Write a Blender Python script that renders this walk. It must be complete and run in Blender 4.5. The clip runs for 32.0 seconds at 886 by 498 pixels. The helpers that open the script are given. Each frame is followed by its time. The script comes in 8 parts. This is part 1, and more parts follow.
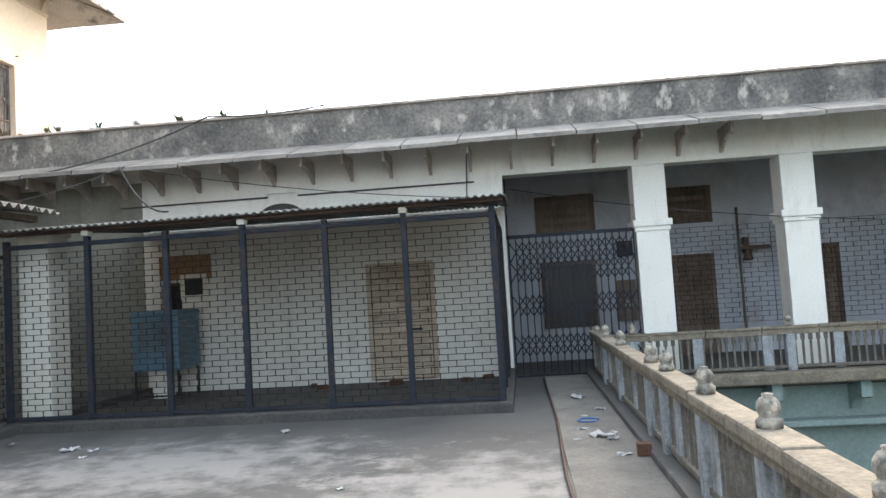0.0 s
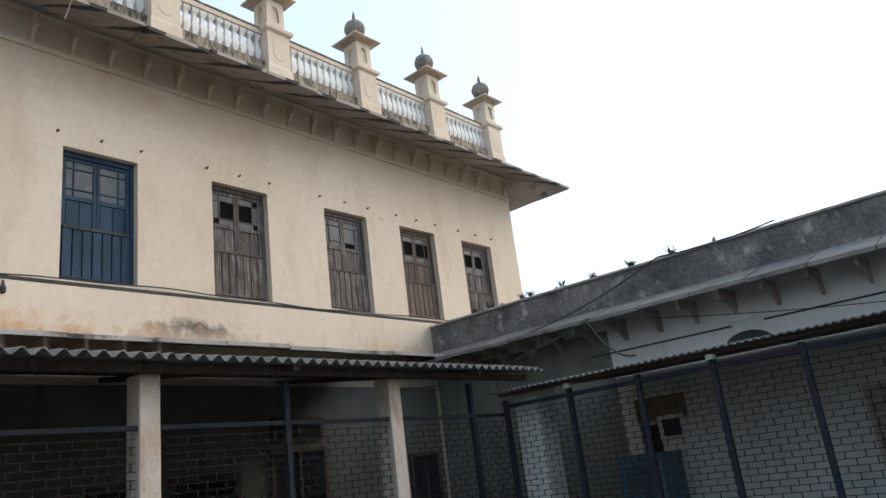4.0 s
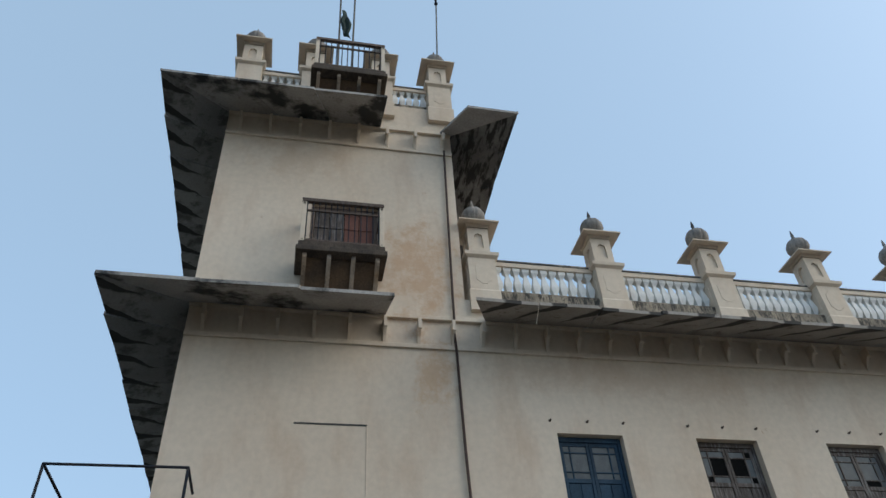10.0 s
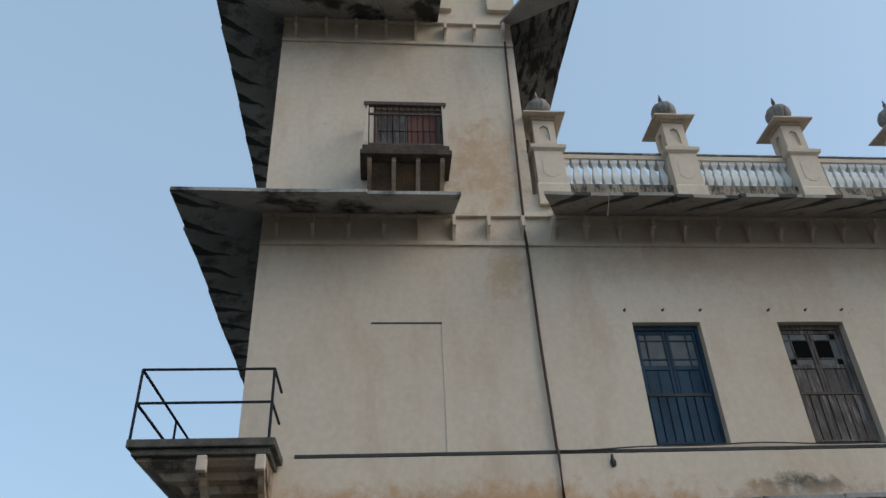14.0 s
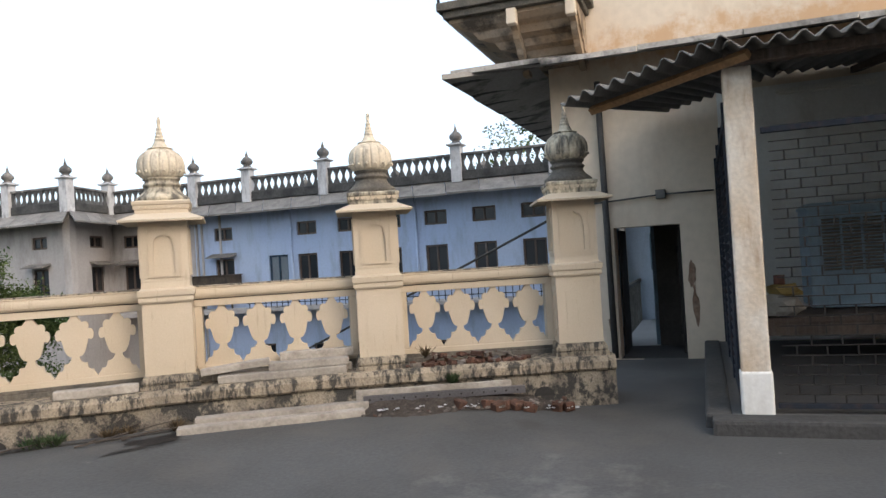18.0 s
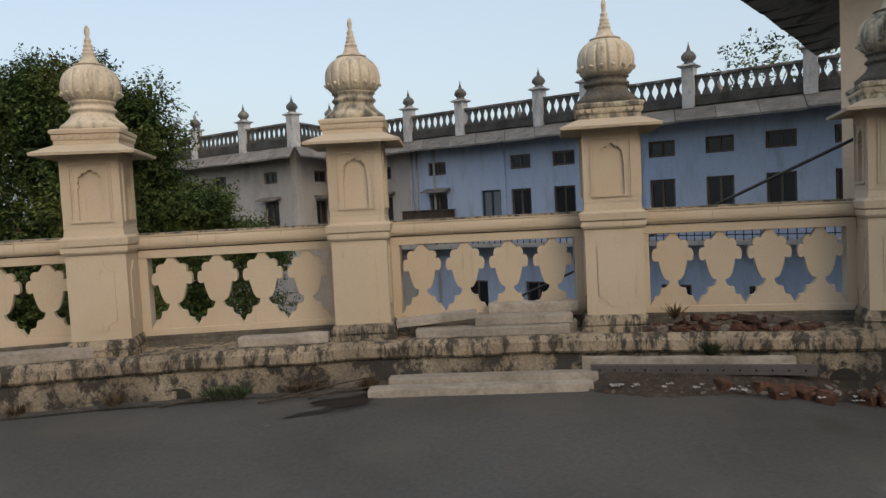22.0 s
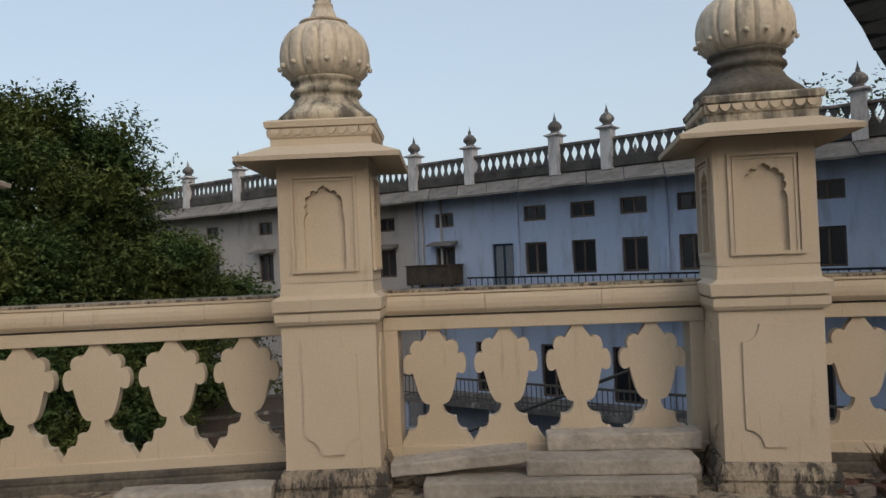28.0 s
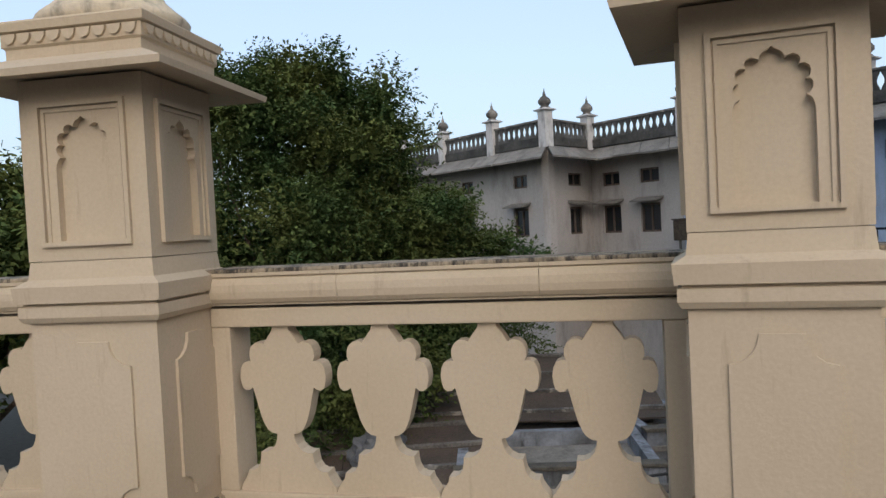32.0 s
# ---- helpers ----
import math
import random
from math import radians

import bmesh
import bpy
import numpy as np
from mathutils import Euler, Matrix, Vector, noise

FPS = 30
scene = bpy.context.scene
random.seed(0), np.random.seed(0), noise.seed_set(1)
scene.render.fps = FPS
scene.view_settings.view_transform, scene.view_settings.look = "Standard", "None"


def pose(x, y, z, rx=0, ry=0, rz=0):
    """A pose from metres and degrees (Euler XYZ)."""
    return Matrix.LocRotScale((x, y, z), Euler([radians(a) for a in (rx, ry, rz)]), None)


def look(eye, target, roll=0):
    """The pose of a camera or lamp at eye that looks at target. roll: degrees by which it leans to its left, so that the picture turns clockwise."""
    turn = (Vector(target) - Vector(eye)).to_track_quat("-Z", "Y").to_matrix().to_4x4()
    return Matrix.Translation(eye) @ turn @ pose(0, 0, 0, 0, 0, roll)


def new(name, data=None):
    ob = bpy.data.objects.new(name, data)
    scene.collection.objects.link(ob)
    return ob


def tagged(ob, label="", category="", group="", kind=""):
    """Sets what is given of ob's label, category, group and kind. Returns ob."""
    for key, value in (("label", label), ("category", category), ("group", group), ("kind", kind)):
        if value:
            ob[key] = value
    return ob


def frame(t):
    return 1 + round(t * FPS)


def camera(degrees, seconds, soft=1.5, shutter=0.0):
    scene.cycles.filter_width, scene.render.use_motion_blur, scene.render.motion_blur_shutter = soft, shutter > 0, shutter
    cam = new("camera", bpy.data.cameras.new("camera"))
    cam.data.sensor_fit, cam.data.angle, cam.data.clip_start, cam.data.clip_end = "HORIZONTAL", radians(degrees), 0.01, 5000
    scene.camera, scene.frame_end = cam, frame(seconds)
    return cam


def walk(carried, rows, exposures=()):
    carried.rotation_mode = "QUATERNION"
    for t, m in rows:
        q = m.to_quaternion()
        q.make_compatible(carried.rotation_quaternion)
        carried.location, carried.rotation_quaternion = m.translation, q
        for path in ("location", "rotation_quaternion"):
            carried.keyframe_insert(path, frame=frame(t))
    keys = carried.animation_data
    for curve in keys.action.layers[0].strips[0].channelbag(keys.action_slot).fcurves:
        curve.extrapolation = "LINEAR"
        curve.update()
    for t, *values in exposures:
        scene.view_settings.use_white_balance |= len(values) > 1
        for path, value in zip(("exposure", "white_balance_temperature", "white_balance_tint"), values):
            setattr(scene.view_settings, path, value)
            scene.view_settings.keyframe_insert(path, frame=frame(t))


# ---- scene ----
cam = camera(62.1, 32.0)

LIGHT_ROWS = [(0.0, 1.71, 7300, 11), (1.0, 1.57, 7200, 11), (2.0, 0.87, 6800, 10), (3.0, 0.23, 6500, 10), (3.5, 0.18, 6500, 10), (5.5, -0.07, 6100, 10), (7.0, 0.39, 5900, 8), (8.0, -0.26, 6000, 8), (9.0, -0.52, 5950, 4), (12.0, -0.82, 5700, 4), (13.5, -0.82, 5700, 4), (15.0, -0.52, 6500, 7), (17.5, 0.42, 6700, 11), (19.0, 0.3, 6800, 11), (20.0, -0.07, 7150, 11), (22.0, -0.52, 7150, 11), (23.0, -0.1, 7000, 11), (24.0, -0.08, 7100, 11), (25.0, 0.03, 7000, 11), (26.0, -0.58, 6900, 11), (28.5, -0.65, 7050, 11), (29.0, -0.39, 7100, 11), (30.0, -0.36, 6950, 11), (32.0, -0.33, 6550, 10)]
PATH = [
    (0, (-0.484, 2.658, 1.480), (-0.689, 4.643, 1.603), -3.5),
    (0.5, (-0.561, 2.672, 1.492), (-0.885, 4.641, 1.617), -3.1),
    (1, (-0.566, 2.676, 1.507), (-1.060, 4.606, 1.680), -3.1),
    (1.5, (-0.556, 2.704, 1.516), (-1.219, 4.576, 1.756), -3.9),
    (2, (-0.581, 2.732, 1.524), (-1.266, 4.582, 1.849), -4.5),
    (2.5, (-0.537, 2.676, 1.511), (-1.270, 4.494, 1.910), -5.0),
    (3, (-0.606, 2.642, 1.535), (-1.521, 4.361, 1.988), -5.3),
    (3.5, (-0.496, 2.581, 1.547), (-1.580, 4.176, 2.078), -6.3),
    (5.5, (-0.544, 2.528, 1.494), (-2.061, 3.635, 2.181), -8.0),
    (6, (-0.558, 2.516, 1.465), (-2.181, 3.442, 2.178), -7.1),
    (6.5, (-0.536, 2.498, 1.478), (-2.290, 3.178, 2.158), -7.0),
    (7, (-0.561, 2.435, 1.491), (-2.317, 2.987, 2.273), -7.1),
    (7.5, (-0.463, 2.413, 1.518), (-2.213, 2.833, 2.391), -6.1),
    (8, (-0.414, 2.423, 1.524), (-2.117, 2.834, 2.489), -5.6),
    (8.5, (-0.403, 2.436, 1.508), (-2.021, 2.864, 2.603), -4.5),
    (9, (-0.376, 2.445, 1.499), (-1.942, 2.839, 2.679), -4.6),
    (9.5, (-0.370, 2.447, 1.496), (-1.907, 2.811, 2.723), -4.5),
    (10, (-0.363, 2.430, 1.493), (-1.846, 2.788, 2.787), -4.1),
    (10.5, (-0.398, 2.429, 1.501), (-1.851, 2.778, 2.831), -4.0),
    (11, (-0.403, 2.441, 1.497), (-1.840, 2.779, 2.846), -3.7),
    (11.5, (-0.393, 2.469, 1.499), (-1.829, 2.777, 2.856), -3.7),
    (12, (-0.401, 2.479, 1.494), (-1.849, 2.783, 2.840), -3.5),
    (12.5, (-0.392, 2.481, 1.499), (-1.836, 2.770, 2.852), -3.5),
    (13, (-0.393, 2.491, 1.505), (-1.853, 2.780, 2.841), -3.5),
    (13.5, (-0.398, 2.521, 1.503), (-1.948, 2.764, 2.744), -3.2),
    (14, (-0.430, 2.554, 1.506), (-2.101, 2.727, 2.592), -2.9),
    (14.5, (-0.453, 2.529, 1.542), (-2.281, 2.575, 2.352), -2.8),
    (15, (-0.541, 2.500, 1.552), (-2.468, 2.510, 2.084), -2.2),
    (15.5, (-0.598, 2.519, 1.544), (-2.561, 2.469, 1.924), -1.6),
    (17.5, (-1.032, 2.4, 1.479), (-2.941, 1.806, 1.547), -3.5),
    (18, (-1.117, 2.37, 1.485), (-3.002, 1.703, 1.51), -3.5),
    (18.5, (-1.297, 2.321, 1.468), (-3.158, 1.588, 1.479), -3.4),
    (19, (-1.493, 2.176, 1.48), (-3.374, 1.5, 1.55), -3.2),
    (19.5, (-1.581, 2.172, 1.46), (-3.384, 1.309, 1.431), -4.3),
    (20, (-1.721, 2.124, 1.466), (-3.408, 1.05, 1.423), -3.0),
    (20.5, (-1.811, 2.075, 1.476), (-3.504, 1.011, 1.428), -1.3),
    (21, (-1.984, 1.894, 1.481), (-3.706, 0.877, 1.499), -2.4),
    (21.5, (-2.175, 1.723, 1.455), (-3.829, 0.599, 1.403), -2.8),
    (22, (-2.372, 1.615, 1.456), (-3.985, 0.438, 1.342), -2.9),
    (22.5, (-2.56, 1.498, 1.454), (-4.29, 0.505, 1.309), -2.0),
    (23, (-2.736, 1.357, 1.46), (-4.528, 0.481, 1.327), -2.7),
    (23.5, (-2.946, 1.283, 1.477), (-4.683, 0.298, 1.364), -0.1),
    (24, (-3.133, 1.159, 1.46), (-4.868, 0.176, 1.311), -0.9),
    (24.5, (-3.278, 0.957, 1.46), (-5.076, 0.087, 1.363), -3.2),
    (25, (-3.371, 0.876, 1.474), (-5.076, -0.169, 1.436), -3.1),
    (25.5, (-3.536, 0.828, 1.489), (-5.15, -0.352, 1.469), -0.6),
    (26, (-3.647, 0.747, 1.488), (-5.245, -0.455, 1.444), -0.4),
    (26.5, (-3.789, 0.568, 1.506), (-5.434, -0.568, 1.561), -2.1),
    (28.5, (-4.277, 0.026, 1.496), (-5.844, -1.217, 1.493), -2.8),
    (29, (-4.375, -0.145, 1.48), (-5.684, -1.655, 1.409), -2.9),
    (29.5, (-4.49, -0.284, 1.486), (-5.503, -2.006, 1.408), -1.8),
    (30, (-4.561, -0.462, 1.466), (-5.619, -2.156, 1.359), -1.7),
    (30.5, (-4.608, -0.669, 1.466), (-5.708, -2.335, 1.336), -4.0),
    (31, (-4.701, -0.837, 1.466), (-5.708, -2.564, 1.415), -3.4),
    (31.5, (-4.8, -1.002, 1.464), (-5.747, -2.76, 1.348), -2.8),
    (32, (-4.863, -1.222, 1.471), (-6.004, -2.864, 1.412), -2.9),
]
walk(cam, [(t, look(eye, target, roll)) for t, eye, target, roll in PATH], LIGHT_ROWS)

from mathutils.geometry import tessellate_polygon

# ---------------------------------------------------------------- world and light
SUN_AZ, SUN_EL = 28.0, 34.0          # azimuth from +y towards +x, and elevation, in degrees
world = bpy.data.worlds.new("world")
scene.world = world
world.use_nodes = True
wn = world.node_tree
sky = wn.nodes.new("ShaderNodeTexSky")
sky.sky_type, sky.sun_disc = "NISHITA", False
sky.sun_elevation, sky.sun_rotation = radians(SUN_EL), radians(SUN_AZ)
sky.air_density, sky.dust_density, sky.ozone_density = 1.0, 4.5, 1.4
wn.nodes["Background"].inputs[1].default_value = 0.15
haze = wn.nodes.new("ShaderNodeMix")      # even evening haze over the whole sky
haze.data_type, haze.blend_type, haze.inputs[0].default_value = "RGBA", "ADD", 1.0
haze.inputs[7].default_value = (3.4, 4.2, 4.95, 1)
wn.links.new(sky.outputs[0], haze.inputs[6])
wn.links.new(haze.outputs[2], wn.nodes["Background"].inputs[0])
sun = new("sun", bpy.data.lights.new("sun", "SUN"))
sun.data.energy, sun.data.angle, sun.data.color = 0.22, radians(60), (1.0, 0.92, 0.82)
_a, _e = radians(SUN_AZ), radians(SUN_EL)
sun.matrix_world = look((math.sin(_a) * math.cos(_e) * 60, math.cos(_a) * math.cos(_e) * 60, math.sin(_e) * 60), (0, 0, 0))


# ---------------------------------------------------------------- materials
def material(name, base, rough=0.85, metal=0.0, second=None, amount=0.5, scale=1.2, grain=60.0, grain_amount=0.12, bump=0.15,
             stain=None, stain_amount=0.0, stain_scale=(0.8, 0.8, 0.25), piece=0.0, spec=0.3, spots=(), edge=(0.5, 0.68), streaks=None, stain_rough=0.65, island=0.0):
    """Two-scale surface: broad tone patches, fine grain with relief, and optional streaky stains and a tone for each piece."""
    m = bpy.data.materials.new(name)
    m.use_nodes = True
    nt = m.node_tree
    n, l = nt.nodes, nt.links
    bsdf = n["Principled BSDF"]
    bsdf.inputs["Roughness"].default_value, bsdf.inputs["Metallic"].default_value = rough, metal
    bsdf.inputs["Specular IOR Level"].default_value = spec
    co = n.new("ShaderNodeTexCoord")
    geo = n.new("ShaderNodeNewGeometry")

    def noise_node(sc, detail, vec=None):
        t = n.new("ShaderNodeTexNoise")
        t.inputs["Scale"].default_value, t.inputs["Detail"].default_value = sc, detail
        l.new(vec or geo.outputs["Position"], t.inputs["Vector"])
        return t

    def mix(kind, fac, a, b):
        x = n.new("ShaderNodeMix")
        x.data_type, x.blend_type = "RGBA", kind
        for sock, v in ((x.inputs[0], fac), (x.inputs[6], a), (x.inputs[7], b)):
            if hasattr(v, "links"):
                l.new(v, sock)
            else:
                sock.default_value = v
        return x.outputs[2]

    def ramp(sock, lo, hi):
        r = n.new("ShaderNodeMapRange")
        r.inputs[1].default_value, r.inputs[2].default_value = lo, hi
        l.new(sock, r.inputs[0])
        return r

    second = second or tuple(c * 0.72 for c in base)
    broad = noise_node(scale, 5)
    r1 = ramp(broad.outputs[0], 0.35, 0.68)
    r1.inputs[4].default_value = amount
    col = mix("MIX", r1.outputs[0], (*base, 1), (*second, 1))
    fine = noise_node(grain, 6)
    r2 = ramp(fine.outputs[0], 0.3, 0.7)
    r2.inputs[3].default_value, r2.inputs[4].default_value = 1 - grain_amount, 1 + grain_amount
    col = mix("MULTIPLY", 1.0, col, r2.outputs[0])
    if stain:
        mp = n.new("ShaderNodeMapping")
        mp.inputs["Scale"].default_value = stain_scale
        l.new(geo.outputs["Position"], mp.inputs["Vector"])
        st = noise_node(3.0, 7, mp.outputs[0])
        st.inputs["Roughness"].default_value = stain_rough
        r3 = ramp(st.outputs[0], *edge)
        r3.inputs[4].default_value = stain_amount
        col = mix("MIX", r3.outputs[0], col, (*stain, 1))
    for centre, radii, tone, much in spots:
        away = n.new("ShaderNodeVectorMath")
        away.operation = "SUBTRACT"
        l.new(geo.outputs["Position"], away.inputs[0])
        away.inputs[1].default_value = centre
        rel = n.new("ShaderNodeVectorMath")
        rel.operation = "DIVIDE"
        l.new(away.outputs[0], rel.inputs[0])
        rel.inputs[1].default_value = radii
        far = n.new("ShaderNodeVectorMath")
        far.operation = "LENGTH"
        l.new(rel.outputs[0], far.inputs[0])
        blot = noise_node(2.6, 8)
        blot.inputs["Roughness"].default_value = 0.7
        both = n.new("ShaderNodeMath")
        both.operation = "SUBTRACT"
        l.new(blot.outputs[0], both.inputs[0])
        half_far = ramp(far.outputs["Value"], 0.0, 1.0)
        half_far.inputs[3].default_value, half_far.inputs[4].default_value = -0.12, 0.32
        l.new(half_far.outputs[0], both.inputs[1])
        r5 = ramp(both.outputs[0], 0.36, 0.56)
        r5.inputs[4].default_value = much
        col = mix("MIX", r5.outputs[0], col, (*tone, 1))
    if streaks:
        # slanting black runs that start at the outer edge: along y with the given pitch, fading away from x = edge
        tone, x_edge, reach, pitch_y, across = streaks
        xyz = n.new("ShaderNodeSeparateXYZ")
        l.new(geo.outputs["Position"], xyz.inputs[0])
        wob = noise_node(1.3, 4)
        a1 = n.new("ShaderNodeMath")
        a1.operation = "MULTIPLY_ADD"
        l.new(wob.outputs[0], a1.inputs[0])
        a1.inputs[1].default_value = 0.5
        l.new(xyz.outputs[1 - across], a1.inputs[2])
        d1 = ramp(xyz.outputs[across], x_edge, x_edge - reach)
        slant = n.new("ShaderNodeMath")
        slant.operation = "MULTIPLY_ADD"
        l.new(d1.outputs[0], slant.inputs[0])
        slant.inputs[1].default_value = 1.0
        l.new(a1.outputs[0], slant.inputs[2])
        a2 = n.new("ShaderNodeMath")
        a2.operation = "DIVIDE"
        l.new(slant.outputs[0], a2.inputs[0])
        a2.inputs[1].default_value = pitch_y
        a3 = n.new("ShaderNodeMath")
        a3.operation = "FRACT"
        l.new(a2.outputs[0], a3.inputs[0])
        d2 = n.new("ShaderNodeMath")
        d2.operation = "SUBTRACT"
        l.new(a3.outputs[0], d2.inputs[0])
        d3 = ramp(d1.outputs[0], 0.0, 1.0)
        d3.inputs[3].default_value, d3.inputs[4].default_value = 0.55, 1.02
        l.new(d3.outputs[0], d2.inputs[1])
        r6 = ramp(d2.outputs[0], 0.0, 0.06)
        r6.inputs[4].default_value = 0.92
        col = mix("MIX", r6.outputs[0], col, (*tone, 1))
    if piece:
        oi = n.new("ShaderNodeObjectInfo")
        r4 = ramp(oi.outputs["Random"], 0, 1)
        r4.inputs[3].default_value, r4.inputs[4].default_value = 1 - piece, 1 + piece
        col = mix("MULTIPLY", 1.0, col, r4.outputs[0])
    if island:
        r7 = ramp(geo.outputs["Random Per Island"], 0, 1)
        r7.inputs[3].default_value, r7.inputs[4].default_value = 1 - island, 1 + island
        col = mix("MULTIPLY", 1.0, col, r7.outputs[0])
    l.new(col, bsdf.inputs["Base Color"])
    if bump:
        b = n.new("ShaderNodeBump")
        b.inputs["Strength"].default_value, b.inputs["Distance"].default_value = bump, 0.02
        l.new(fine.outputs[0], b.inputs["Height"])
        l.new(b.outputs[0], bsdf.inputs["Normal"])
    return m


def glass_material(name, tint):
    m = bpy.data.materials.new(name)
    m.use_nodes = True
    b = m.node_tree.nodes["Principled BSDF"]
    b.inputs["Base Color"].default_value = (*tint, 1)
    b.inputs["Roughness"].default_value, b.inputs["Transmission Weight"].default_value = 0.08, 1.0
    return m


M = {}
FLOOR_STAINS = [((-6.1, -1.95, 0.1), (0.6, 0.3, 1.0), (0.022, 0.021, 0.02), 1.0), ((-7.15, 0.92, 0.1), (0.35, 0.25, 1.0), (0.05, 0.047, 0.042), 0.7),
                ((-7.6, -0.2, 0.1), (0.9, 0.9, 1.0), (0.10, 0.085, 0.07), 0.6), ((-9.5, 1.4, 0.0), (2.0, 0.9, 1.0), (0.06, 0.062, 0.066), 0.6),
                ((-4.5, 1.5, 0.0), (2.6, 1.6, 1.0), (0.24, 0.225, 0.205), 0.4), ((-4.0, 9.5, 0.0), (3.8, 2.4, 1.0), (0.24, 0.23, 0.22), 0.75),
                ((-6.5, -3.6, 0.1), (1.2, 0.8, 1.0), (0.22, 0.205, 0.185), 0.4), ((-1.0, 8.0, 0.0), (2.4, 3.0, 1.0), (0.24, 0.23, 0.22), 0.75)]
PALACE_STAINS = [((-12.0, 9.4, 4.55), (1.0, 1.3, 0.34), (0.06, 0.055, 0.05), 0.85),
                 ((-12.0, 9.3, 4.35), (1.0, 2.6, 0.35), (0.33, 0.27, 0.21), 0.6),
                 ((-12.0, 4.0, 4.35), (1.0, 9.0, 0.6), (0.50, 0.29, 0.14), 0.75),
                 ((-12.0, 15.0, 4.3), (1.0, 3.5, 0.5), (0.50, 0.30, 0.15), 0.5),
                 ((-12.0, 4.7, 11.0), (1.0, 1.6, 2.6), (0.46, 0.26, 0.13), 0.55),
                 ((-12.0, 4.9, 8.6), (1.0, 0.9, 1.3), (0.48, 0.27, 0.12), 0.5),
                 ((-12.0, 2.0, 14.0), (1.0, 2.5, 1.2), (0.50, 0.36, 0.24), 0.4),
                 ((-12.0, 9.0, 8.7), (1.0, 7.0, 0.7), (0.50, 0.36, 0.25), 0.4)]
M["plaster"] = material("plaster_cream", (0.655, 0.555, 0.44), second=(0.57, 0.455, 0.335), amount=0.5, scale=0.35, grain=9, grain_amount=0.05, bump=0.12, spots=PALACE_STAINS,
                        stain=(0.42, 0.27, 0.16), stain_amount=0.3, stain_scale=(0.5, 0.5, 0.16))
M["cream"] = material("paint_cream", (0.535, 0.45, 0.345), second=(0.45, 0.365, 0.262), amount=0.6, scale=1.6, grain=85, grain_amount=0.04, bump=0.07,
                      stain=(0.26, 0.195, 0.13), stain_amount=0.36, stain_scale=(6, 6, 0.8), edge=(0.60, 0.72))
M["cream_old"] = material("paint_cream_weathered", (0.345, 0.285, 0.21), second=(0.17, 0.14, 0.108), amount=0.8, scale=3.0, grain=55, grain_amount=0.22,
                          bump=0.35, stain=(0.04, 0.037, 0.033), stain_amount=0.95, stain_scale=(3.6, 3.6, 1.0), edge=(0.47, 0.56), stain_rough=0.78)
M["black_old"] = material("mould_blackened_cream", (0.085, 0.078, 0.068), second=(0.20, 0.17, 0.13), amount=0.6, scale=3.0, grain=40, grain_amount=0.25, bump=0.4,
                          stain=(0.05, 0.048, 0.045), stain_amount=0.7, stain_scale=(1.5, 1.5, 2.5))
M["white"] = material("limewash_white", (0.74, 0.73, 0.70), second=(0.62, 0.60, 0.56), scale=0.8, grain=30, grain_amount=0.05, bump=0.12,
                      stain=(0.33, 0.27, 0.2), stain_amount=0.25, stain_scale=(1.2, 1.2, 0.4))
M["brickwhite"] = material("white_painted_brick", (0.74, 0.73, 0.68), second=(0.62, 0.58, 0.50), scale=1.5, grain=45, grain_amount=0.07, bump=0.2,
                           piece=0.07, stain=(0.36, 0.3, 0.22), stain_amount=0.3, stain_scale=(0.7, 0.7, 0.5))
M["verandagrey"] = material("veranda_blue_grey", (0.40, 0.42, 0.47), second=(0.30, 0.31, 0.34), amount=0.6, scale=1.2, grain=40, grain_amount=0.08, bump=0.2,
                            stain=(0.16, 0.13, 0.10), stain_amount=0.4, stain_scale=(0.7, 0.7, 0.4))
M["joint"] = material("dark_mortar", (0.085, 0.08, 0.075), scale=3, grain=60, bump=0.2)
M["blue"] = material("paint_sky_blue", (0.43, 0.52, 0.70), second=(0.50, 0.56, 0.66), amount=0.5, scale=0.5, grain=12, grain_amount=0.05, bump=0.08,
                     stain=(0.20, 0.22, 0.25), stain_amount=0.35, stain_scale=(0.9, 0.9, 0.2))
M["greywall"] = material("limewash_grey", (0.45, 0.42, 0.40), second=(0.35, 0.32, 0.295), scale=0.5, grain=12, grain_amount=0.06, bump=0.08,
                         stain=(0.16, 0.14, 0.12), stain_amount=0.4, stain_scale=(0.7, 0.7, 0.2))
M["blackstone"] = material("blackened_parapet", (0.085, 0.082, 0.08), second=(0.24, 0.22, 0.20), amount=0.8, scale=1.6, grain=20, grain_amount=0.3, bump=0.5,
                           stain=(0.50, 0.46, 0.41), stain_amount=0.7, stain_scale=(1.0, 1.0, 0.6), edge=(0.56, 0.66))
M["slab"] = material("weathered_stone_slab", (0.24, 0.22, 0.20), second=(0.135, 0.125, 0.115), amount=0.7, scale=1.8, grain=25, grain_amount=0.18, bump=0.35,
                     piece=0.15, stain=(0.06, 0.055, 0.05), stain_amount=0.5, stain_scale=(1, 1, 1))
M["under"] = material("eave_soffit", (0.40, 0.37, 0.34), second=(0.25, 0.235, 0.22), amount=0.7, scale=1.3, grain=22, grain_amount=0.15, bump=0.25,
                      piece=0.12, stain=(0.03, 0.03, 0.03), stain_amount=0.95, stain_scale=(0.3, 0.3, 0.3), edge=(0.50, 0.60))
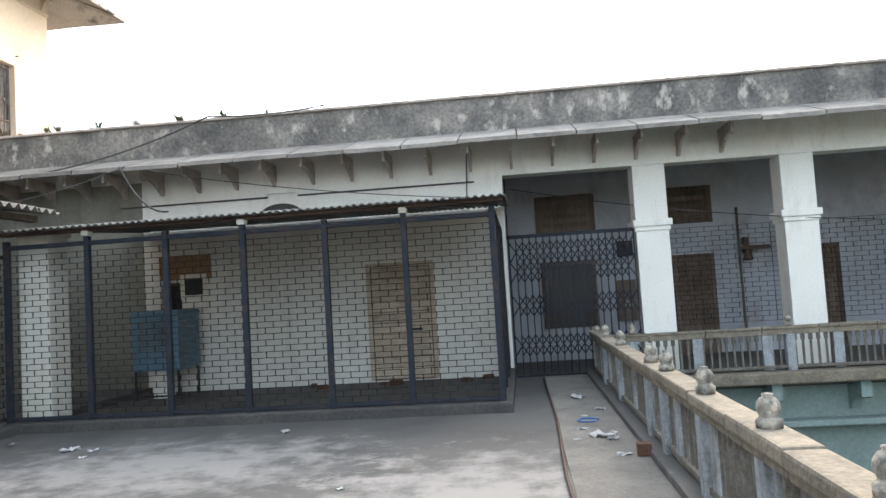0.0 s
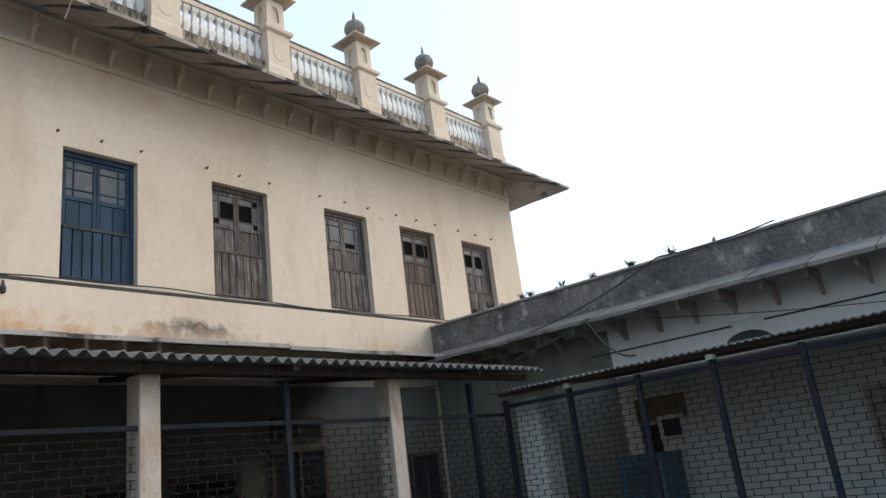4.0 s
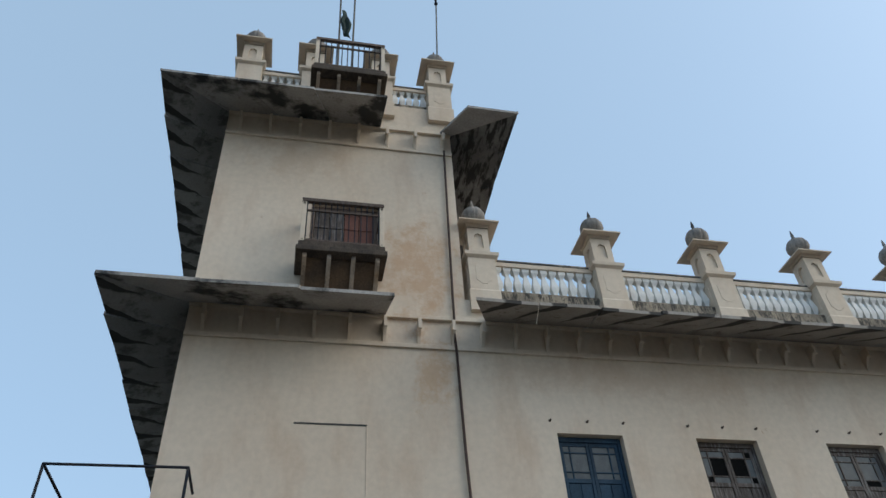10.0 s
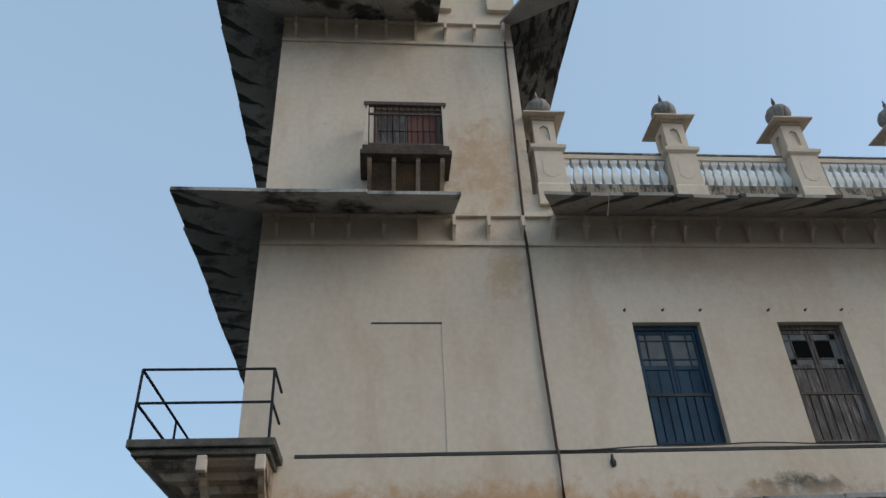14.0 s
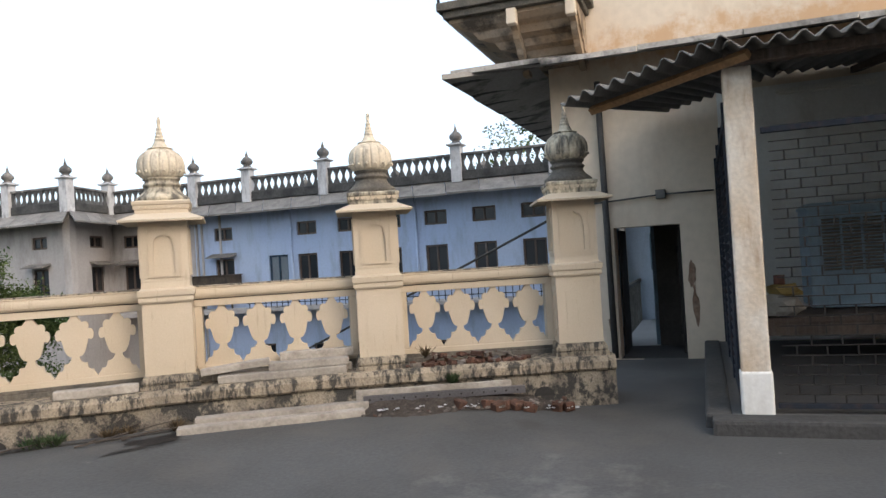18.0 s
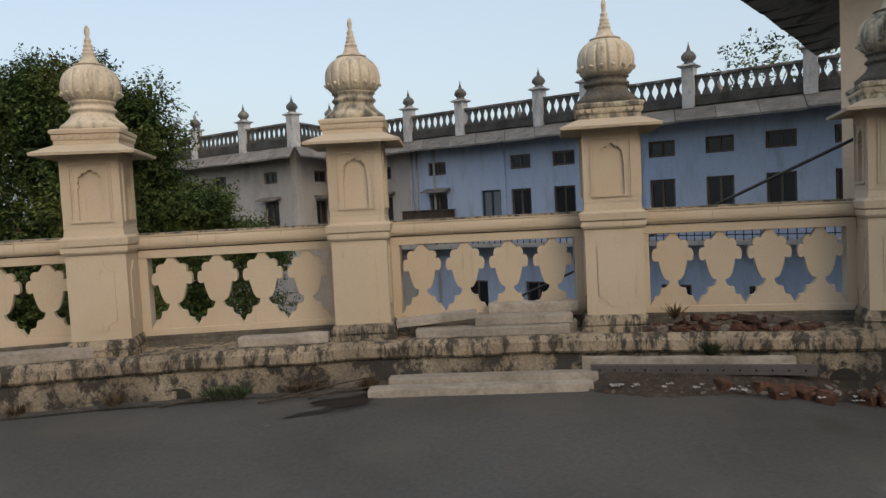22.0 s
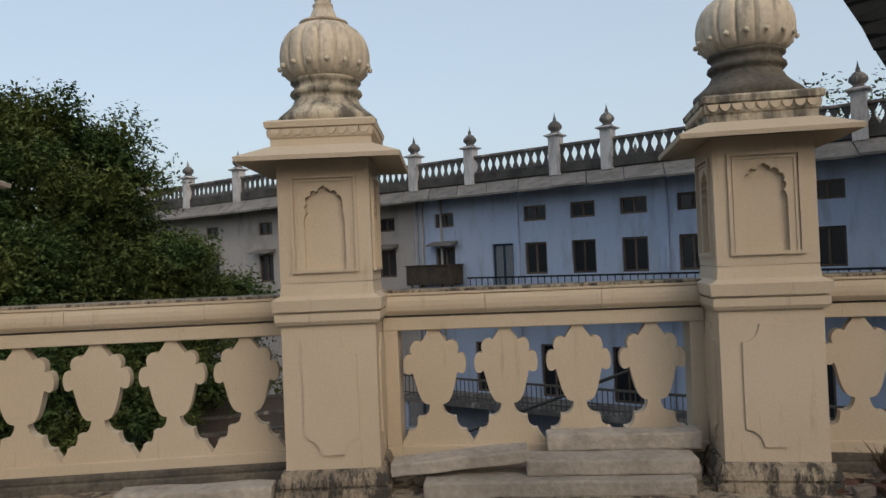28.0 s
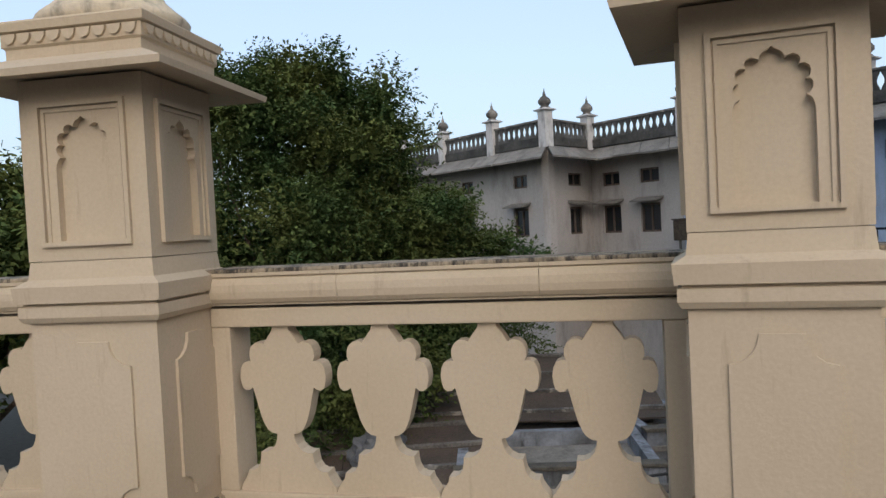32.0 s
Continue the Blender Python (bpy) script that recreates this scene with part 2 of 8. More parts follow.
M["eave_streaked"] = material("eave_soffit_streaked", (0.38, 0.34, 0.30), second=(0.22, 0.195, 0.165), amount=0.6, scale=1.3, grain=22, grain_amount=0.12, bump=0.25,
                              piece=0.12, stain=(0.05, 0.048, 0.046), stain_amount=0.5, stain_scale=(0.9, 0.9, 0.9), edge=(0.58, 0.64), streaks=((0.03, 0.028, 0.027), -10.6, 1.25, 0.95, 0))
M["eave_black"] = material("eave_blackened", (0.23, 0.215, 0.205), second=(0.10, 0.095, 0.09), amount=0.85, scale=1.1, grain=22, grain_amount=0.15, bump=0.25,
                           stain=(0.025, 0.024, 0.023), stain_amount=0.95, stain_scale=(0.5, 2.2, 1.0), edge=(0.47, 0.55))
M["eave_side"] = material("eave_soffit_side", (0.30, 0.285, 0.27), second=(0.20, 0.19, 0.18), amount=0.7, scale=1.3, grain=22, grain_amount=0.12, bump=0.25,
                          piece=0.12, stain=(0.04, 0.038, 0.036), stain_amount=0.7, stain_scale=(0.5, 0.5, 0.5), edge=(0.52, 0.62), streaks=((0.025, 0.024, 0.023), -1.05, -0.8, 0.8, 1))
M["dome_weathered"] = material("dome_weathered", (0.56, 0.49, 0.37), second=(0.22, 0.20, 0.17), amount=0.8, scale=5.0, grain=40, grain_amount=0.2, bump=0.3,
                               stain=(0.05, 0.048, 0.045), stain_amount=0.85, stain_scale=(4, 4, 1.2), edge=(0.44, 0.60))
M["plinth"] = material("plinth_mouldy", (0.30, 0.255, 0.195), second=(0.085, 0.07, 0.057), amount=0.85, scale=3.2, grain=55, grain_amount=0.25,
                       bump=0.5, stain=(0.032, 0.031, 0.029), stain_amount=0.95, stain_scale=(1.7, 1.7, 1.4), edge=(0.46, 0.54), stain_rough=0.78)
M["concrete"] = material("terrace_concrete", spots=FLOOR_STAINS, base=(0.084, 0.083, 0.082), rough=0.7, spec=0.3, second=(0.06, 0.058, 0.056), amount=0.9, scale=0.9, grain=35, grain_amount=0.14, bump=0.2,
                         stain=(0.11, 0.10, 0.09), stain_amount=0.6, stain_scale=(0.35, 0.35, 0.35))
M["kerb"] = material("dark_kerb", (0.05, 0.049, 0.048), second=(0.085, 0.08, 0.075), scale=2, grain=30, grain_amount=0.2, bump=0.4)
M["wood"] = material("old_brown_wood", (0.13, 0.095, 0.075), second=(0.075, 0.055, 0.045), amount=0.8, scale=2.2, grain=30, grain_amount=0.25, bump=0.3,
                     piece=0.25, stain=(0.24, 0.21, 0.19), stain_amount=0.35, stain_scale=(6, 6, 0.6))
M["bluewood"] = material("old_blue_wood", (0.032, 0.062, 0.098), second=(0.02, 0.033, 0.05), amount=0.7, scale=2.5, grain=35, grain_amount=0.2, bump=0.3, piece=0.15)
# near-black: the shade of rooms and holes put into colour; also black door planks
M["dark"] = material("room_shade_and_black_wood", (0.03, 0.028, 0.026), bump=0)
M["iron"] = material("blue_grey_iron", (0.024, 0.029, 0.039), rough=0.8, spec=0.12, metal=0.0, second=(0.018, 0.021, 0.028), scale=4, grain=50, grain_amount=0.2, bump=0.15,
                     stain=(0.13, 0.07, 0.035), stain_amount=0.25, stain_scale=(3, 3, 3))
M["rail"] = material("weathered_iron_rail", (0.11, 0.10, 0.085), rough=0.8, metal=0.0, second=(0.055, 0.05, 0.043), scale=3, grain=40, grain_amount=0.25, bump=0.3,
                     stain=(0.32, 0.31, 0.29), stain_amount=0.35, stain_scale=(5, 5, 2))
M["sheet"] = material("asbestos_sheet", (0.20, 0.19, 0.175), second=(0.12, 0.11, 0.10), amount=0.8, scale=2.0, grain=30, grain_amount=0.15, bump=0.25)
M["pillar"] = material("pillar_white_rubbed", (0.62, 0.57, 0.50), second=(0.48, 0.36, 0.24), amount=0.8, scale=3.0, grain=30, grain_amount=0.1, bump=0.25,
                       stain=(0.28, 0.17, 0.09), stain_amount=0.55, stain_scale=(2.5, 2.5, 0.6))
M["leaf"] = material("dark_leaf", (0.050, 0.090, 0.036), rough=0.95, spec=0.04, second=(0.125, 0.14, 0.042), amount=0.85, scale=0.8, grain=3, grain_amount=0.25, bump=0, island=0.2)
M["bark"] = material("bark", (0.11, 0.085, 0.065), grain=25, grain_amount=0.3, bump=0.5)
# ground tone lowered: the yard's shade under trees is put into the colour
M["earth"] = material("dry_ground", (0.055, 0.05, 0.04), second=(0.035, 0.033, 0.026), scale=0.2, grain=5, grain_amount=0.2, bump=0.2)
M["teal"] = material("pale_teal_wall", (0.23, 0.30, 0.29), second=(0.15, 0.19, 0.19), scale=1, grain=20, bump=0.1)
M["green"] = material("green_sheet", (0.10, 0.16, 0.13), second=(0.08, 0.12, 0.10), rough=0.6, scale=1, grain=20, bump=0.1)

M["dome_cream"] = material("sooty_cream", (0.64, 0.56, 0.44), second=(0.48, 0.41, 0.32), amount=0.7, scale=5, grain=40, grain_amount=0.12, bump=0.25, stain=(0.09, 0.08, 0.07), stain_amount=0.6, stain_scale=(5, 5, 1.2))
M["soffit_orange"] = material("orange_wood", (0.26, 0.15, 0.075), second=(0.16, 0.10, 0.06), scale=3, grain=30, grain_amount=0.2, bump=0.2)
M["brickred"] = material("broken_brick", (0.105, 0.05, 0.033), second=(0.055, 0.038, 0.028), scale=6, grain=40, grain_amount=0.25, bump=0.4, piece=0.2)
M["rustwhite"] = material("pinkish_old_paint", (0.58, 0.47, 0.40), second=(0.45, 0.33, 0.26), amount=0.7, scale=2, grain=30, grain_amount=0.1, bump=0.2)
M["knob"] = material("mottled_knob", (0.10, 0.095, 0.085), second=(0.40, 0.36, 0.30), amount=0.9, scale=16, grain=50, grain_amount=0.25, bump=0.4)
M["path"] = material("cracked_path", (0.165, 0.155, 0.14), second=(0.10, 0.094, 0.087), amount=0.8, scale=1.6, grain=40, grain_amount=0.2, bump=0.3, stain=(0.08, 0.075, 0.07), stain_amount=0.6, stain_scale=(1.2, 1.2, 1))
M["white_far"] = material("far_limewash", (0.58, 0.57, 0.57), second=(0.40, 0.38, 0.37), amount=0.6, scale=1.2, grain=12, grain_amount=0.1, bump=0.1, stain=(0.12, 0.11, 0.105), stain_amount=0.6, stain_scale=(1.5, 1.5, 0.5))
M["dome_grey"] = material("sooty_dome", (0.30, 0.27, 0.24), second=(0.14, 0.13, 0.12), amount=0.8, scale=4, grain=30, grain_amount=0.2, bump=0.3)


# ---------------------------------------------------------------- mesh tools
def box(bm, x0, x1, y0, y1, z0, z1, m=None):
    vs = [bm.verts.new(Vector((x, y, z)) if m is None else m @ Vector((x, y, z))) for x in (x0, x1) for y in (y0, y1) for z in (z0, z1)]
    for f in ((0, 1, 3, 2), (4, 6, 7, 5), (0, 4, 5, 1), (2, 3, 7, 6), (0, 2, 6, 4), (1, 5, 7, 3)):
        bm.faces.new([vs[i] for i in f])
    return bm


def bbox(x0, x1, y0, y1, z0, z1, r=0.0, m=None):
    bm = box(bmesh.new(), x0, x1, y0, y1, z0, z1, m)
    if r:
        bmesh.ops.bevel(bm, geom=bm.edges[:] + bm.verts[:], offset=r, segments=2, affect="EDGES", profile=0.6)
    return bm


def lathe(profile, seg=16, ribs=0, rib=0.0, lo=0.0, hi=0.0, m=None, bm=None):
    """A turned body from (radius, height) pairs; between heights lo and hi it is ribbed."""
    bm = bm or bmesh.new()
    rings = []
    for r, z in profile:
        ring = []
        for i in range(seg):
            a = 2 * math.pi * i / seg
            rr = r * (1 - (rib * max(0.0, 1 - 2.6 * abs(math.sin(ribs * a / 2))) if ribs and lo <= z <= hi else 0))
            v = Vector((rr * math.cos(a), rr * math.sin(a), z))
            ring.append(bm.verts.new(m @ v if m else v))
        rings.append(ring)
    for a, b in zip(rings, rings[1:]):
        for i in range(seg):
            j = (i + 1) % seg
            bm.faces.new((a[i], a[j], b[j], b[i]))
    bm.faces.new(list(reversed(rings[0])))
    bm.faces.new(rings[-1])
    return bm


def square_lathe(profile, bm=None):
    """A square pier from (half width, height) pairs."""
    bm = bm or bmesh.new()
    rings = [[bm.verts.new((sx * h, sy * h, z)) for sx, sy in ((-1, -1), (1, -1), (1, 1), (-1, 1))] for h, z in profile]
    for a, b in zip(rings, rings[1:]):
        for i in range(4):
            j = (i + 1) % 4
            bm.faces.new((a[i], a[j], b[j], b[i]))
    bm.faces.new(list(reversed(rings[0])))
    bm.faces.new(rings[-1])
    return bm


def tube(points, r, seg=8, bm=None):
    """A round bar along points."""
    bm = bm or bmesh.new()
    pts = [Vector(p) for p in points]
    rings = []
    for i, p in enumerate(pts):
        d = (pts[min(i + 1, len(pts) - 1)] - pts[max(i - 1, 0)]).normalized()
        side = d.cross(Vector((0, 0, 1)))
        if side.length < 1e-3:
            side = Vector((1, 0, 0))
        side.normalize()
        up = side.cross(d)
        rr = r[i] if isinstance(r, (list, tuple)) else r
        rings.append([bm.verts.new(p + rr * (math.cos(2 * math.pi * k / seg) * side + math.sin(2 * math.pi * k / seg) * up)) for k in range(seg)])
    for a, b in zip(rings, rings[1:]):
        for k in range(seg):
            bm.faces.new((a[k], a[(k + 1) % seg], b[(k + 1) % seg], b[k]))
    bm.faces.new(list(reversed(rings[0])))
    bm.faces.new(rings[-1])
    return bm


def prism(poly, y0, y1, bm=None, m=None):
    """A flat outline in x, z drawn out along y."""
    bm = bm or bmesh.new()
    f = [bm.verts.new(m @ Vector((x, y0, z)) if m else (x, y0, z)) for x, z in poly]
    b = [bm.verts.new(m @ Vector((x, y1, z)) if m else (x, y1, z)) for x, z in poly]
    bm.faces.new(f)
    bm.faces.new(list(reversed(b)))
    for i in range(len(poly)):
        j = (i + 1) % len(poly)
        bm.faces.new((f[j], f[i], b[i], b[j]))
    return bm


def holed_wall(u0, u1, v0, v1, holes, t, bm=None, m=None):
    """A wall in x (along) and z (up), front at y = 0, t thick towards +y, with rectangular openings (u0, u1, v0, v1)."""
    bm = bm or bmesh.new()
    us = sorted({u0, u1, *(h[0] for h in holes), *(h[1] for h in holes)})
    vs = sorted({v0, v1, *(h[2] for h in holes), *(h[3] for h in holes)})
    cache = {}

    def vert(u, y, v):
        k = (u, y, v)
        if k not in cache:
            p = Vector(k)
            cache[k] = bm.verts.new(m @ p if m else p)
        return cache[k]

    def solid(i, j):
        if not (0 <= i < len(us) - 1 and 0 <= j < len(vs) - 1):
            return False
        cu, cv = (us[i] + us[i + 1]) / 2, (vs[j] + vs[j + 1]) / 2
        return not any(h[0] < cu < h[1] and h[2] < cv < h[3] for h in holes)

    for i in range(len(us) - 1):
        for j in range(len(vs) - 1):
            if not solid(i, j):
                continue
            a, b, c, d = us[i], us[i + 1], vs[j], vs[j + 1]
            bm.faces.new((vert(a, 0, c), vert(b, 0, c), vert(b, 0, d), vert(a, 0, d)))
            bm.faces.new((vert(a, t, d), vert(b, t, d), vert(b, t, c), vert(a, t, c)))
            if not solid(i - 1, j):
                bm.faces.new((vert(a, 0, c), vert(a, 0, d), vert(a, t, d), vert(a, t, c)))
            if not solid(i + 1, j):
                bm.faces.new((vert(b, 0, d), vert(b, 0, c), vert(b, t, c), vert(b, t, d)))
            if not solid(i, j - 1):
                bm.faces.new((vert(b, 0, c), vert(a, 0, c), vert(a, t, c), vert(b, t, c)))
            if not solid(i, j + 1):
                bm.faces.new((vert(a, 0, d), vert(b, 0, d), vert(b, t, d), vert(a, t, d)))
    return bm


def to_mesh(name, bm, mat, smooth=False):
    me = bpy.data.meshes.new(name)
    bm.normal_update()
    bm.to_mesh(me)
    bm.free()
    me.materials.append(mat)
    if smooth:
        for p in me.polygons:
            p.use_smooth = True
    return me


def part(name, bm, mat, parent=None, label="", smooth=False, at=None):
    ob = new(name, bm if isinstance(bm, bpy.types.Mesh) else to_mesh(name, bm, mat, smooth))
    if parent:
        ob.parent = parent
    if at is not None:
        ob.matrix_basis = at
    if label:
        ob["label"] = label
    return ob


def thing(name, label, category, at=None, group="", kind=""):
    ob = new(name)
    ob.empty_display_size = 0.2
    if at is not None:
        ob.matrix_basis = at
    return tagged(ob, label, category, group, kind)


def structure(name, bm, mat, label="", category="", smooth=False):
    ob = new(name, to_mesh(name, bm, mat, smooth))
    return tagged(ob, label, category, kind="structure")


# local frames: x along the wall (to the right as seen from the terrace), y into the wall, z up
XF, YL, YR = -12.02, 0.35, 19.85
FACADE = pose(XF, 0, 0, 0, 0, 90)      # local x = world y, local y = world -x
YG = 15.68
# the parapet is a gentle arc of straight bays; pier 0 is the one beside the stack of slabs
SPACING = 1.95
BAY_TURN = {k: 121.0 - 8.5 * k if k >= 0 else 131.0 - 8.5 * (k + 1) for k in range(-8, 2)}      # the bays' bearings
BAY_LONG = {k: 1.975 if k == -1 else SPACING for k in range(-8, 2)}
PIER0 = Vector((-6.70, -2.335, 0))


def arc_dir(a):
    return Vector((math.cos(radians(a)), math.sin(radians(a)), 0))


PIERS = {0: PIER0}
for _k in range(0, 2):
    PIERS[_k + 1] = PIERS[_k] + arc_dir(BAY_TURN[_k]) * BAY_LONG[_k]
for _k in range(-1, -9, -1):
    PIERS[_k] = PIERS[_k + 1] - arc_dir(BAY_TURN[_k]) * BAY_LONG[_k]


def pier_turn(k):
    """The bearing at a pier, halfway between its two bays'; k may lie between piers."""
    lo = math.floor(k)
    f = k - lo
    at = lambda i: (BAY_TURN[max(-8, min(1, i))] + BAY_TURN[max(-8, min(1, i - 1))]) / 2 + (4.25 if i <= -8 else -4.25 if i >= 2 else 0)
    return at(lo) * (1 - f) + at(lo + 1) * f


def pier_pose(k, z=0.0):
    p = PIERS[k]
    return pose(p.x, p.y, z, 0, 0, pier_turn(k))


def bay_pose(k, along=0.0, out=0.0, z=0.0):
    """A frame in the bay between piers k and k + 1: x along it from its middle, y outwards."""
    a, b = PIERS[k], PIERS[k + 1]
    u = (b - a).normalized()
    c = (a + b) / 2 + u * along + Vector((-u.y, u.x, 0)) * out
    return pose(c.x, c.y, z, 0, 0, math.degrees(math.atan2(u.y, u.x)))


def parapet_side(x, y):
    """The distance outwards from the parapet's line, and the nearest bay."""
    best = None
    p = Vector((x, y, 0))
    for k in range(-8, 2):
        a, b = PIERS[k], PIERS[k + 1]
        u = (b - a).normalized()
        s = (p - a).dot(u)
        s = max(0.0 if k > -8 else -50.0, min(SPACING if k < 1 else SPACING + 50, s))
        q = a + u * s
        d = (p - q).length
        if best is None or d < best[0]:
            best = (d, (p - q).dot(Vector((-u.y, u.x, 0))), k + s / SPACING)
    return math.copysign(best[0], best[1]), best[2]


# ---------------------------------------------------------------- large structure
def smooth_step(a, b, v):
    t = max(0.0, min(1.0, (v - a) / (b - a)))
    return t * t * (3 - 2 * t)


def ground_height(x, y):
    out, k = parapet_side(x, y)
    z = 0.12 * smooth_step(-3.2, -0.6, out) * (1 - smooth_step(1.2, 2.1, k))
    z -= 0.14 * smooth_step(-9.3, -11.8, x) * (1 - smooth_step(2.3, 3.0, y))
    return z - 0.06 * smooth_step(12.0, 15.0, y)


def terrace():
    bm = bmesh.new()
    nx, ny = 64, 96
    x0, x1, y0, y1 = -12.6, 0.95, -16.0, 18.6
    grid = {}
    for i in range(nx + 1):
        for j in range(ny + 1):
            x, y = x0 + (x1 - x0) * i / nx, y0 + (y1 - y0) * j / ny
            out, k = parapet_side(x, y)
            if out > 0.45 and (k < 2.2 or y < 0.3):
                continue
            grid[i, j] = bm.verts.new((x, y, ground_height(x, y) + 0.006 * noise.noise((x * 1.3, y * 1.3, 0))))
    for i in range(nx):
        for j in range(ny):
            q = [grid.get(c) for c in ((i, j), (i + 1, j), (i + 1, j + 1), (i, j + 1))]
            if all(q):
                bm.faces.new(q)
    return structure("floor", bm, M["concrete"], "grey worn concrete terrace floor with dark damp patches", "floor", smooth=True)


terrace()
structure("ground", box(bmesh.new(), -900, 900, -900, 900, -6.4, -6.0), M["earth"], "dry brown earth around the buildings", "ground")
WINDOWS = [7.12, 9.86, 12.62, 14.98, 17.33]
holes = [(y, y + 1.27, 5.2, 7.48) for y in WINDOWS] + [(1.15, 2.07, -0.14, 1.77)]
structure("wall_palace", holed_wall(YL, YR, -0.6, 10.35, holes, 0.45, m=FACADE), M["plaster"], "cream plastered palace wall with faint orange stains", "wall")
structure("wall_tower", holed_wall(YL, 5.62, 10.35, 16.3, [(2.42, 3.86, 11.55, 12.72)], 0.45, m=FACADE), M["plaster"], "cream plastered tower wall above the roof", "wall")
bm = holed_wall(XF - 9, XF - 0.45, -6, 16.3, [(XF - 5.6, XF - 2.2, -0.15, 2.75)], 0.4, m=pose(0, YL, 0))
structure("wall_palace_side", bm, M["plaster"], "cream plastered side wall of the tower", "wall")
structure("wall_tower_side", box(bmesh.new(), XF - 6, XF - 0.45, 5.22, 5.62, 9.6, 16.3), M["plaster"], "cream plastered flank of the tower", "wall")
structure("wall_palace_end", box(bmesh.new(), XF - 9, XF - 0.45, YR - 0.4, YR, -1, 10.35), M["plaster"], "cream plastered end wall of the palace", "wall")
structure("roof_palace", box(bmesh.new(), XF - 9, XF - 0.45, YL + 0.4, YR - 0.4, 9.9, 10.1), M["slab"], "flat palace roof", "roof")
structure("roof_tower", box(bmesh.new(), XF - 6, XF - 0.45, YL + 0.4, 5.22, 15.9, 16.1), M["slab"], "flat tower roof", "roof")
# room shade behind the palace windows is painted on as near-black
structure("wall_palace_inner", box(bmesh.new(), XF - 3.2, XF - 3.0, 2.6, YR - 0.4, -0.6, 9.9), M["dark"], "inner wall of the palace painted near-black for room shade", "wall")
structure("floor_palace_upper", box(bmesh.new(), XF - 3.0, XF - 0.45, 2.6, YR - 0.4, 4.6, 4.8), M["dark"], "upper floor of the palace painted near-black for room shade", "floor")

# low building beyond the terrace
GATE = pose(0, YG, 0)
structure("wall_north", holed_wall(XF, -0.7, -0.5, 4.3, [(-7.12, -6.72, 0.9, 2.0)], 0.4, m=GATE), M["white"], "whitewashed wall of the low building", "wall")
structure("beam_veranda", box(bmesh.new(), -0.7, 14, YG, YG + 0.4, 3.52, 4.3), M["white"], "whitewashed beam over the veranda piers", "beam")
structure("wall_veranda", holed_wall(-0.7, 14, -0.5, 4.3, [], 0.3, m=pose(0, YG + 2.8, 0)), M["verandagrey"], "blue-grey back wall of the veranda", "wall")
structure("roof_low", box(bmesh.new(), XF + 0.05, 14, YG + 0.35, YG + 8, 4.12, 4.28), M["slab"], "flat roof of the low building", "roof")
structure("parapet_north", box(bmesh.new(), XF + 0.05, 14, YG - 0.05, YG + 0.3, 4.3, 4.95), M["blackstone"], "blackened mossy roof parapet with pale patches", "parapet")
structure("floor_veranda", box(bmesh.new(), 0.95, 14, YG - 0.45, YG + 2.8, -0.35, -0.06), M["concrete"], "grey veranda floor", "floor")
structure("wall_courtyard", box(bmesh.new(), 0.95, 14, YG - 0.2, YG, -6, -0.35), M["teal"], "pale teal courtyard wall under the veranda", "wall")
structure("wall_terrace_east", box(bmesh.new(), 0.75, 0.94, -16, YG, -6, -0.01), M["teal"], "pale teal wall below the terrace edge", "wall")
# near-black colour gives the low building's inside its shade
structure("wall_low_back", box(bmesh.new(), XF + 0.4, 14, YG + 3.1, YG + 3.3, -0.5, 4.1), M["dark"], "inner wall of the low building painted near-black for room shade", "wall")
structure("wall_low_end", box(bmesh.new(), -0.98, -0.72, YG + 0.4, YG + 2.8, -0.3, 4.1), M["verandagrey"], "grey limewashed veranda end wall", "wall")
# unseen wall, added and made high to cut low sky light from the east
structure("wall_courtyard_east", box(bmesh.new(), 14, 14.3, -16, YG + 3, -6, 9.5), M["plaster"], "added unseen wall across the courtyard that blocks low sky light", "wall")


# ---------------------------------------------------------------- eaves, mouldings and brackets
def eave_strip(name, a, b, n, z_in, z_out, d, at_a, at_b, label, mat="under", pitch=1.05, t=0.07, drop=()):
    """A sloping stone eave from a to b along the wall top; n points outwards. at_a, at_b: how far the outer edge runs past each end. Each slab is a piece."""
    root = thing(name, label, "eave", kind="structure")
    a, b, n = Vector(a), Vector(b), Vector(n)
    u = (b - a).normalized()
    length = (b - a).length
    k = max(1, round(length / pitch))
    rng = random.Random(len(name) + k)
    for i in range(k):
        if i in drop:
            continue
        s0, s1 = i / k, (i + 1) / k
        lo, hi = -at_a + (length + at_a + at_b) * s0, -at_a + (length + at_a + at_b) * s1
        gap, sag = 0.012, rng.uniform(-0.02, 0.02)
        bm = bmesh.new()
        pts = []
        for side, s_in, s_out in ((0, length * s0 + gap, lo + gap), (1, length * s1 - gap, hi - gap)):
            p_in, p_out = a + u * s_in + Vector((0, 0, z_in)), a + u * s_out + n * (d + rng.uniform(-0.03, 0.02)) + Vector((0, 0, z_out + sag))
            pts.append([bm.verts.new(p) for p in (p_in, p_out, p_out + Vector((0, 0, t)), p_in + Vector((0, 0, t)))])
        for q in range(4):
            bm.faces.new((pts[0][q], pts[0][(q + 1) % 4], pts[1][(q + 1) % 4], pts[1][q]))
        bm.faces.new(pts[0])
        bm.faces.new(list(reversed(pts[1])))
        bmesh.ops.recalc_face_normals(bm, faces=bm.faces[:])
        part("eave_slab", bm, M[mat], root)
    return root


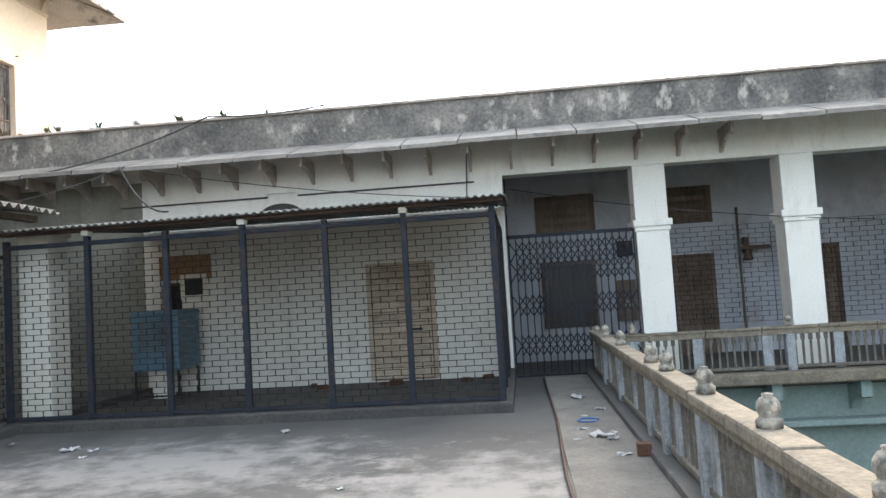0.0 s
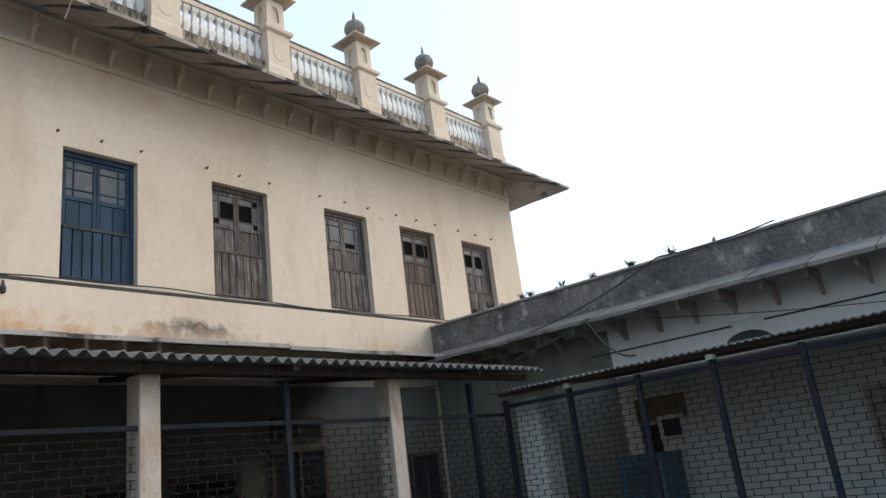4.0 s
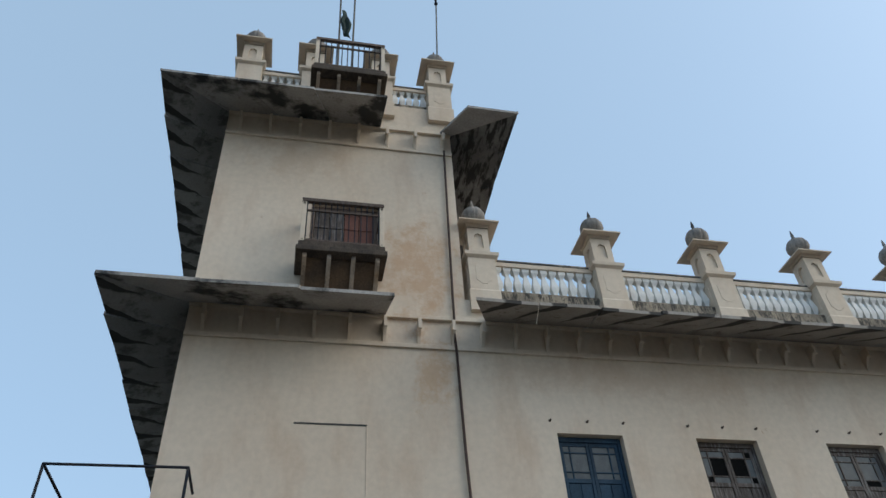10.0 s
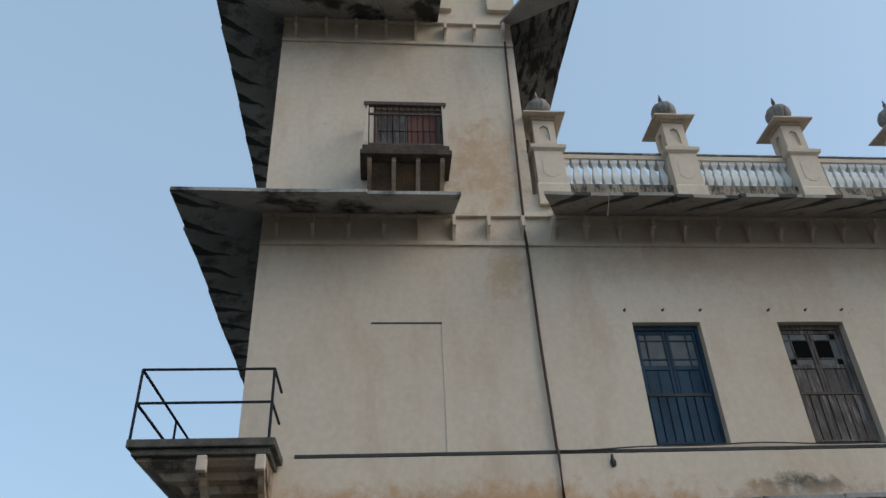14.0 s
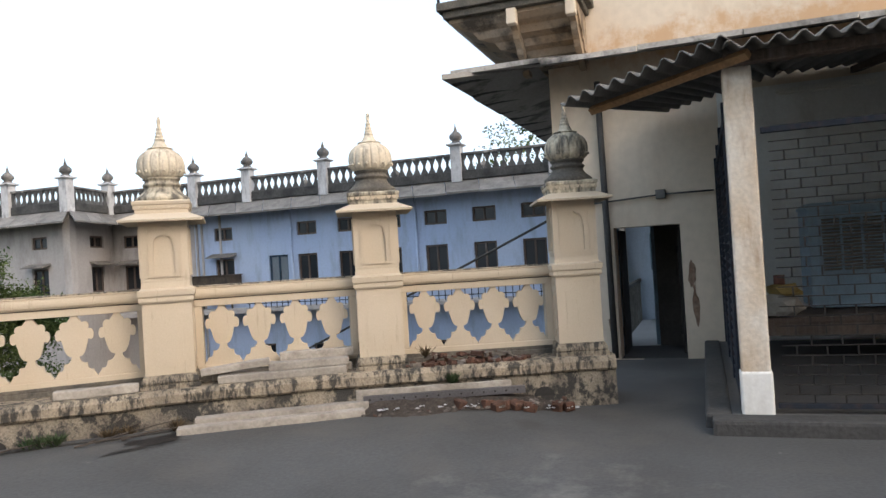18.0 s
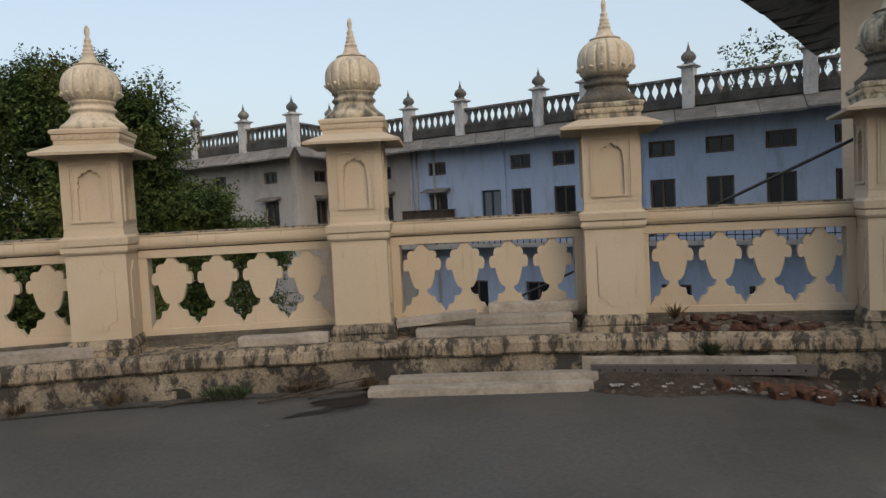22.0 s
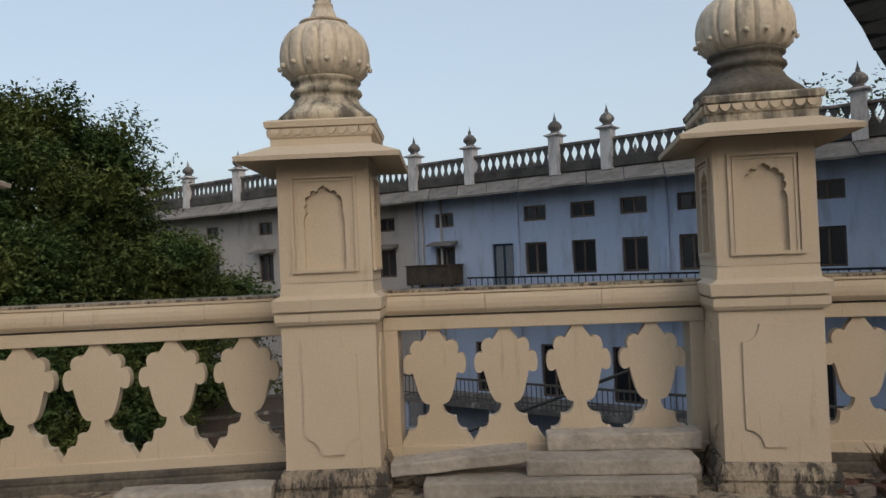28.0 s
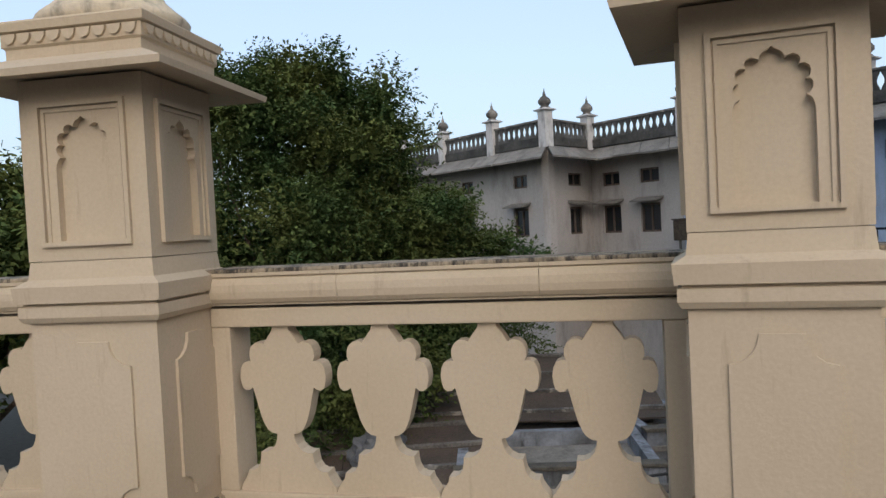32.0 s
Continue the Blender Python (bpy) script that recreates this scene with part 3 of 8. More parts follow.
def bracket_mesh(d, h, w=0.065):
    """A small stone bracket: a curved arm with a drop at its tip. Local y points into the wall."""
    poly = [(0, 0), (-0.10 * d, 0), (-0.28 * d, 0.28 * h), (-0.62 * d, 0.55 * h), (-0.86 * d, 0.60 * h), (-0.90 * d, 0.45 * h), (-d, 0.5 * h), (-d, h), (0, h)]
    bm = prism(poly, -w / 2, w / 2)
    bmesh.ops.rotate(bm, verts=bm.verts[:], matrix=Matrix.Rotation(radians(90), 3, "Z"))
    return to_mesh("bracket", bm, M["plaster"])


def bracket_row(name, y0, y1, z, d, h, step, label):
    root = thing(name, label, "bracket", kind="structure")
    me = bracket_mesh(d, h)
    k = round((y1 - y0) / step)
    for i in range(k + 1):
        part("bracket", me, None, root, at=pose(XF, y0 + (y1 - y0) * i / k, z, 0, 0, 90))
    return root


def moulding(name, y0, y1, z0, z1, proud, mat, label):
    return structure(name, bbox(y0, y1, -proud, 0.02, z0, z1, 0.012, FACADE), M[mat], label, "moulding")


eave_strip("eave_palace", (XF, 6.0, 0), (XF, YR, 0), (1, 0, 0), 9.82, 9.32, 1.35, 0.55, 1.35, "weathered grey stone eave of the palace roof with black streaks", "eave_streaked")
eave_strip("eave_tower_lower", (XF, YL, 0), (XF, 4.0, 0), (1, 0, 0), 9.82, 9.32, 1.35, 1.35, 0, "blackened grey stone eave under the tower window")
eave_strip("eave_palace_side", (XF - 9, YL, 0), (XF, YL, 0), (0, -1, 0), 9.82, 9.32, 1.35, 0, 1.35, "blackened grey stone eave on the tower side", "eave_side")
eave_strip("eave_palace_end", (XF, YR, 0), (XF - 9, YR, 0), (0, 1, 0), 9.82, 9.32, 1.35, 1.35, 0, "weathered grey stone eave on the palace end")
eave_strip("eave_tower", (XF, YL, 0), (XF, 3.9, 0), (1, 0, 0), 15.35, 14.86, 1.35, 1.35, 0, "blackened grey stone eave of the tower top")
eave_strip("eave_tower_left", (XF - 6, YL, 0), (XF, YL, 0), (0, -1, 0), 15.35, 14.86, 1.35, 0, 1.35, "blackened grey stone eave on the tower flank", "eave_side")
eave_strip("eave_tower_right", (XF, 5.62, 0), (XF - 6, 5.62, 0), (0, 1, 0), 15.35, 14.86, 1.35, 1.35, 0, "broken blackened grey stone eave of the tower flank", "eave_black")
eave_strip("eave_tower_corner", (XF, 5.32, 0), (XF, 5.62, 0), (1, 0, 0), 15.35, 14.86, 1.35, -0.42, 1.35, "last broken slab of the front eave at the tower corner")
bracket_row("bracket_row_palace", 5.9, YR - 0.2, 9.2, 0.25, 0.46, 0.66, "row of small cream stone brackets under the palace eave")
bracket_row("bracket_row_tower_lower", YL + 0.3, 5.3, 9.2, 0.25, 0.46, 0.66, "row of small cream stone brackets under the lower tower eave")
bracket_row("bracket_row_tower", YL + 0.3, 5.4, 14.72, 0.25, 0.46, 0.66, "row of small cream stone brackets under the tower eave")
for nm, y0, y1, z, pr in (("moulding_palace", YL, YR, 9.1, 0.05), ("moulding_tower", YL, 5.62, 14.6, 0.05), ("moulding_palace_upper", YL, YR, 9.75, 0.09),
                          ("moulding_tower_upper", YL, 5.62, 15.28, 0.09)):
    moulding(nm, y0, y1, z, z + 0.09, pr, "plaster", "thin cream plaster moulding")
moulding("ledge_palace", YL + 0.9, YR, 5.09, 5.15, 0.06, "kerb", "thin dark ledge below the palace windows")
moulding("band_palace", YL + 0.4, YR, 4.28, 5.09, 0.05, "plaster", "cream plaster band below the window ledge")
# lower eave over the porch
eave_strip("eave_lower", (XF, YL, 0), (XF, YG + 0.2, 0), (1, 0, 0), 4.25, 4.03, 1.05, 1.2, -0.1, "dark weathered stone eave over the porch", "under", 1.2)
eave_strip("eave_lower_side", (XF - 6, YL, 0), (XF, YL, 0), (0, -1, 0), 4.25, 3.93, 1.18, 0, 1.45, "grey weathered stone eave on the side wall", "eave_side", 1.2)
bracket_row("bracket_row_lower", 5.0, 8.4, 3.75, 0.7, 0.35, 0.6, "cream stone brackets under the lower eave")
# low building's eave
root = eave_strip("eave_low", (XF + 0.1, YG, 0), (14, YG, 0), (0, -1, 0), 4.28, 3.92, 1.15, 0, 0, "grey weathered stone slab eave of the low building", "slab", 0.95)
M["pinkgrey"] = material("pinkish_grey_plaster", (0.46, 0.40, 0.36), second=(0.32, 0.28, 0.26), amount=0.7, scale=2, grain=30, grain_amount=0.15, bump=0.25,
                        stain=(0.12, 0.105, 0.095), stain_amount=0.6, stain_scale=(1.5, 1.5, 1.5))
br = thing("bracket_row_low", "row of thin pinkish-grey brackets under the low eave", "bracket", kind="structure")
me = bracket_mesh(0.8, 0.40, 0.05)
me.materials[0] = M["pinkgrey"]
for i in range(20):
    part("bracket", me, None, br, at=pose(-10.6 + 0.72 * i * (1 if i < 14 else 1), YG, 3.62, 0, 0, 0))
structure("coping_north", bbox(XF + 0.05, 14, YG - 0.1, YG + 0.35, 4.95, 5.0, 0.015), M["pinkgrey"], "pale lichen-spotted coping of the roof parapet", "coping")


# ---------------------------------------------------------------- veranda piers
def veranda_pier(x):
    root = thing("veranda_pier", "square whitewashed veranda pier with a stepped capital", "pier", pose(x, YG + 0.02, -0.06), "veranda piers")
    part("shaft", bbox(-0.28, 0.28, 0, 0.5, 0, 3.58, 0.015), M["white"], root)
    part("capital", bbox(-0.34, 0.34, -0.06, 0.56, 2.5, 2.62, 0.02), M["white"], root)
    part("collar", bbox(-0.31, 0.31, -0.03, 0.53, 2.42, 2.5, 0.02), M["white"], root)


for x in (1.84, 4.32, 6.85, 9.4):
    veranda_pier(x)
structure("wall_gate_pilaster", bbox(-0.98, -0.7, YG - 0.03, YG + 0.4, -0.1, 3.5, 0.01), M["white"], "whitewashed pilaster beside the gate", "pilaster")


# ---------------------------------------------------------------- porch along the palace
def porch_pillar(y, h=2.87):
    root = thing("porch_pillar", "slim square white porch pillar rubbed brown at the edges", "pillar", pose(-7.41 - 0.15, y, 0.1), "porch pillars")
    bm = bbox(-0.135, 0.135, 0.0, 0.22, 0, h - 0.1, 0.018)
    part("shaft", bm, M["pillar"], root)
    part("base", bbox(-0.145, 0.145, -0.012, 0.232, -0.06, 0.34, 0.02), M["white"], root, "scuffed white base")


for y in (2.59, 6.08, 9.47):
    porch_pillar(y)


def corrugated(name, p0, p1, q0, label, mat, wave=0.15, amp=0.03, t=0.012, sag=0.0, jag=0.05, seed=1):
    """A corrugated sheet roof: waves run along p0 to p1, sheets fall from there to q0's side."""
    p0, p1, q0 = Vector(p0), Vector(p1), Vector(q0)
    u, v = p1 - p0, q0 - p0
    up = u.cross(v).normalized()
    if up.z < 0:
        up = -up
    k = round(u.length / wave) * 6
    rng = random.Random(seed)
    bm = bmesh.new()
    rows = []
    lengths = [rng.uniform(-jag, jag) for _ in range(k // 42 + 2)]
    for i in range(k + 1):
        off = up * (amp * math.sin(2 * math.pi * i / 6))
        j = lengths[i // 42]
        a = p0 + u * (i / k) + off - v.normalized() * j
        m1 = p0 + u * (i / k) + v * 0.5 + off - Vector((0, 0, sag))
        b = p0 + u * (i / k) + v + off
        rows.append([bm.verts.new(c) for c in (a, m1, b, b - up * t, m1 - up * t, a - up * t)])
    for a, b in zip(rows, rows[1:]):
        for q in range(6):
            bm.faces.new((a[q], b[q], b[(q + 1) % 6], a[(q + 1) % 6]))
    bm.faces.new(rows[0])
    bm.faces.new(list(reversed(rows[-1])))
    return structure(name, bm, M[mat], label, "roof", smooth=True)


corrugated("roof_porch_end", (-7.0, 2.62, 3.0), (-7.95, 1.2, 2.86), (-10.9, 3.4, 3.5), "grey broken corrugated sheet sagging past the end pillar", "sheet", 0.17, 0.036, jag=0.03, seed=5)
corrugated("roof_porch", (-7.0, 2.6, 2.95), (-7.0, 12.6, 2.99), (-11.9, 2.6, 3.69), "grey weathered corrugated asbestos porch roof", "sheet", 0.17, 0.034)
corrugated("roof_cage", (-7.45, 11.62, 2.66), (-0.6, 11.62, 2.66), (-7.45, 15.6, 2.98), "thin rusty corrugated sheet roof over the cage", "sheet", 0.10, 0.015, seed=3)
structure("rafter_porch_edge", tube([(-8.15, 1.45, 2.79), (-7.2, 2.78, 2.9)], 0.045, 4), M["soffit_orange"], "orange-brown wooden rafter under the porch roof edge", "rafter")
for _y in (4.3, 7.7, 11.0):
    structure("rafter_porch", prism([(-11.9, 3.56), (-7.1, 2.88), (-7.1, 2.96), (-11.9, 3.64)], _y, _y + 0.08), M["wood"], "dark wooden rafter under the porch roof", "rafter")
structure("beam_porch", bbox(-7.42, -7.3, 2.6, 12.5, 2.86, 2.95, 0.01), M["wood"], "brown wooden beam over the porch pillars", "beam")
structure("kerb_porch", bbox(-7.35, -7.1, 2.35, 11.9, -0.08, 0.12, 0.03), M["kerb"], "dark concrete kerb along the porch", "kerb")
structure("kerb_cage", bbox(-7.35, -0.68, 11.72, 11.98, -0.08, 0.13, 0.03), M["kerb"], "dark concrete kerb along the cage", "kerb")
structure("kerb_cage_side", bbox(-0.9, -0.68, 11.98, YG, -0.08, 0.13, 0.03), M["kerb"], "dark concrete kerb beside the gate path", "kerb")
structure("kerb_porch_end_grille", bbox(-12.0, -7.35, 2.3, 2.5, -0.15, 0.12, 0.03), M["kerb"], "dark concrete kerb at the porch end", "kerb")


# ---------------------------------------------------------------- parapet with domed piers
def foil_arch(w, h, spring):
    """Half-outline points of a cusped arch niche, w wide, h high, springing at height spring."""
    pts = [(w / 2, 0), (w / 2, spring)]
    lobes = [(0.5, 0.0), (0.48, 0.09), (0.45, 0.16), (0.405, 0.20), (0.45, 0.25), (0.478, 0.31), (0.478, 0.39), (0.45, 0.44), (0.405, 0.455), (0.445, 0.50), (0.455, 0.57), (0.44, 0.65), (0.39, 0.695), (0.32, 0.69),
             (0.335, 0.76), (0.31, 0.83), (0.25, 0.86), (0.20, 0.845), (0.155, 0.81), (0.14, 0.875), (0.10, 0.93), (0.04, 0.965), (0.0, 1.01)]
    pts += [(w * a, spring + (h - spring) * b) for a, b in lobes[1:]]
    return pts + [(-x, z) for x, z in reversed(pts[:-1])]


def niche_plate(name, w, h, depth, arch, mat):
    """A plate w by h, front at y = 0, with a cusped opening sunk depth into it; local z is up from the plate's foot."""
    outer = [(w / 2, 0), (w / 2, h), (-w / 2, h), (-w / 2, 0)]
    bm = bmesh.new()
    ring = [bm.verts.new((x, 0, z)) for x, z in outer + arch]
    deep = [bm.verts.new((x, depth, z)) for x, z in arch]
    for tri in tessellate_polygon([[Vector((x, 0, z)) for x, z in outer], [Vector((x, 0, z)) for x, z in arch]]):
        try:
            bm.faces.new([ring[q] for q in tri])
        except ValueError:
            pass
    n = len(arch)
    for q in range(n):
        bm.faces.new((ring[4 + q], ring[4 + (q + 1) % n], deep[(q + 1) % n], deep[q]))
    bm.normal_update()
    for f in bm.faces:
        mid = f.calc_center_median()
        if abs(f.normal.y) > 0.9 and f.normal.y > 0:
            f.normal_flip()
    return to_mesh(name, bm, M[mat])


ARCH = foil_arch(0.185, 0.375, 0.225)


def domed_pier_meshes():
    d = {}
    # heights above the terrace
    d["base"] = to_mesh("base", square_lathe([(0.255, 0.45), (0.255, 0.505), (0.236, 0.51), (0.236, 0.518), (0.248, 0.522), (0.246, 0.545), (0.228, 0.585), (0.214, 0.59), (0.205, 0.596)]), M["cream_old"])
    d["die"] = to_mesh("die", square_lathe([(0.212, 0.59), (0.212, 1.236)]), M["cream"])
    d["waist"] = to_mesh("waist", square_lathe([(0.204, 1.230), (0.204, 1.237), (0.226, 1.238), (0.236, 1.255), (0.236, 1.288), (0.224, 1.290), (0.224, 1.297), (0.242, 1.299), (0.247, 1.35), (0.225, 1.362), (0.212, 1.37), (0.206, 1.425)]), M["cream"])
    d["shaft"] = to_mesh("shaft", square_lathe([(0.186, 1.43), (0.186, 1.985)]), M["cream"])
    d["eave"] = to_mesh("eave", square_lathe([(0.21, 1.99), (0.358, 1.965), (0.362, 1.985), (0.25, 2.035), (0.225, 2.045)]), M["cream"])
    d["drum"] = to_mesh("drum", square_lathe([(0.225, 2.03), (0.226, 2.075), (0.234, 2.082), (0.234, 2.122), (0.246, 2.126), (0.25, 2.15), (0.236, 2.16), (0.17, 2.172)]), M["cream"])
    neck = [(0.20, 2.14), (0.232, 2.165), (0.238, 2.19), (0.225, 2.205), (0.196, 2.228), (0.168, 2.255), (0.153, 2.283), (0.150, 2.293), (0.162, 2.302), (0.172, 2.313), (0.168, 2.326),
            (0.156, 2.333), (0.150, 2.348), (0.155, 2.36), (0.168, 2.368), (0.166, 2.38), (0.15, 2.385)]
    d["neck"] = to_mesh("neck", lathe(neck, 28), M["dome_cream"], True)
    dome = [(0.150, 2.374), (0.170, 2.387), (0.192, 2.405), (0.205, 2.43), (0.212, 2.46), (0.214, 2.495), (0.211, 2.525), (0.203, 2.556), (0.188, 2.586), (0.164, 2.613), (0.132, 2.636), (0.105, 2.65), (0.09, 2.655)]
    d["dome"] = to_mesh("dome", lathe(dome, 144, 16, 0.13, 2.40, 2.65), M["dome_cream"], True)
    fin = [(0.085, 2.648), (0.112, 2.652), (0.118, 2.66), (0.10, 2.668), (0.076, 2.672), (0.070, 2.682), (0.060, 2.70), (0.052, 2.72), (0.044, 2.735), (0.050, 2.742), (0.049, 2.750), (0.038, 2.756), (0.036, 2.765),
           (0.041, 2.772), (0.040, 2.779), (0.031, 2.785), (0.030, 2.796), (0.035, 2.804), (0.033, 2.811), (0.026, 2.817), (0.024, 2.835), (0.028, 2.843), (0.026, 2.85), (0.018, 2.862), (0.014, 2.878), (0.018, 2.895),
           (0.020, 2.915), (0.015, 2.94), (0.008, 2.957), (0.002, 2.965)]
    d["finial"] = to_mesh("finial", lathe(fin, 20), M["dome_cream"], True)
    # a course of small scallops round the cap, and beads where the ribs end
    bm = bmesh.new()
    for q in range(4):
        turn = Matrix.Rotation(radians(90 * q), 4, "Z")
        for i in range(9):
            cx = (i - 4) * 0.05
            ring = [(cx + 0.022 * math.cos(a), 2.118 - 0.03 * math.sin(a)) for a in [math.pi * j / 6 for j in range(7)]]
            front = [bm.verts.new(turn @ Vector((x, -0.243, z))) for x, z in ring]
            back = [bm.verts.new(turn @ Vector((x, -0.232, z))) for x, z in ring]
            bm.faces.new(front)
            for j in range(7):
                bm.faces.new((front[j], back[j], back[(j + 1) % 7], front[(j + 1) % 7]))
    bmesh.ops.recalc_face_normals(bm, faces=bm.faces[:])
    d["scallop_course"] = to_mesh("scallop_course", bm, M["cream"])
    bm = bmesh.new()
    for i in range(16):
        a = 2 * math.pi * (i + 0.5) / 16
        bmesh.ops.create_icosphere(bm, subdivisions=1, radius=0.014, matrix=Matrix.Translation((0.213 * math.cos(a), 0.213 * math.sin(a), 2.437)))
    d["bead_course"] = to_mesh("bead_course", bm, M["dome_cream"], True)
    return d


PIER = domed_pier_meshes()


def edge_frame(w, h, r, mat):
    bm = bmesh.new()
    for x0, x1, z0, z1 in ((-w / 2, w / 2, 0, r), (-w / 2, w / 2, h - r, h), (-w / 2, -w / 2 + r, r, h - r), (w / 2 - r, w / 2, r, h - r)):
        box(bm, x0, x1, -0.016, 0.01, z0, z1)
    g = r + 0.006      # a second, lower fillet inside the first
    v, y = w / 2 - g, h - g
    for x0, x1, z0, z1 in ((-v, v, y - 0.010, y), (-v, -v + 0.010, r, y - 0.010), (v - 0.010, v, r, y - 0.010)):
        box(bm, x0, x1, -0.009, 0.01, z0, z1)
    return to_mesh("panel_frame", bm, mat)


def die_panel_outline():
    w, h, c = 0.245, 0.52, 0.075
    pts = []
    for sx, sz, a0 in ((1, 1, 0), (-1, 1, 90), (-1, -1, 180), (1, -1, 270)):
        cx, cz = sx * w / 2, sz * h / 2
        arc = [radians(180 + a0 + 90 - 90 * i / 4) for i in range(5)]
        pts += [(cx + c * math.cos(a) * 0.95, cz + c * math.sin(a)) for a in arc]
    return [(x, z + 0.915) for x, z in pts]


def niche_panel(w):
    """A face of the upper shaft: a plate with a cusped niche cut into it."""
    return niche_plate("niche_panel", w, 0.555, 0.028, [(x, z + 0.06) for x, z in ARCH], "cream")


PIER["shaft"] = to_mesh("shaft", square_lathe([(0.182, 1.425), (0.182, 1.985)]), M["cream"])
NICHE = {r: niche_panel(0.416 if r in (0, 180) else 0.414) for r in (0, 90, 180, 270)}
NICHE_RIM = edge_frame(0.30, 0.44, 0.014, M["cream"])


def domed_pier(name, at, label, group, keep=None, mats=None):
    root = thing(name, label, "pier", at, group)
    for k, me in PIER.items():
        if keep and k not in keep:
            continue
        dark = (mats or {}).get(k)
        if dark:
            me = me.copy()
            me.materials[0] = M[dark]
        ob = part(k, me, None, root, "blackened by weather" if dark else "")
        if k in ("scallop_course", "bead_course"):
            tagged(ob, kind="stuff")
    for r in (0, 180, 90, 270):
        turn = pose(0, 0, 0, 0, 0, r)
        part("die_panel", DIE_PANEL, None, root, at=turn)
        part("niche_panel", NICHE[r], None, root, at=turn @ pose(0, -0.208, 1.427))
        part("niche_rim", NICHE_RIM, None, root, at=turn @ pose(0, -0.205, 1.47))
    return root


DIE_PANEL = to_mesh("die_panel", prism(die_panel_outline(), -0.222, -0.19), M["cream"])
for k in PIERS:
    old = {2: {"dome": "dome_weathered", "neck": "black_old", "drum": "dome_weathered", "finial": "dome_weathered", "bead_course": "dome_weathered"}, 1: {"neck": "black_old", "drum": "dome_weathered"},
           0: {"neck": "dome_weathered"}}.get(k)
    domed_pier("parapet_pier", pier_pose(k), "cream parapet pier with cusped niches and a weather-blackened dome" if old and k > 0 else "cream painted parapet pier with cusped niches and a ribbed dome", "parapet piers", mats=old)


def panel_meshes(w, h=0.567):
    """One vase-shaped baluster of the pierced panel, with scalloped petals and a cusped foot; its neighbours touch at foot and head."""
    half = [(0.500, 0.0), (0.488, 0.035), (0.450, 0.07), (0.420, 0.098), (0.410, 0.128), (0.355, 0.128), (0.312, 0.143), (0.284, 0.172), (0.272, 0.208), (0.268, 0.240), (0.210, 0.240), (0.154, 0.256), (0.114, 0.285),
            (0.092, 0.322), (0.086, 0.352), (0.138, 0.358), (0.182, 0.378), (0.214, 0.412), (0.242, 0.455), (0.268, 0.515), (0.293, 0.58), (0.316, 0.634), (0.345, 0.618), (0.385, 0.614), (0.422, 0.630), (0.438, 0.668),
            (0.443, 0.705), (0.432, 0.748), (0.408, 0.778), (0.362, 0.790), (0.318, 0.786), (0.336, 0.815), (0.334, 0.850), (0.312, 0.882), (0.270, 0.903), (0.222, 0.906), (0.178, 0.893), (0.150, 0.922),
            (0.118, 0.950), (0.090, 0.972), (0.080, 1.0), (0.080, 1.02)]
    pitch = w / 4
    poly = [(x * pitch, z * h) for x, z in half] + [(-x * pitch, z * h) for x, z in reversed(half)]
    bm = prism(poly, -0.052, 0.006)
    bm.normal_update()
    bmesh.ops.triangulate(bm, faces=[f for f in bm.faces if len(f.verts) > 4])
    bmesh.ops.recalc_face_normals(bm, faces=bm.faces[:])
    return to_mesh("vase_baluster", bm, M["cream"]), pitch


VASE, VPITCH = panel_meshes(SPACING - 0.276 * 2)
BAY_OUT = 0.20     # the panels stand behind the piers' middle


def parapet_bay(k):
    """The wall between two piers: foot course, pierced panel of vase balusters, frame, and a coping."""
    root = thing("parapet_bay", "cream parapet panel of pierced vase-shaped balusters under a worn coping", "parapet", bay_pose(k, 0, BAY_OUT), "parapet panels")
    half = BAY_LONG[k] / 2 - 0.205
    pitch = (half - 0.071) / 2
    part("foot", bbox(-half, half, -0.10, 0.085, 0.46, 0.515, 0.012), M["black_old"], root, "blackened cream foot course")
    part("foot_moulding", bbox(-half, half, -0.086, 0.08, 0.515, 0.55, 0.008), M["black_old"], root, "blackened moulding")
    part("sill", bbox(-half, half, -0.072, 0.072, 0.545, 0.60, 0.006), M["cream"], root)
    for s in (-1, 1):
        part("jamb", bbox(min(s * half, s * (half - 0.071)), max(s * half, s * (half - 0.071)), -0.068, 0.068, 0.60, 1.166, 0.005), M["cream"], root)
    for i in range(4):
        part("vase_baluster", VASE, None, root, at=pose((i - 1.5) * pitch, 0, 0.598) @ Matrix.Diagonal((pitch / VPITCH, 1, 1, 1)))
    part("lintel", bbox(-half, half, -0.072, 0.072, 1.166, 1.231, 0.006), M["cream"], root)
    side = [(0.084, 1.242), (0.084, 1.249), (0.094, 1.252), (0.104, 1.266), (0.108, 1.288), (0.107, 1.312), (0.101, 1.332), (0.095, 1.337), (0.104, 1.341), (0.104, 1.352)]
    prof = [(-y, z) for y, z in side] + list(reversed(side))
    cuts = [-half, -half * 0.34 + 0.05 * math.sin(k * 7), half * 0.38 + 0.06 * math.sin(k * 5), half]
    for x0, x1 in zip(cuts, cuts[1:]):
        bm = prism(prof, x0 + 0.001, x1 - 0.001)
        bmesh.ops.rotate(bm, verts=bm.verts[:], matrix=Matrix.Rotation(radians(-90), 3, "Z"))
        part("coping", bm, M["cream"], root)
    part("coping_joint", bbox(-half, half, -0.06, 0.06, 1.23, 1.24), M["black_old"], root)
    part("coping_top", bbox(-half, half, -0.098, 0.098, 1.35, 1.366, 0.006), M["cream_old"], root, "blackened weathered top of the coping")


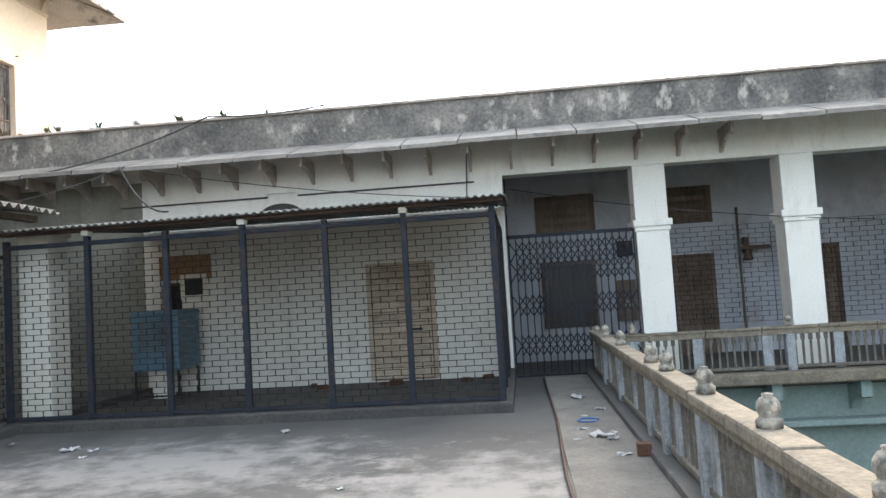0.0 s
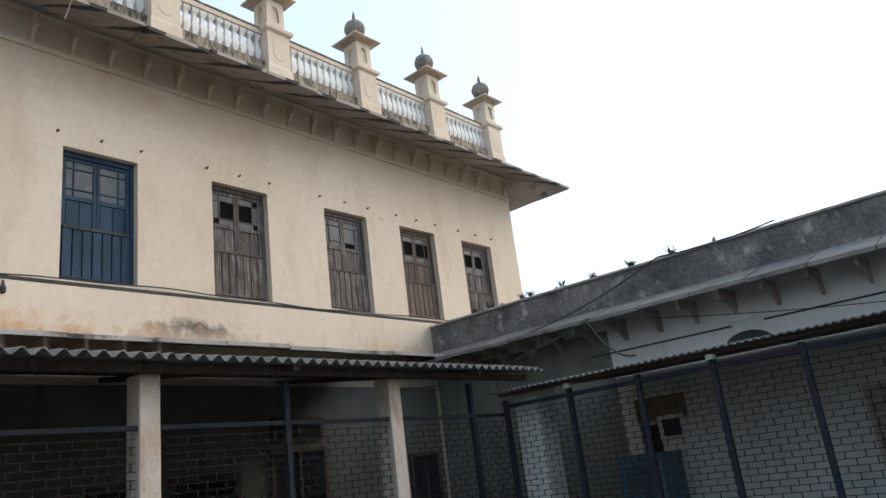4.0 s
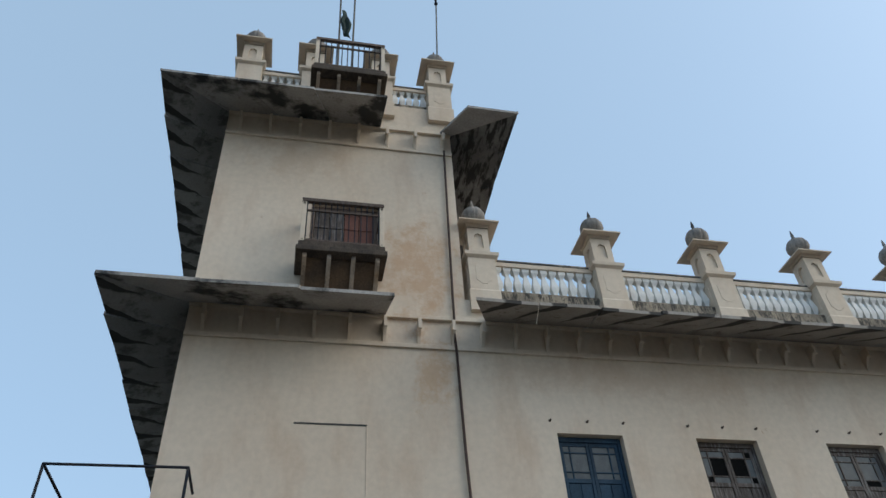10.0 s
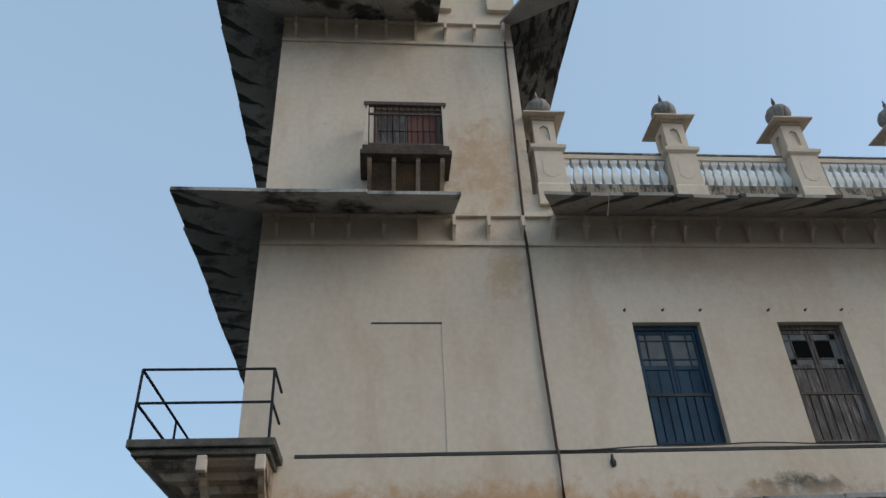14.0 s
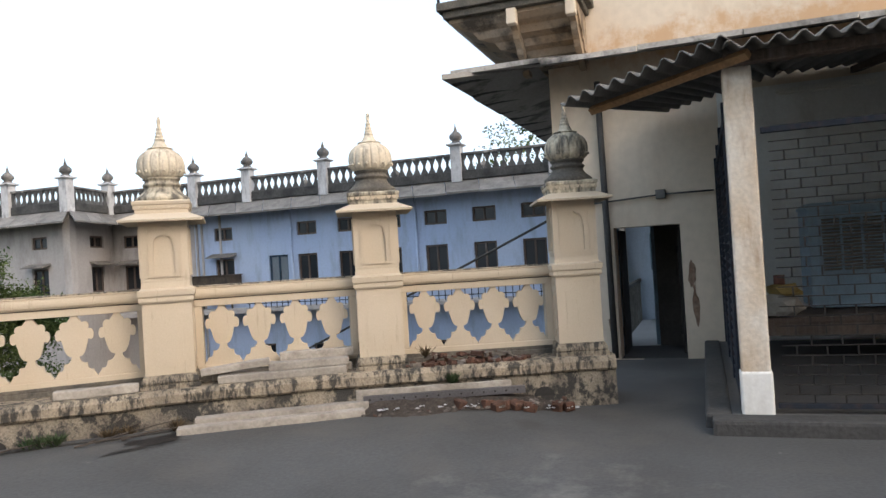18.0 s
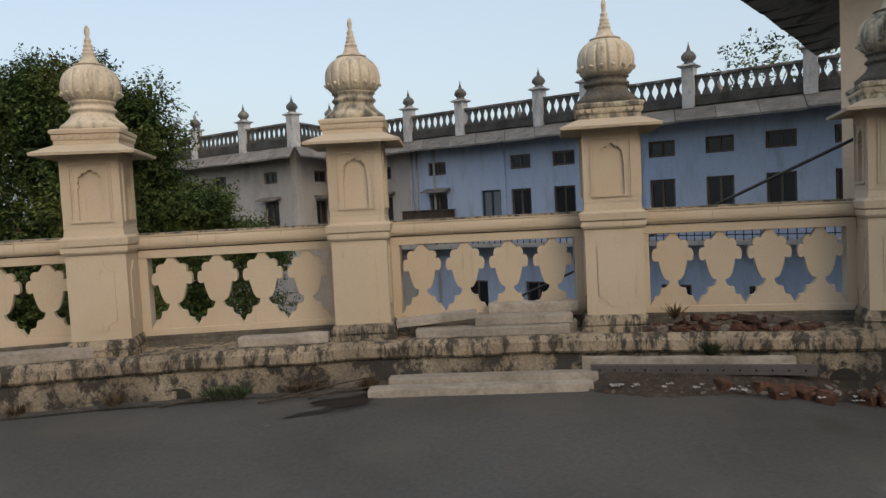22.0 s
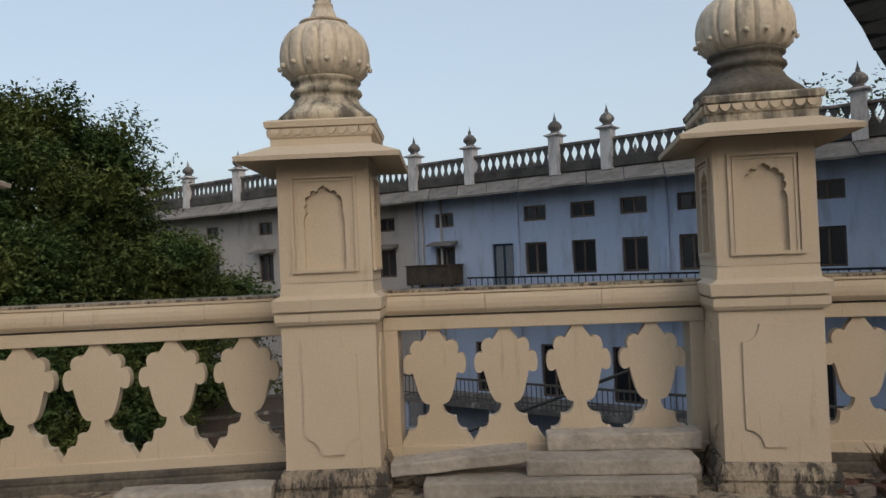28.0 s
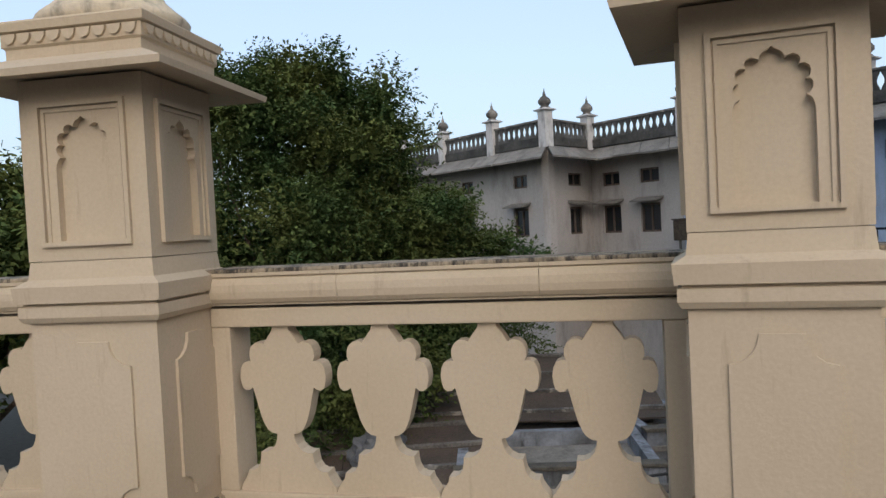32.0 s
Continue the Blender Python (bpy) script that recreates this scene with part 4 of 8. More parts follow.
for k in range(-8, 2):
    parapet_bay(k)


def arc_body(prof, name, mat, label, category, k0=-8, k1=2, rough=0.018, end=0.3):
    """A body drawn along the parapet's arc from an outline of (outwards, height) pairs, a little uneven."""
    bm = bmesh.new()
    rings = []
    stations = [(k, i / 14) for k in range(k0, k1) for i in range(14)] + [(k1 - 1, 1.0 + end / SPACING * j / 3) for j in range(0, 4)]
    for k, f in stations:
        kk = k + f
        a, b = PIERS[k], PIERS[k + 1]
        p = a.lerp(b, f)
        ang = pier_turn(kk)
        o = arc_dir(ang + 90)
        ring = []
        for out, z in prof:
            nz = noise.noise((kk * 4.1, out * 3, z * 4)) * rough
            ring.append(bm.verts.new((p.x + o.x * (out + nz), p.y + o.y * (out + nz), z + nz * 0.5)))
        rings.append(ring)
    for a, b in zip(rings, rings[1:]):
        for q in range(len(prof)):
            bm.faces.new((a[q], b[q], b[(q + 1) % len(prof)], a[(q + 1) % len(prof)]))
    bm.faces.new(rings[0])
    bm.faces.new(list(reversed(rings[-1])))
    bmesh.ops.recalc_face_normals(bm, faces=bm.faces[:])
    return structure(name, bm, M[mat], label, category)


arc_body([(-0.335, -0.1), (-0.315, 0.20), (-0.30, 0.34), (0.41, 0.34), (0.41, -0.1)], "plinth_parapet", "plinth", "black-moulded plaster plinth under the parapet", "plinth", rough=0.03)
arc_body([(-0.325, 0.335), (-0.345, 0.355), (-0.345, 0.425), (-0.31, 0.47), (0.42, 0.47), (0.42, 0.335)], "plinth_course", "cream_old", "cream plaster course capping the plinth, stained black", "plinth", rough=0.022)
arc_body([(0.1, -6.0), (0.1, -0.1), (0.41, -0.1), (0.41, -6.0)], "wall_terrace_outer", "greywall", "grey outer wall below the parapet", "wall")


# ---------------------------------------------------------------- the blue building across the yard
XB = -26.5
BLUE = pose(XB, 0, 0, 0, 0, 90)        # local x = world y, local y = world -x


def far_window(root_parent, y, z0, w, h, kind, m, frame_mat="wood"):
    """A recessed window with frame, two leaves and dark panes, set in an opening of the far wall."""
    root = thing("window", "small dark window with brown wooden frame" if kind != "shade" else "dark window under a small sloping shade", "window", m @ pose(y, 0, z0), "far windows", "structure")
    fr = bmesh.new()
    for x0, x1, a, b in ((0, 0.07, 0, h), (w - 0.07, w, 0, h), (0.07, w - 0.07, 0, 0.07), (0.07, w - 0.07, h - 0.07, h), (w / 2 - 0.035, w / 2 + 0.035, 0.07, h - 0.07)):
        box(fr, x0, x1, 0.08, 0.16, a, b)
    part("window_frame", fr, M[frame_mat], root)
    pane = bmesh.new()
    box(pane, 0.07, w - 0.07, 0.12, 0.13, 0.07, h - 0.07)
    part("pane", pane, M["pale_shutter"] if frame_mat == "bluewood" else M["pane_dark"], root)
    if kind == "shade":
        part("shade", shade_bm(w, h), M["slab"], root, "small sloping stone shade")
    return root


def shade_bm(w, h):
    bm = prism([(-0.45, h + 0.06), (-0.45, h + 0.1), (0, h + 0.24), (0, h + 0.16)], -w - 0.15, 0.15)
    bmesh.ops.rotate(bm, verts=bm.verts[:], matrix=Matrix.Rotation(radians(90), 3, "Z"))
    return bm


M["pale_shutter"] = material("pale_grey_shutter", (0.20, 0.23, 0.25), second=(0.13, 0.15, 0.165), scale=4, grain=30, grain_amount=0.15, bump=0.1)
M["pane_dark"] = material("dark_pane", (0.022, 0.024, 0.028), rough=0.25, bump=0, spec=0.5)
FAR_WIN = [(-21.25, "shade"), (-19.4, "shade"), (-16.54, "shade"), (-14.0, "door"), (-12.67, "win"), (-10.87, "win"), (-9.11, "win"), (-7.28, "win"), (-5.42, "win"), (-3.62, "win"), (-1.74, "win"), (0.18, "win"),
           (2.04, "win"), (3.92, "win"), (5.81, "win")]
far_holes = []
for y, kind in FAR_WIN:
    w, z0, h = (0.86, 0.9, 1.1) if kind == "win" else ((0.87, 0.25, 1.76) if kind == "door" else (0.9, 0.92, 1.06))
    far_holes.append((y, y + w, z0, z0 + h))
    if kind != "door":
        far_holes.append((y, y + 0.88, 2.74, 3.27))
LOW_WIN = [-14.9, -12.2, -9.6, -7.0, -4.2, -1.3, 1.6, 4.5]
for y in LOW_WIN:
    far_holes.append((y, y + 1.0, -3.3, -1.5))
structure("wall_blue", holed_wall(-17.5, 9.0, -6, 4.27, [h for h in far_holes if h[0] > -17.5], 0.3, m=BLUE), M["blue"], "sky-blue limewashed wall of the building across the yard", "wall")
structure("wall_grey", holed_wall(-21.8, -17.5, -6, 4.27, [h for h in far_holes if h[0] < -17.5], 0.3, m=BLUE), M["greywall"], "grey limewashed wall beside the blue one", "wall")
for (a, b, z0, z1), k in zip(far_holes, range(len(far_holes))):
    kind = "shade" if a < -15 and 0 < z0 < 2 else "win"
    far_window(None, a, z0, b - a, z1 - z0, kind, BLUE, "bluewood" if z0 == 0.25 else "wood")
# painted near-black so the far windows look into shade
structure("wall_blue_inner", box(bmesh.new(), XB - 1.6, XB - 1.5, -21.6, 9, -6, 4.1), M["dark"], "inside of the blue building painted near-black for room shade", "wall")
# the projecting wing
WX, WY = -23.45, -21.0                 # the wing's outer corner; its flank runs back at a slant to the blue wall
FLANK_TURN = math.degrees(math.atan2(-0.8, XB - WX))
FLANK_LONG = math.hypot(0.8, XB - WX)
FLANK = pose(WX, WY, 0, 0, 0, FLANK_TURN)
flank = [(1.42, 2.4, 0.95, 2.0), (1.38, 2.42, 2.8, 3.3)]
structure("wall_wing_flank", holed_wall(0.0, FLANK_LONG, -6, 4.27, flank, 0.3, m=FLANK @ pose(0, 0, 0)), M["greywall"], "grey limewashed flank of the wing", "wall")
front = [(y, y + 0.84, 0.95, 2.0) for y in (-23.03, -26.4, -29.6)] + [(y, y + 0.82, 2.8, 3.3) for y in (-23.02, -26.4, -29.6)]
WFRONT = pose(WX, 0, 0, 0, 0, 90)
structure("wall_wing_front", holed_wall(-34, WY, -6, 4.27, front, 0.3, m=WFRONT), M["greywall"], "grey limewashed front of the wing", "wall")
for a, b, z0, z1 in front:
    far_window(None, a, z0, b - a, z1 - z0, "shade" if z0 < 2 else "win", WFRONT)
for a, b, z0, z1 in flank:
    far_window(None, a, z0, b - a, z1 - z0, "shade" if z0 < 2 else "win", FLANK)
structure("roof_blue", box(bmesh.new(), XB - 9, XB - 0.05, -33, 9, 4.05, 4.24), M["slab"], "flat roof of the blue building", "roof")
structure("roof_wing", box(bmesh.new(), -33, WX - 0.05, -34, -21.85, 4.1, 4.25), M["slab"], "flat roof of the wing", "roof")


M["parapet_black"] = material("mould_black_parapet", (0.04, 0.039, 0.038), second=(0.12, 0.113, 0.105), amount=0.7, scale=1.6, grain=15, grain_amount=0.25, bump=0.2)


def far_parapet(p0, p1, piers, label):
    """A blackened roof parapet: base wall, lattice of small balusters, rail, and white piers with black bulb finials."""
    p0, p1 = Vector(p0), Vector(p1)
    u = (p1 - p0).normalized()
    length = (p1 - p0).length
    ang = math.degrees(math.atan2(u.y, u.x))
    root = thing("roof_parapet", label, "parapet", pose(p0.x, p0.y, 4.27, 0, 0, ang), "far parapets", "structure")
    part("base_wall", bbox(0, length, -0.1, 0.1, 0, 0.33, 0.02), M["parapet_black"], root)
    part("rail", bbox(0, length, -0.09, 0.09, 0.88, 0.97, 0.02), M["blackstone"], root)
    bal = bmesh.new()
    k = int(length / 0.3)
    for i in range(k):
        x = (i + 0.5) * length / k
        prism([(x - 0.14, 0.33), (x - 0.11, 0.41), (x - 0.05, 0.53), (x - 0.035, 0.60), (x - 0.05, 0.68), (x - 0.11, 0.80), (x - 0.14, 0.88), (x + 0.14, 0.88), (x + 0.11, 0.80), (x + 0.05, 0.68),
               (x + 0.035, 0.60), (x + 0.05, 0.53), (x + 0.11, 0.41), (x + 0.14, 0.33)], -0.04, 0.04, bal)
    tagged(part("balusters", bal, M["baluster_grey"], root), kind="stuff")
    for s in piers:
        far_pier(p0 + u * s)


M["baluster_grey"] = material("grey_balusters", (0.12, 0.117, 0.113), second=(0.045, 0.044, 0.042), amount=0.8, scale=1.2, grain=15, grain_amount=0.2, bump=0.2)
FP = {
    "shaft": to_mesh("shaft", square_lathe([(0.19, 0), (0.19, 1.28), (0.24, 1.30), (0.3, 1.33), (0.3, 1.36), (0.15, 1.42)]), M["white_far"]),
    "finial": to_mesh("finial", lathe([(0.2, 1.38), (0.2, 1.43), (0.13, 1.47), (0.16, 1.51), (0.24, 1.59), (0.235, 1.68), (0.15, 1.79), (0.06, 1.85), (0.06, 1.90), (0.02, 2.03), (0.004, 2.14)], 12), M["blackstone"], True),
}


def far_pier(p, small=False):
    root = thing("roof_pier", "white roof pier with a blackened bulb finial", "pier", pose(p.x, p.y, 4.2 if not small else 3.9), "far roof piers")
    for k, me in FP.items():
        part(k, me, None, root)


far_parapet((XB + 0.05, 9, 0), (XB + 0.05, -21.75, 0), [9 + 2.3, 9 + 5.85, 9 + 9.41, 9 + 11.28, 9 + 14.74, 9 + 17.34, 9 - 1.4, 9 - 4.9], "blackened roof parapet with a lattice of balusters")
far_parapet((XB + 0.05, -21.75, 0), (WX, WY, 0), [0.15], "blackened roof parapet of the wing flank")
far_parapet((WX, WY, 0), (WX, -34, 0), [0.05, 3.1, 6.5, 9.9], "blackened roof parapet of the wing front")
for y in (-15.85, -11.05, -6.7, -2.6):
    far_pier(Vector((XB - 6.5, y, 0)), True)
eave_strip("eave_blue", (XB, 9, 0), (XB, -21.8, 0), (1, 0, 0), 4.22, 3.70, 1.05, 0, -0.8, "grey stone eave of the blue building", "slab", 1.3)
eave_strip("eave_wing_flank", (XB, -21.8, 0), (WX, WY, 0), (0.8 / FLANK_LONG * -1, (WX - XB) / FLANK_LONG, 0), 4.22, 3.70, 1.0, -1.25, 1.25, "grey stone eave of the wing flank", "slab", 1.1)
eave_strip("eave_wing_front", (WX, WY, 0), (WX, -34, 0), (1, 0, 0), 4.22, 3.70, 1.0, 0.75, 0, "grey stone eave of the wing front", "slab", 1.3)


# ---------------------------------------------------------------- palace windows
M["greywood"] = material("weathered_grey_wood", (0.125, 0.105, 0.092), second=(0.055, 0.04, 0.033), amount=0.85, scale=3, grain=35, grain_amount=0.25, bump=0.35, piece=0.2,
                         stain=(0.34, 0.32, 0.31), stain_amount=0.65, stain_scale=(8, 8, 0.8))
M["glass"] = material("dusty_glass", (0.10, 0.11, 0.115), rough=0.45, second=(0.05, 0.055, 0.06), scale=6, grain=40, grain_amount=0.1, bump=0, spec=0.3)
# black sheet colour for missing panes, in place of the room's shade
M["void"] = material("painted_gap_shade", (0.010, 0.010, 0.010), bump=0, spec=0.0)


def shuttered_window(y, wood, label, panes_missing):
    """A tall two-leaf window: small panes above, plank panels below, and a knee-high rail of turned bars in front."""
    w, h = 1.27, 2.28
    root = thing("window", label, "window", FACADE @ pose(y, 0.14, 5.2), "palace windows", "structure")
    for nm, x0, x1, z0, z1 in (("window_frame", 0, 0.07, 0, h), ("window_frame", w - 0.07, w, 0, h), ("window_frame", 0.07, w - 0.07, h - 0.1, h), ("window_sill", 0.07, w - 0.07, 0, 0.05)):
        part(nm, bbox(x0 + 0.003, x1 - 0.003, 0, 0.12, z0 + 0.003, z1 - 0.003, 0.008), M[wood], root)
    lw = (w - 0.14) / 2
    for s in (0, 1):
        x = 0.07 + s * lw
        leaf = part("shutter", bbox(x + 0.003, x + lw - 0.003, 0.06, 0.10, 0.05, h - 0.1, 0.004), M[wood], root)
        m = []
        # stiles and rails standing proud
        for x0, x1, z0, z1 in ((0.003, 0.06, 0.05, h - 0.1), (lw - 0.06, lw - 0.003, 0.05, h - 0.1), (0.06, lw - 0.06, h - 0.17, h - 0.1), (0.06, lw - 0.06, h - 0.86, h - 0.78), (0.06, lw - 0.06, 0.88, 0.96)):
            part("shutter_rail", bbox(x + x0, x + x1, 0.032, 0.06, z0, z1, 0.004), M[wood], leaf)
        gx0, gx1, gz0, gz1 = x + 0.06, x + lw - 0.06, h - 0.78, h - 0.17
        side = 0.115
        if s == 0:
            cols = [(gx0, gx0 + side), (gx0 + side + 0.025, gx1)]
        else:
            cols = [(gx0, gx1 - side - 0.025), (gx1 - side, gx1)]
        rows = [(gz0, gz0 + 0.11), (gz0 + 0.135, gz1 - 0.135), (gz1 - 0.11, gz1)]
        bx = cols[0][1]
        part("glazing_bar", bbox(bx, bx + 0.025, 0.035, 0.06, gz0, gz1, 0.003), M[wood], leaf)
        for zz in (rows[0][1], rows[1][1]):
            part("glazing_bar", bbox(gx0, gx1, 0.034, 0.059, zz, zz + 0.025, 0.003), M[wood], leaf)
        for ci, (a, b) in enumerate(cols):
            for ri, (c, d) in enumerate(rows):
                gone = (s, ci, ri) in panes_missing
                part("pane", bbox(a, b, 0.05, 0.057, c, d), M["void"] if gone else M["glass"], leaf, "missing pane painted near-black for the room's shade" if gone else "")
        k = 2
        for i in range(k):
            pw = (lw - 0.12) / k
            part("shutter_panel", bbox(x + 0.06 + i * pw + 0.012, x + 0.06 + (i + 1) * pw - 0.012, 0.044, 0.06, 0.97, h - 0.875, 0.006), M[wood], leaf)
    part("guard_rail", bbox(0.07, w - 0.07, -0.04, 0.02, 0.90, 0.95, 0.008), M["kerb" if wood == "bluewood" else "wood"], root)
    part("guard_rail", bbox(0.07, w - 0.07, -0.03, 0.015, 0.06, 0.10, 0.008), M[wood], root)
    k = 7
    for i in range(k):
        x = 0.15 + (w - 0.30) * i / (k - 1)
        part("guard_bar", GUARD_BAR[wood], None, root, at=pose(x, -0.01, 0.10))


GUARD_BAR = {wd: to_mesh("guard_bar", bbox(-0.070, 0.070, -0.012, 0.012, 0, 0.80, 0.008), M[wd]) for wd in ("bluewood", "greywood", "wood")}
shuttered_window(WINDOWS[0], "bluewood", "tall faded blue wooden shutter window with dusty panes", ())
shuttered_window(WINDOWS[1], "greywood", "tall weathered grey-brown shutter window with two missing panes", ((0, 1, 1), (1, 0, 1), (0, 0, 0), (1, 1, 2), (1, 1, 0)))
shuttered_window(WINDOWS[2], "greywood", "tall weathered grey-brown shutter window, closed", ((1, 0, 0),))
shuttered_window(WINDOWS[3], "wood", "tall dark brown shutter window with missing panes", ((0, 1, 1), (1, 0, 1), (1, 1, 1)))
shuttered_window(WINDOWS[4], "greywood", "tall weathered brown shutter window with missing panes", ((0, 0, 1), (1, 0, 1), (0, 1, 1)))
HOOK = to_mesh("wall_hook", lathe([(0.025, -0.01), (0.028, 0.01), (0.014, 0.015), (0.012, 0.05), (0.02, 0.055), (0.008, 0.07)], 8), M["wood"])
for i, y in enumerate(WINDOWS):
    for s in (-0.1, 0.62, 1.33):
        hk = tagged(part("wall_hook", HOOK, None, at=FACADE @ pose(y + s, 0.005, 7.72, 90, 0, 0)), "small rusty iron hook above a palace window", "hook", "wall hooks")
# blind doorway outline, pipes and cables
structure("blind_doorway", bbox(2.42, 3.67, -0.012, 0.02, 7.46, 7.49, 0.004, FACADE), M["kerb"], "thin dark head line of a blocked doorway", "moulding")
structure("blind_doorway_jamb", bbox(3.655, 3.68, -0.012, 0.02, 5.16, 7.46, 0.004, FACADE), M["plaster"], "faint jamb line of a blocked doorway", "moulding")


def pipe(name, pts, r, mat, label, category="pipe", seg=8):
    ob = new(name, to_mesh(name, tube(pts, r, seg), M[mat], True))
    return tagged(ob, label, category)


M["rustpipe"] = material("rusty_pipe", (0.075, 0.045, 0.035), rough=0.7, second=(0.04, 0.03, 0.028), scale=5, grain=40, grain_amount=0.2, bump=0.2)
pipe("lightning_conductor", [(-11.98, 5.43, 14.75), (-11.965, 5.40, 13.0), (-11.97, 5.36, 10.1), (-11.90, 5.34, 9.75), (-11.90, 5.33, 9.25), (-11.975, 5.36, 9.0), (-11.97, 5.38, 7.0), (-11.965, 5.43, 5.2), (-11.93, 5.44, 5.1), (-11.94, 5.44, 4.3)],
     0.026, "rustpipe", "thin rust-brown conductor strip running down the palace wall", "pipe")
pipe("wall_cable", [(-11.95, y, 5.17 + 0.03 * math.sin(y * 0.9) + 0.012 * math.sin(y * 3)) for y in [5.4 + 0.35 * i for i in range(36)]], 0.012, "kerb", "thin black cable along the window ledge", "cable")
pipe("downpipe", [(-11.93, 1.06, 3.9), (-11.93, 1.07, 2.0), (-11.93, 1.08, -0.1)], 0.045, "kerb", "dark drain pipe beside the passage door")
pipe("wall_conduit", [(-11.97, 0.5, 2.12), (-11.97, 1.9, 2.2), (-11.97, 2.55, 2.2)], 0.012, "kerb", "thin conduit over the passage door", "cable")
jb = thing("junction_box", "small grey junction box on the wall over the passage door", "junction box", FACADE @ pose(1.84, -0.06, 2.14))
part("box_body", bbox(-0.07, 0.07, 0, 0.06, 0, 0.13, 0.01), M["sheet"], jb)
part("box_cover", bbox(-0.06, 0.06, -0.012, 0, 0.01, 0.12, 0.004), M["sheet"], jb)
lamp = thing("wall_bulb", "small black bulb holder hanging on the palace wall", "lamp", FACADE @ pose(6.32, -0.06, 4.86))
part("holder", lathe([(0.02, 0), (0.045, 0.02), (0.05, 0.09), (0.025, 0.13), (0.015, 0.2)], 10), M["kerb"], lamp, smooth=True)
part("arm", tube([(0, 0, 0.2), (0, 0.06, 0.24)], 0.01), M["kerb"], lamp)


# ---------------------------------------------------------------- roof balustrades
RP = {
    "die": to_mesh("die", square_lathe([(0.33, 10.05), (0.33, 10.55), (0.30, 10.6), (0.30, 11.44)]), M["white_old"] if "white_old" in M else M["plaster"]),
    "waist": to_mesh("waist", square_lathe([(0.30, 11.43), (0.37, 11.48), (0.38, 11.56), (0.28, 11.62), (0.22, 11.63)]), M["plaster"]),
    "shaft": to_mesh("shaft", square_lathe([(0.25, 11.62), (0.19, 11.64), (0.19, 12.36), (0.26, 12.42)]), M["plaster"]),
    "eave": to_mesh("eave", square_lathe([(0.25, 12.36), (0.27, 12.44), (0.45, 12.40), (0.45, 12.43), (0.27, 12.52), (0.2, 12.55)]), M["plaster"]),
    "neck": to_mesh("neck", lathe([(0.24, 12.53), (0.2, 12.57), (0.15, 12.60), (0.17, 12.67)], 16), M["blackstone"], True),
    "dome": to_mesh("dome", lathe([(0.15, 12.66), (0.235, 12.73), (0.275, 12.83), (0.27, 12.92), (0.22, 13.03), (0.14, 13.09), (0.09, 13.11)], 64, 14, 0.14, 12.68, 13.06), M["dome_grey"] if "dome_grey" in M else M["slab"], True),
    "finial": to_mesh("finial", lathe([(0.13, 13.09), (0.05, 13.13), (0.06, 13.17), (0.03, 13.21), (0.045, 13.25), (0.01, 13.42)], 10), M["blackstone"], True),
}
_na = foil_arch(0.20, 0.42, 0.24)
ROOF_NICHE = niche_plate("niche_panel", 0.47, 0.70, 0.06, [(x, z + 0.14) for x, z in _na], "plaster")
ROOF_DIE = to_mesh("die_panel", prism([(x * 1.3, (z - 0.915) * 1.05 + 11.02) for x, z in die_panel_outline()], -0.308, -0.28), M["plaster"])


def roof_pier(p, dz=0.0, keep=None, label="weathered cream roof pier with a niche and a ribbed grey dome"):
    root = thing("roof_pavilion", label, "pier", pose(p[0], p[1], dz), "roof piers")
    for k, me in RP.items():
        if not keep or k in keep:
            part(k, me, None, root)
    for r in (0, 90, 180, 270):
        part("niche_panel", ROOF_NICHE, None, root, at=pose(0, 0, 0, 0, 0, r) @ pose(0, -0.236, 11.64))
        part("die_panel", ROOF_DIE, None, root, at=pose(0, 0, 0, 0, 0, r))
    return root


def baluster_row(name, p0, p1, z, n, label, hgt=0.70):
    """Base course, turned balusters and a dark-topped rail between two roof piers."""
    p0, p1 = Vector(p0), Vector(p1)
    u = p1 - p0
    root = thing(name, label, "balustrade", pose(p0.x, p0.y, z, 0, 0, math.degrees(math.atan2(u.y, u.x))), "roof balustrades")
    L = u.length
    part("base_course", bbox(0, L, -0.16, 0.16, -0.65, 0, 0.02), M["cream_old"], root, "black-stained base course")
    part("rail", bbox(0, L, -0.12, 0.12, hgt, hgt + 0.12, 0.02), M["plaster"], root)
    part("base_drip", bbox(0, L, -0.175, -0.16, -0.62, -0.42, 0.004), M["blackstone"], root, "blackened foot of the base course")
    part("rail_top", bbox(0, L, -0.14, 0.14, hgt + 0.12, hgt + 0.16, 0.01), M["blackstone"], root, "blackened rail top")
    for i in range(n):
        part("baluster", ROOF_BAL, None, root, at=pose(L * (i + 0.5) / n, 0, 0, 0, 0, 0))


ROOF_BAL = to_mesh("baluster", square_lathe([(0.085, 0), (0.085, 0.05), (0.045, 0.08), (0.075, 0.2), (0.08, 0.27), (0.06, 0.38), (0.035, 0.52), (0.045, 0.56), (0.08, 0.62), (0.085, 0.71)]), M["white"])
RX = XF - 0.22
ROOF_PIERS = [6.05, 8.92, 11.62, 14.35, 17.0, 19.6]
for y in ROOF_PIERS:
    roof_pier((RX, y))
for a, b in zip(ROOF_PIERS, ROOF_PIERS[1:]):
    baluster_row("roof_balustrade", (RX, a + 0.3, 0), (RX, b - 0.3, 0), 10.70, 11, "white roof balustrade of turned balusters with a black-stained rail")
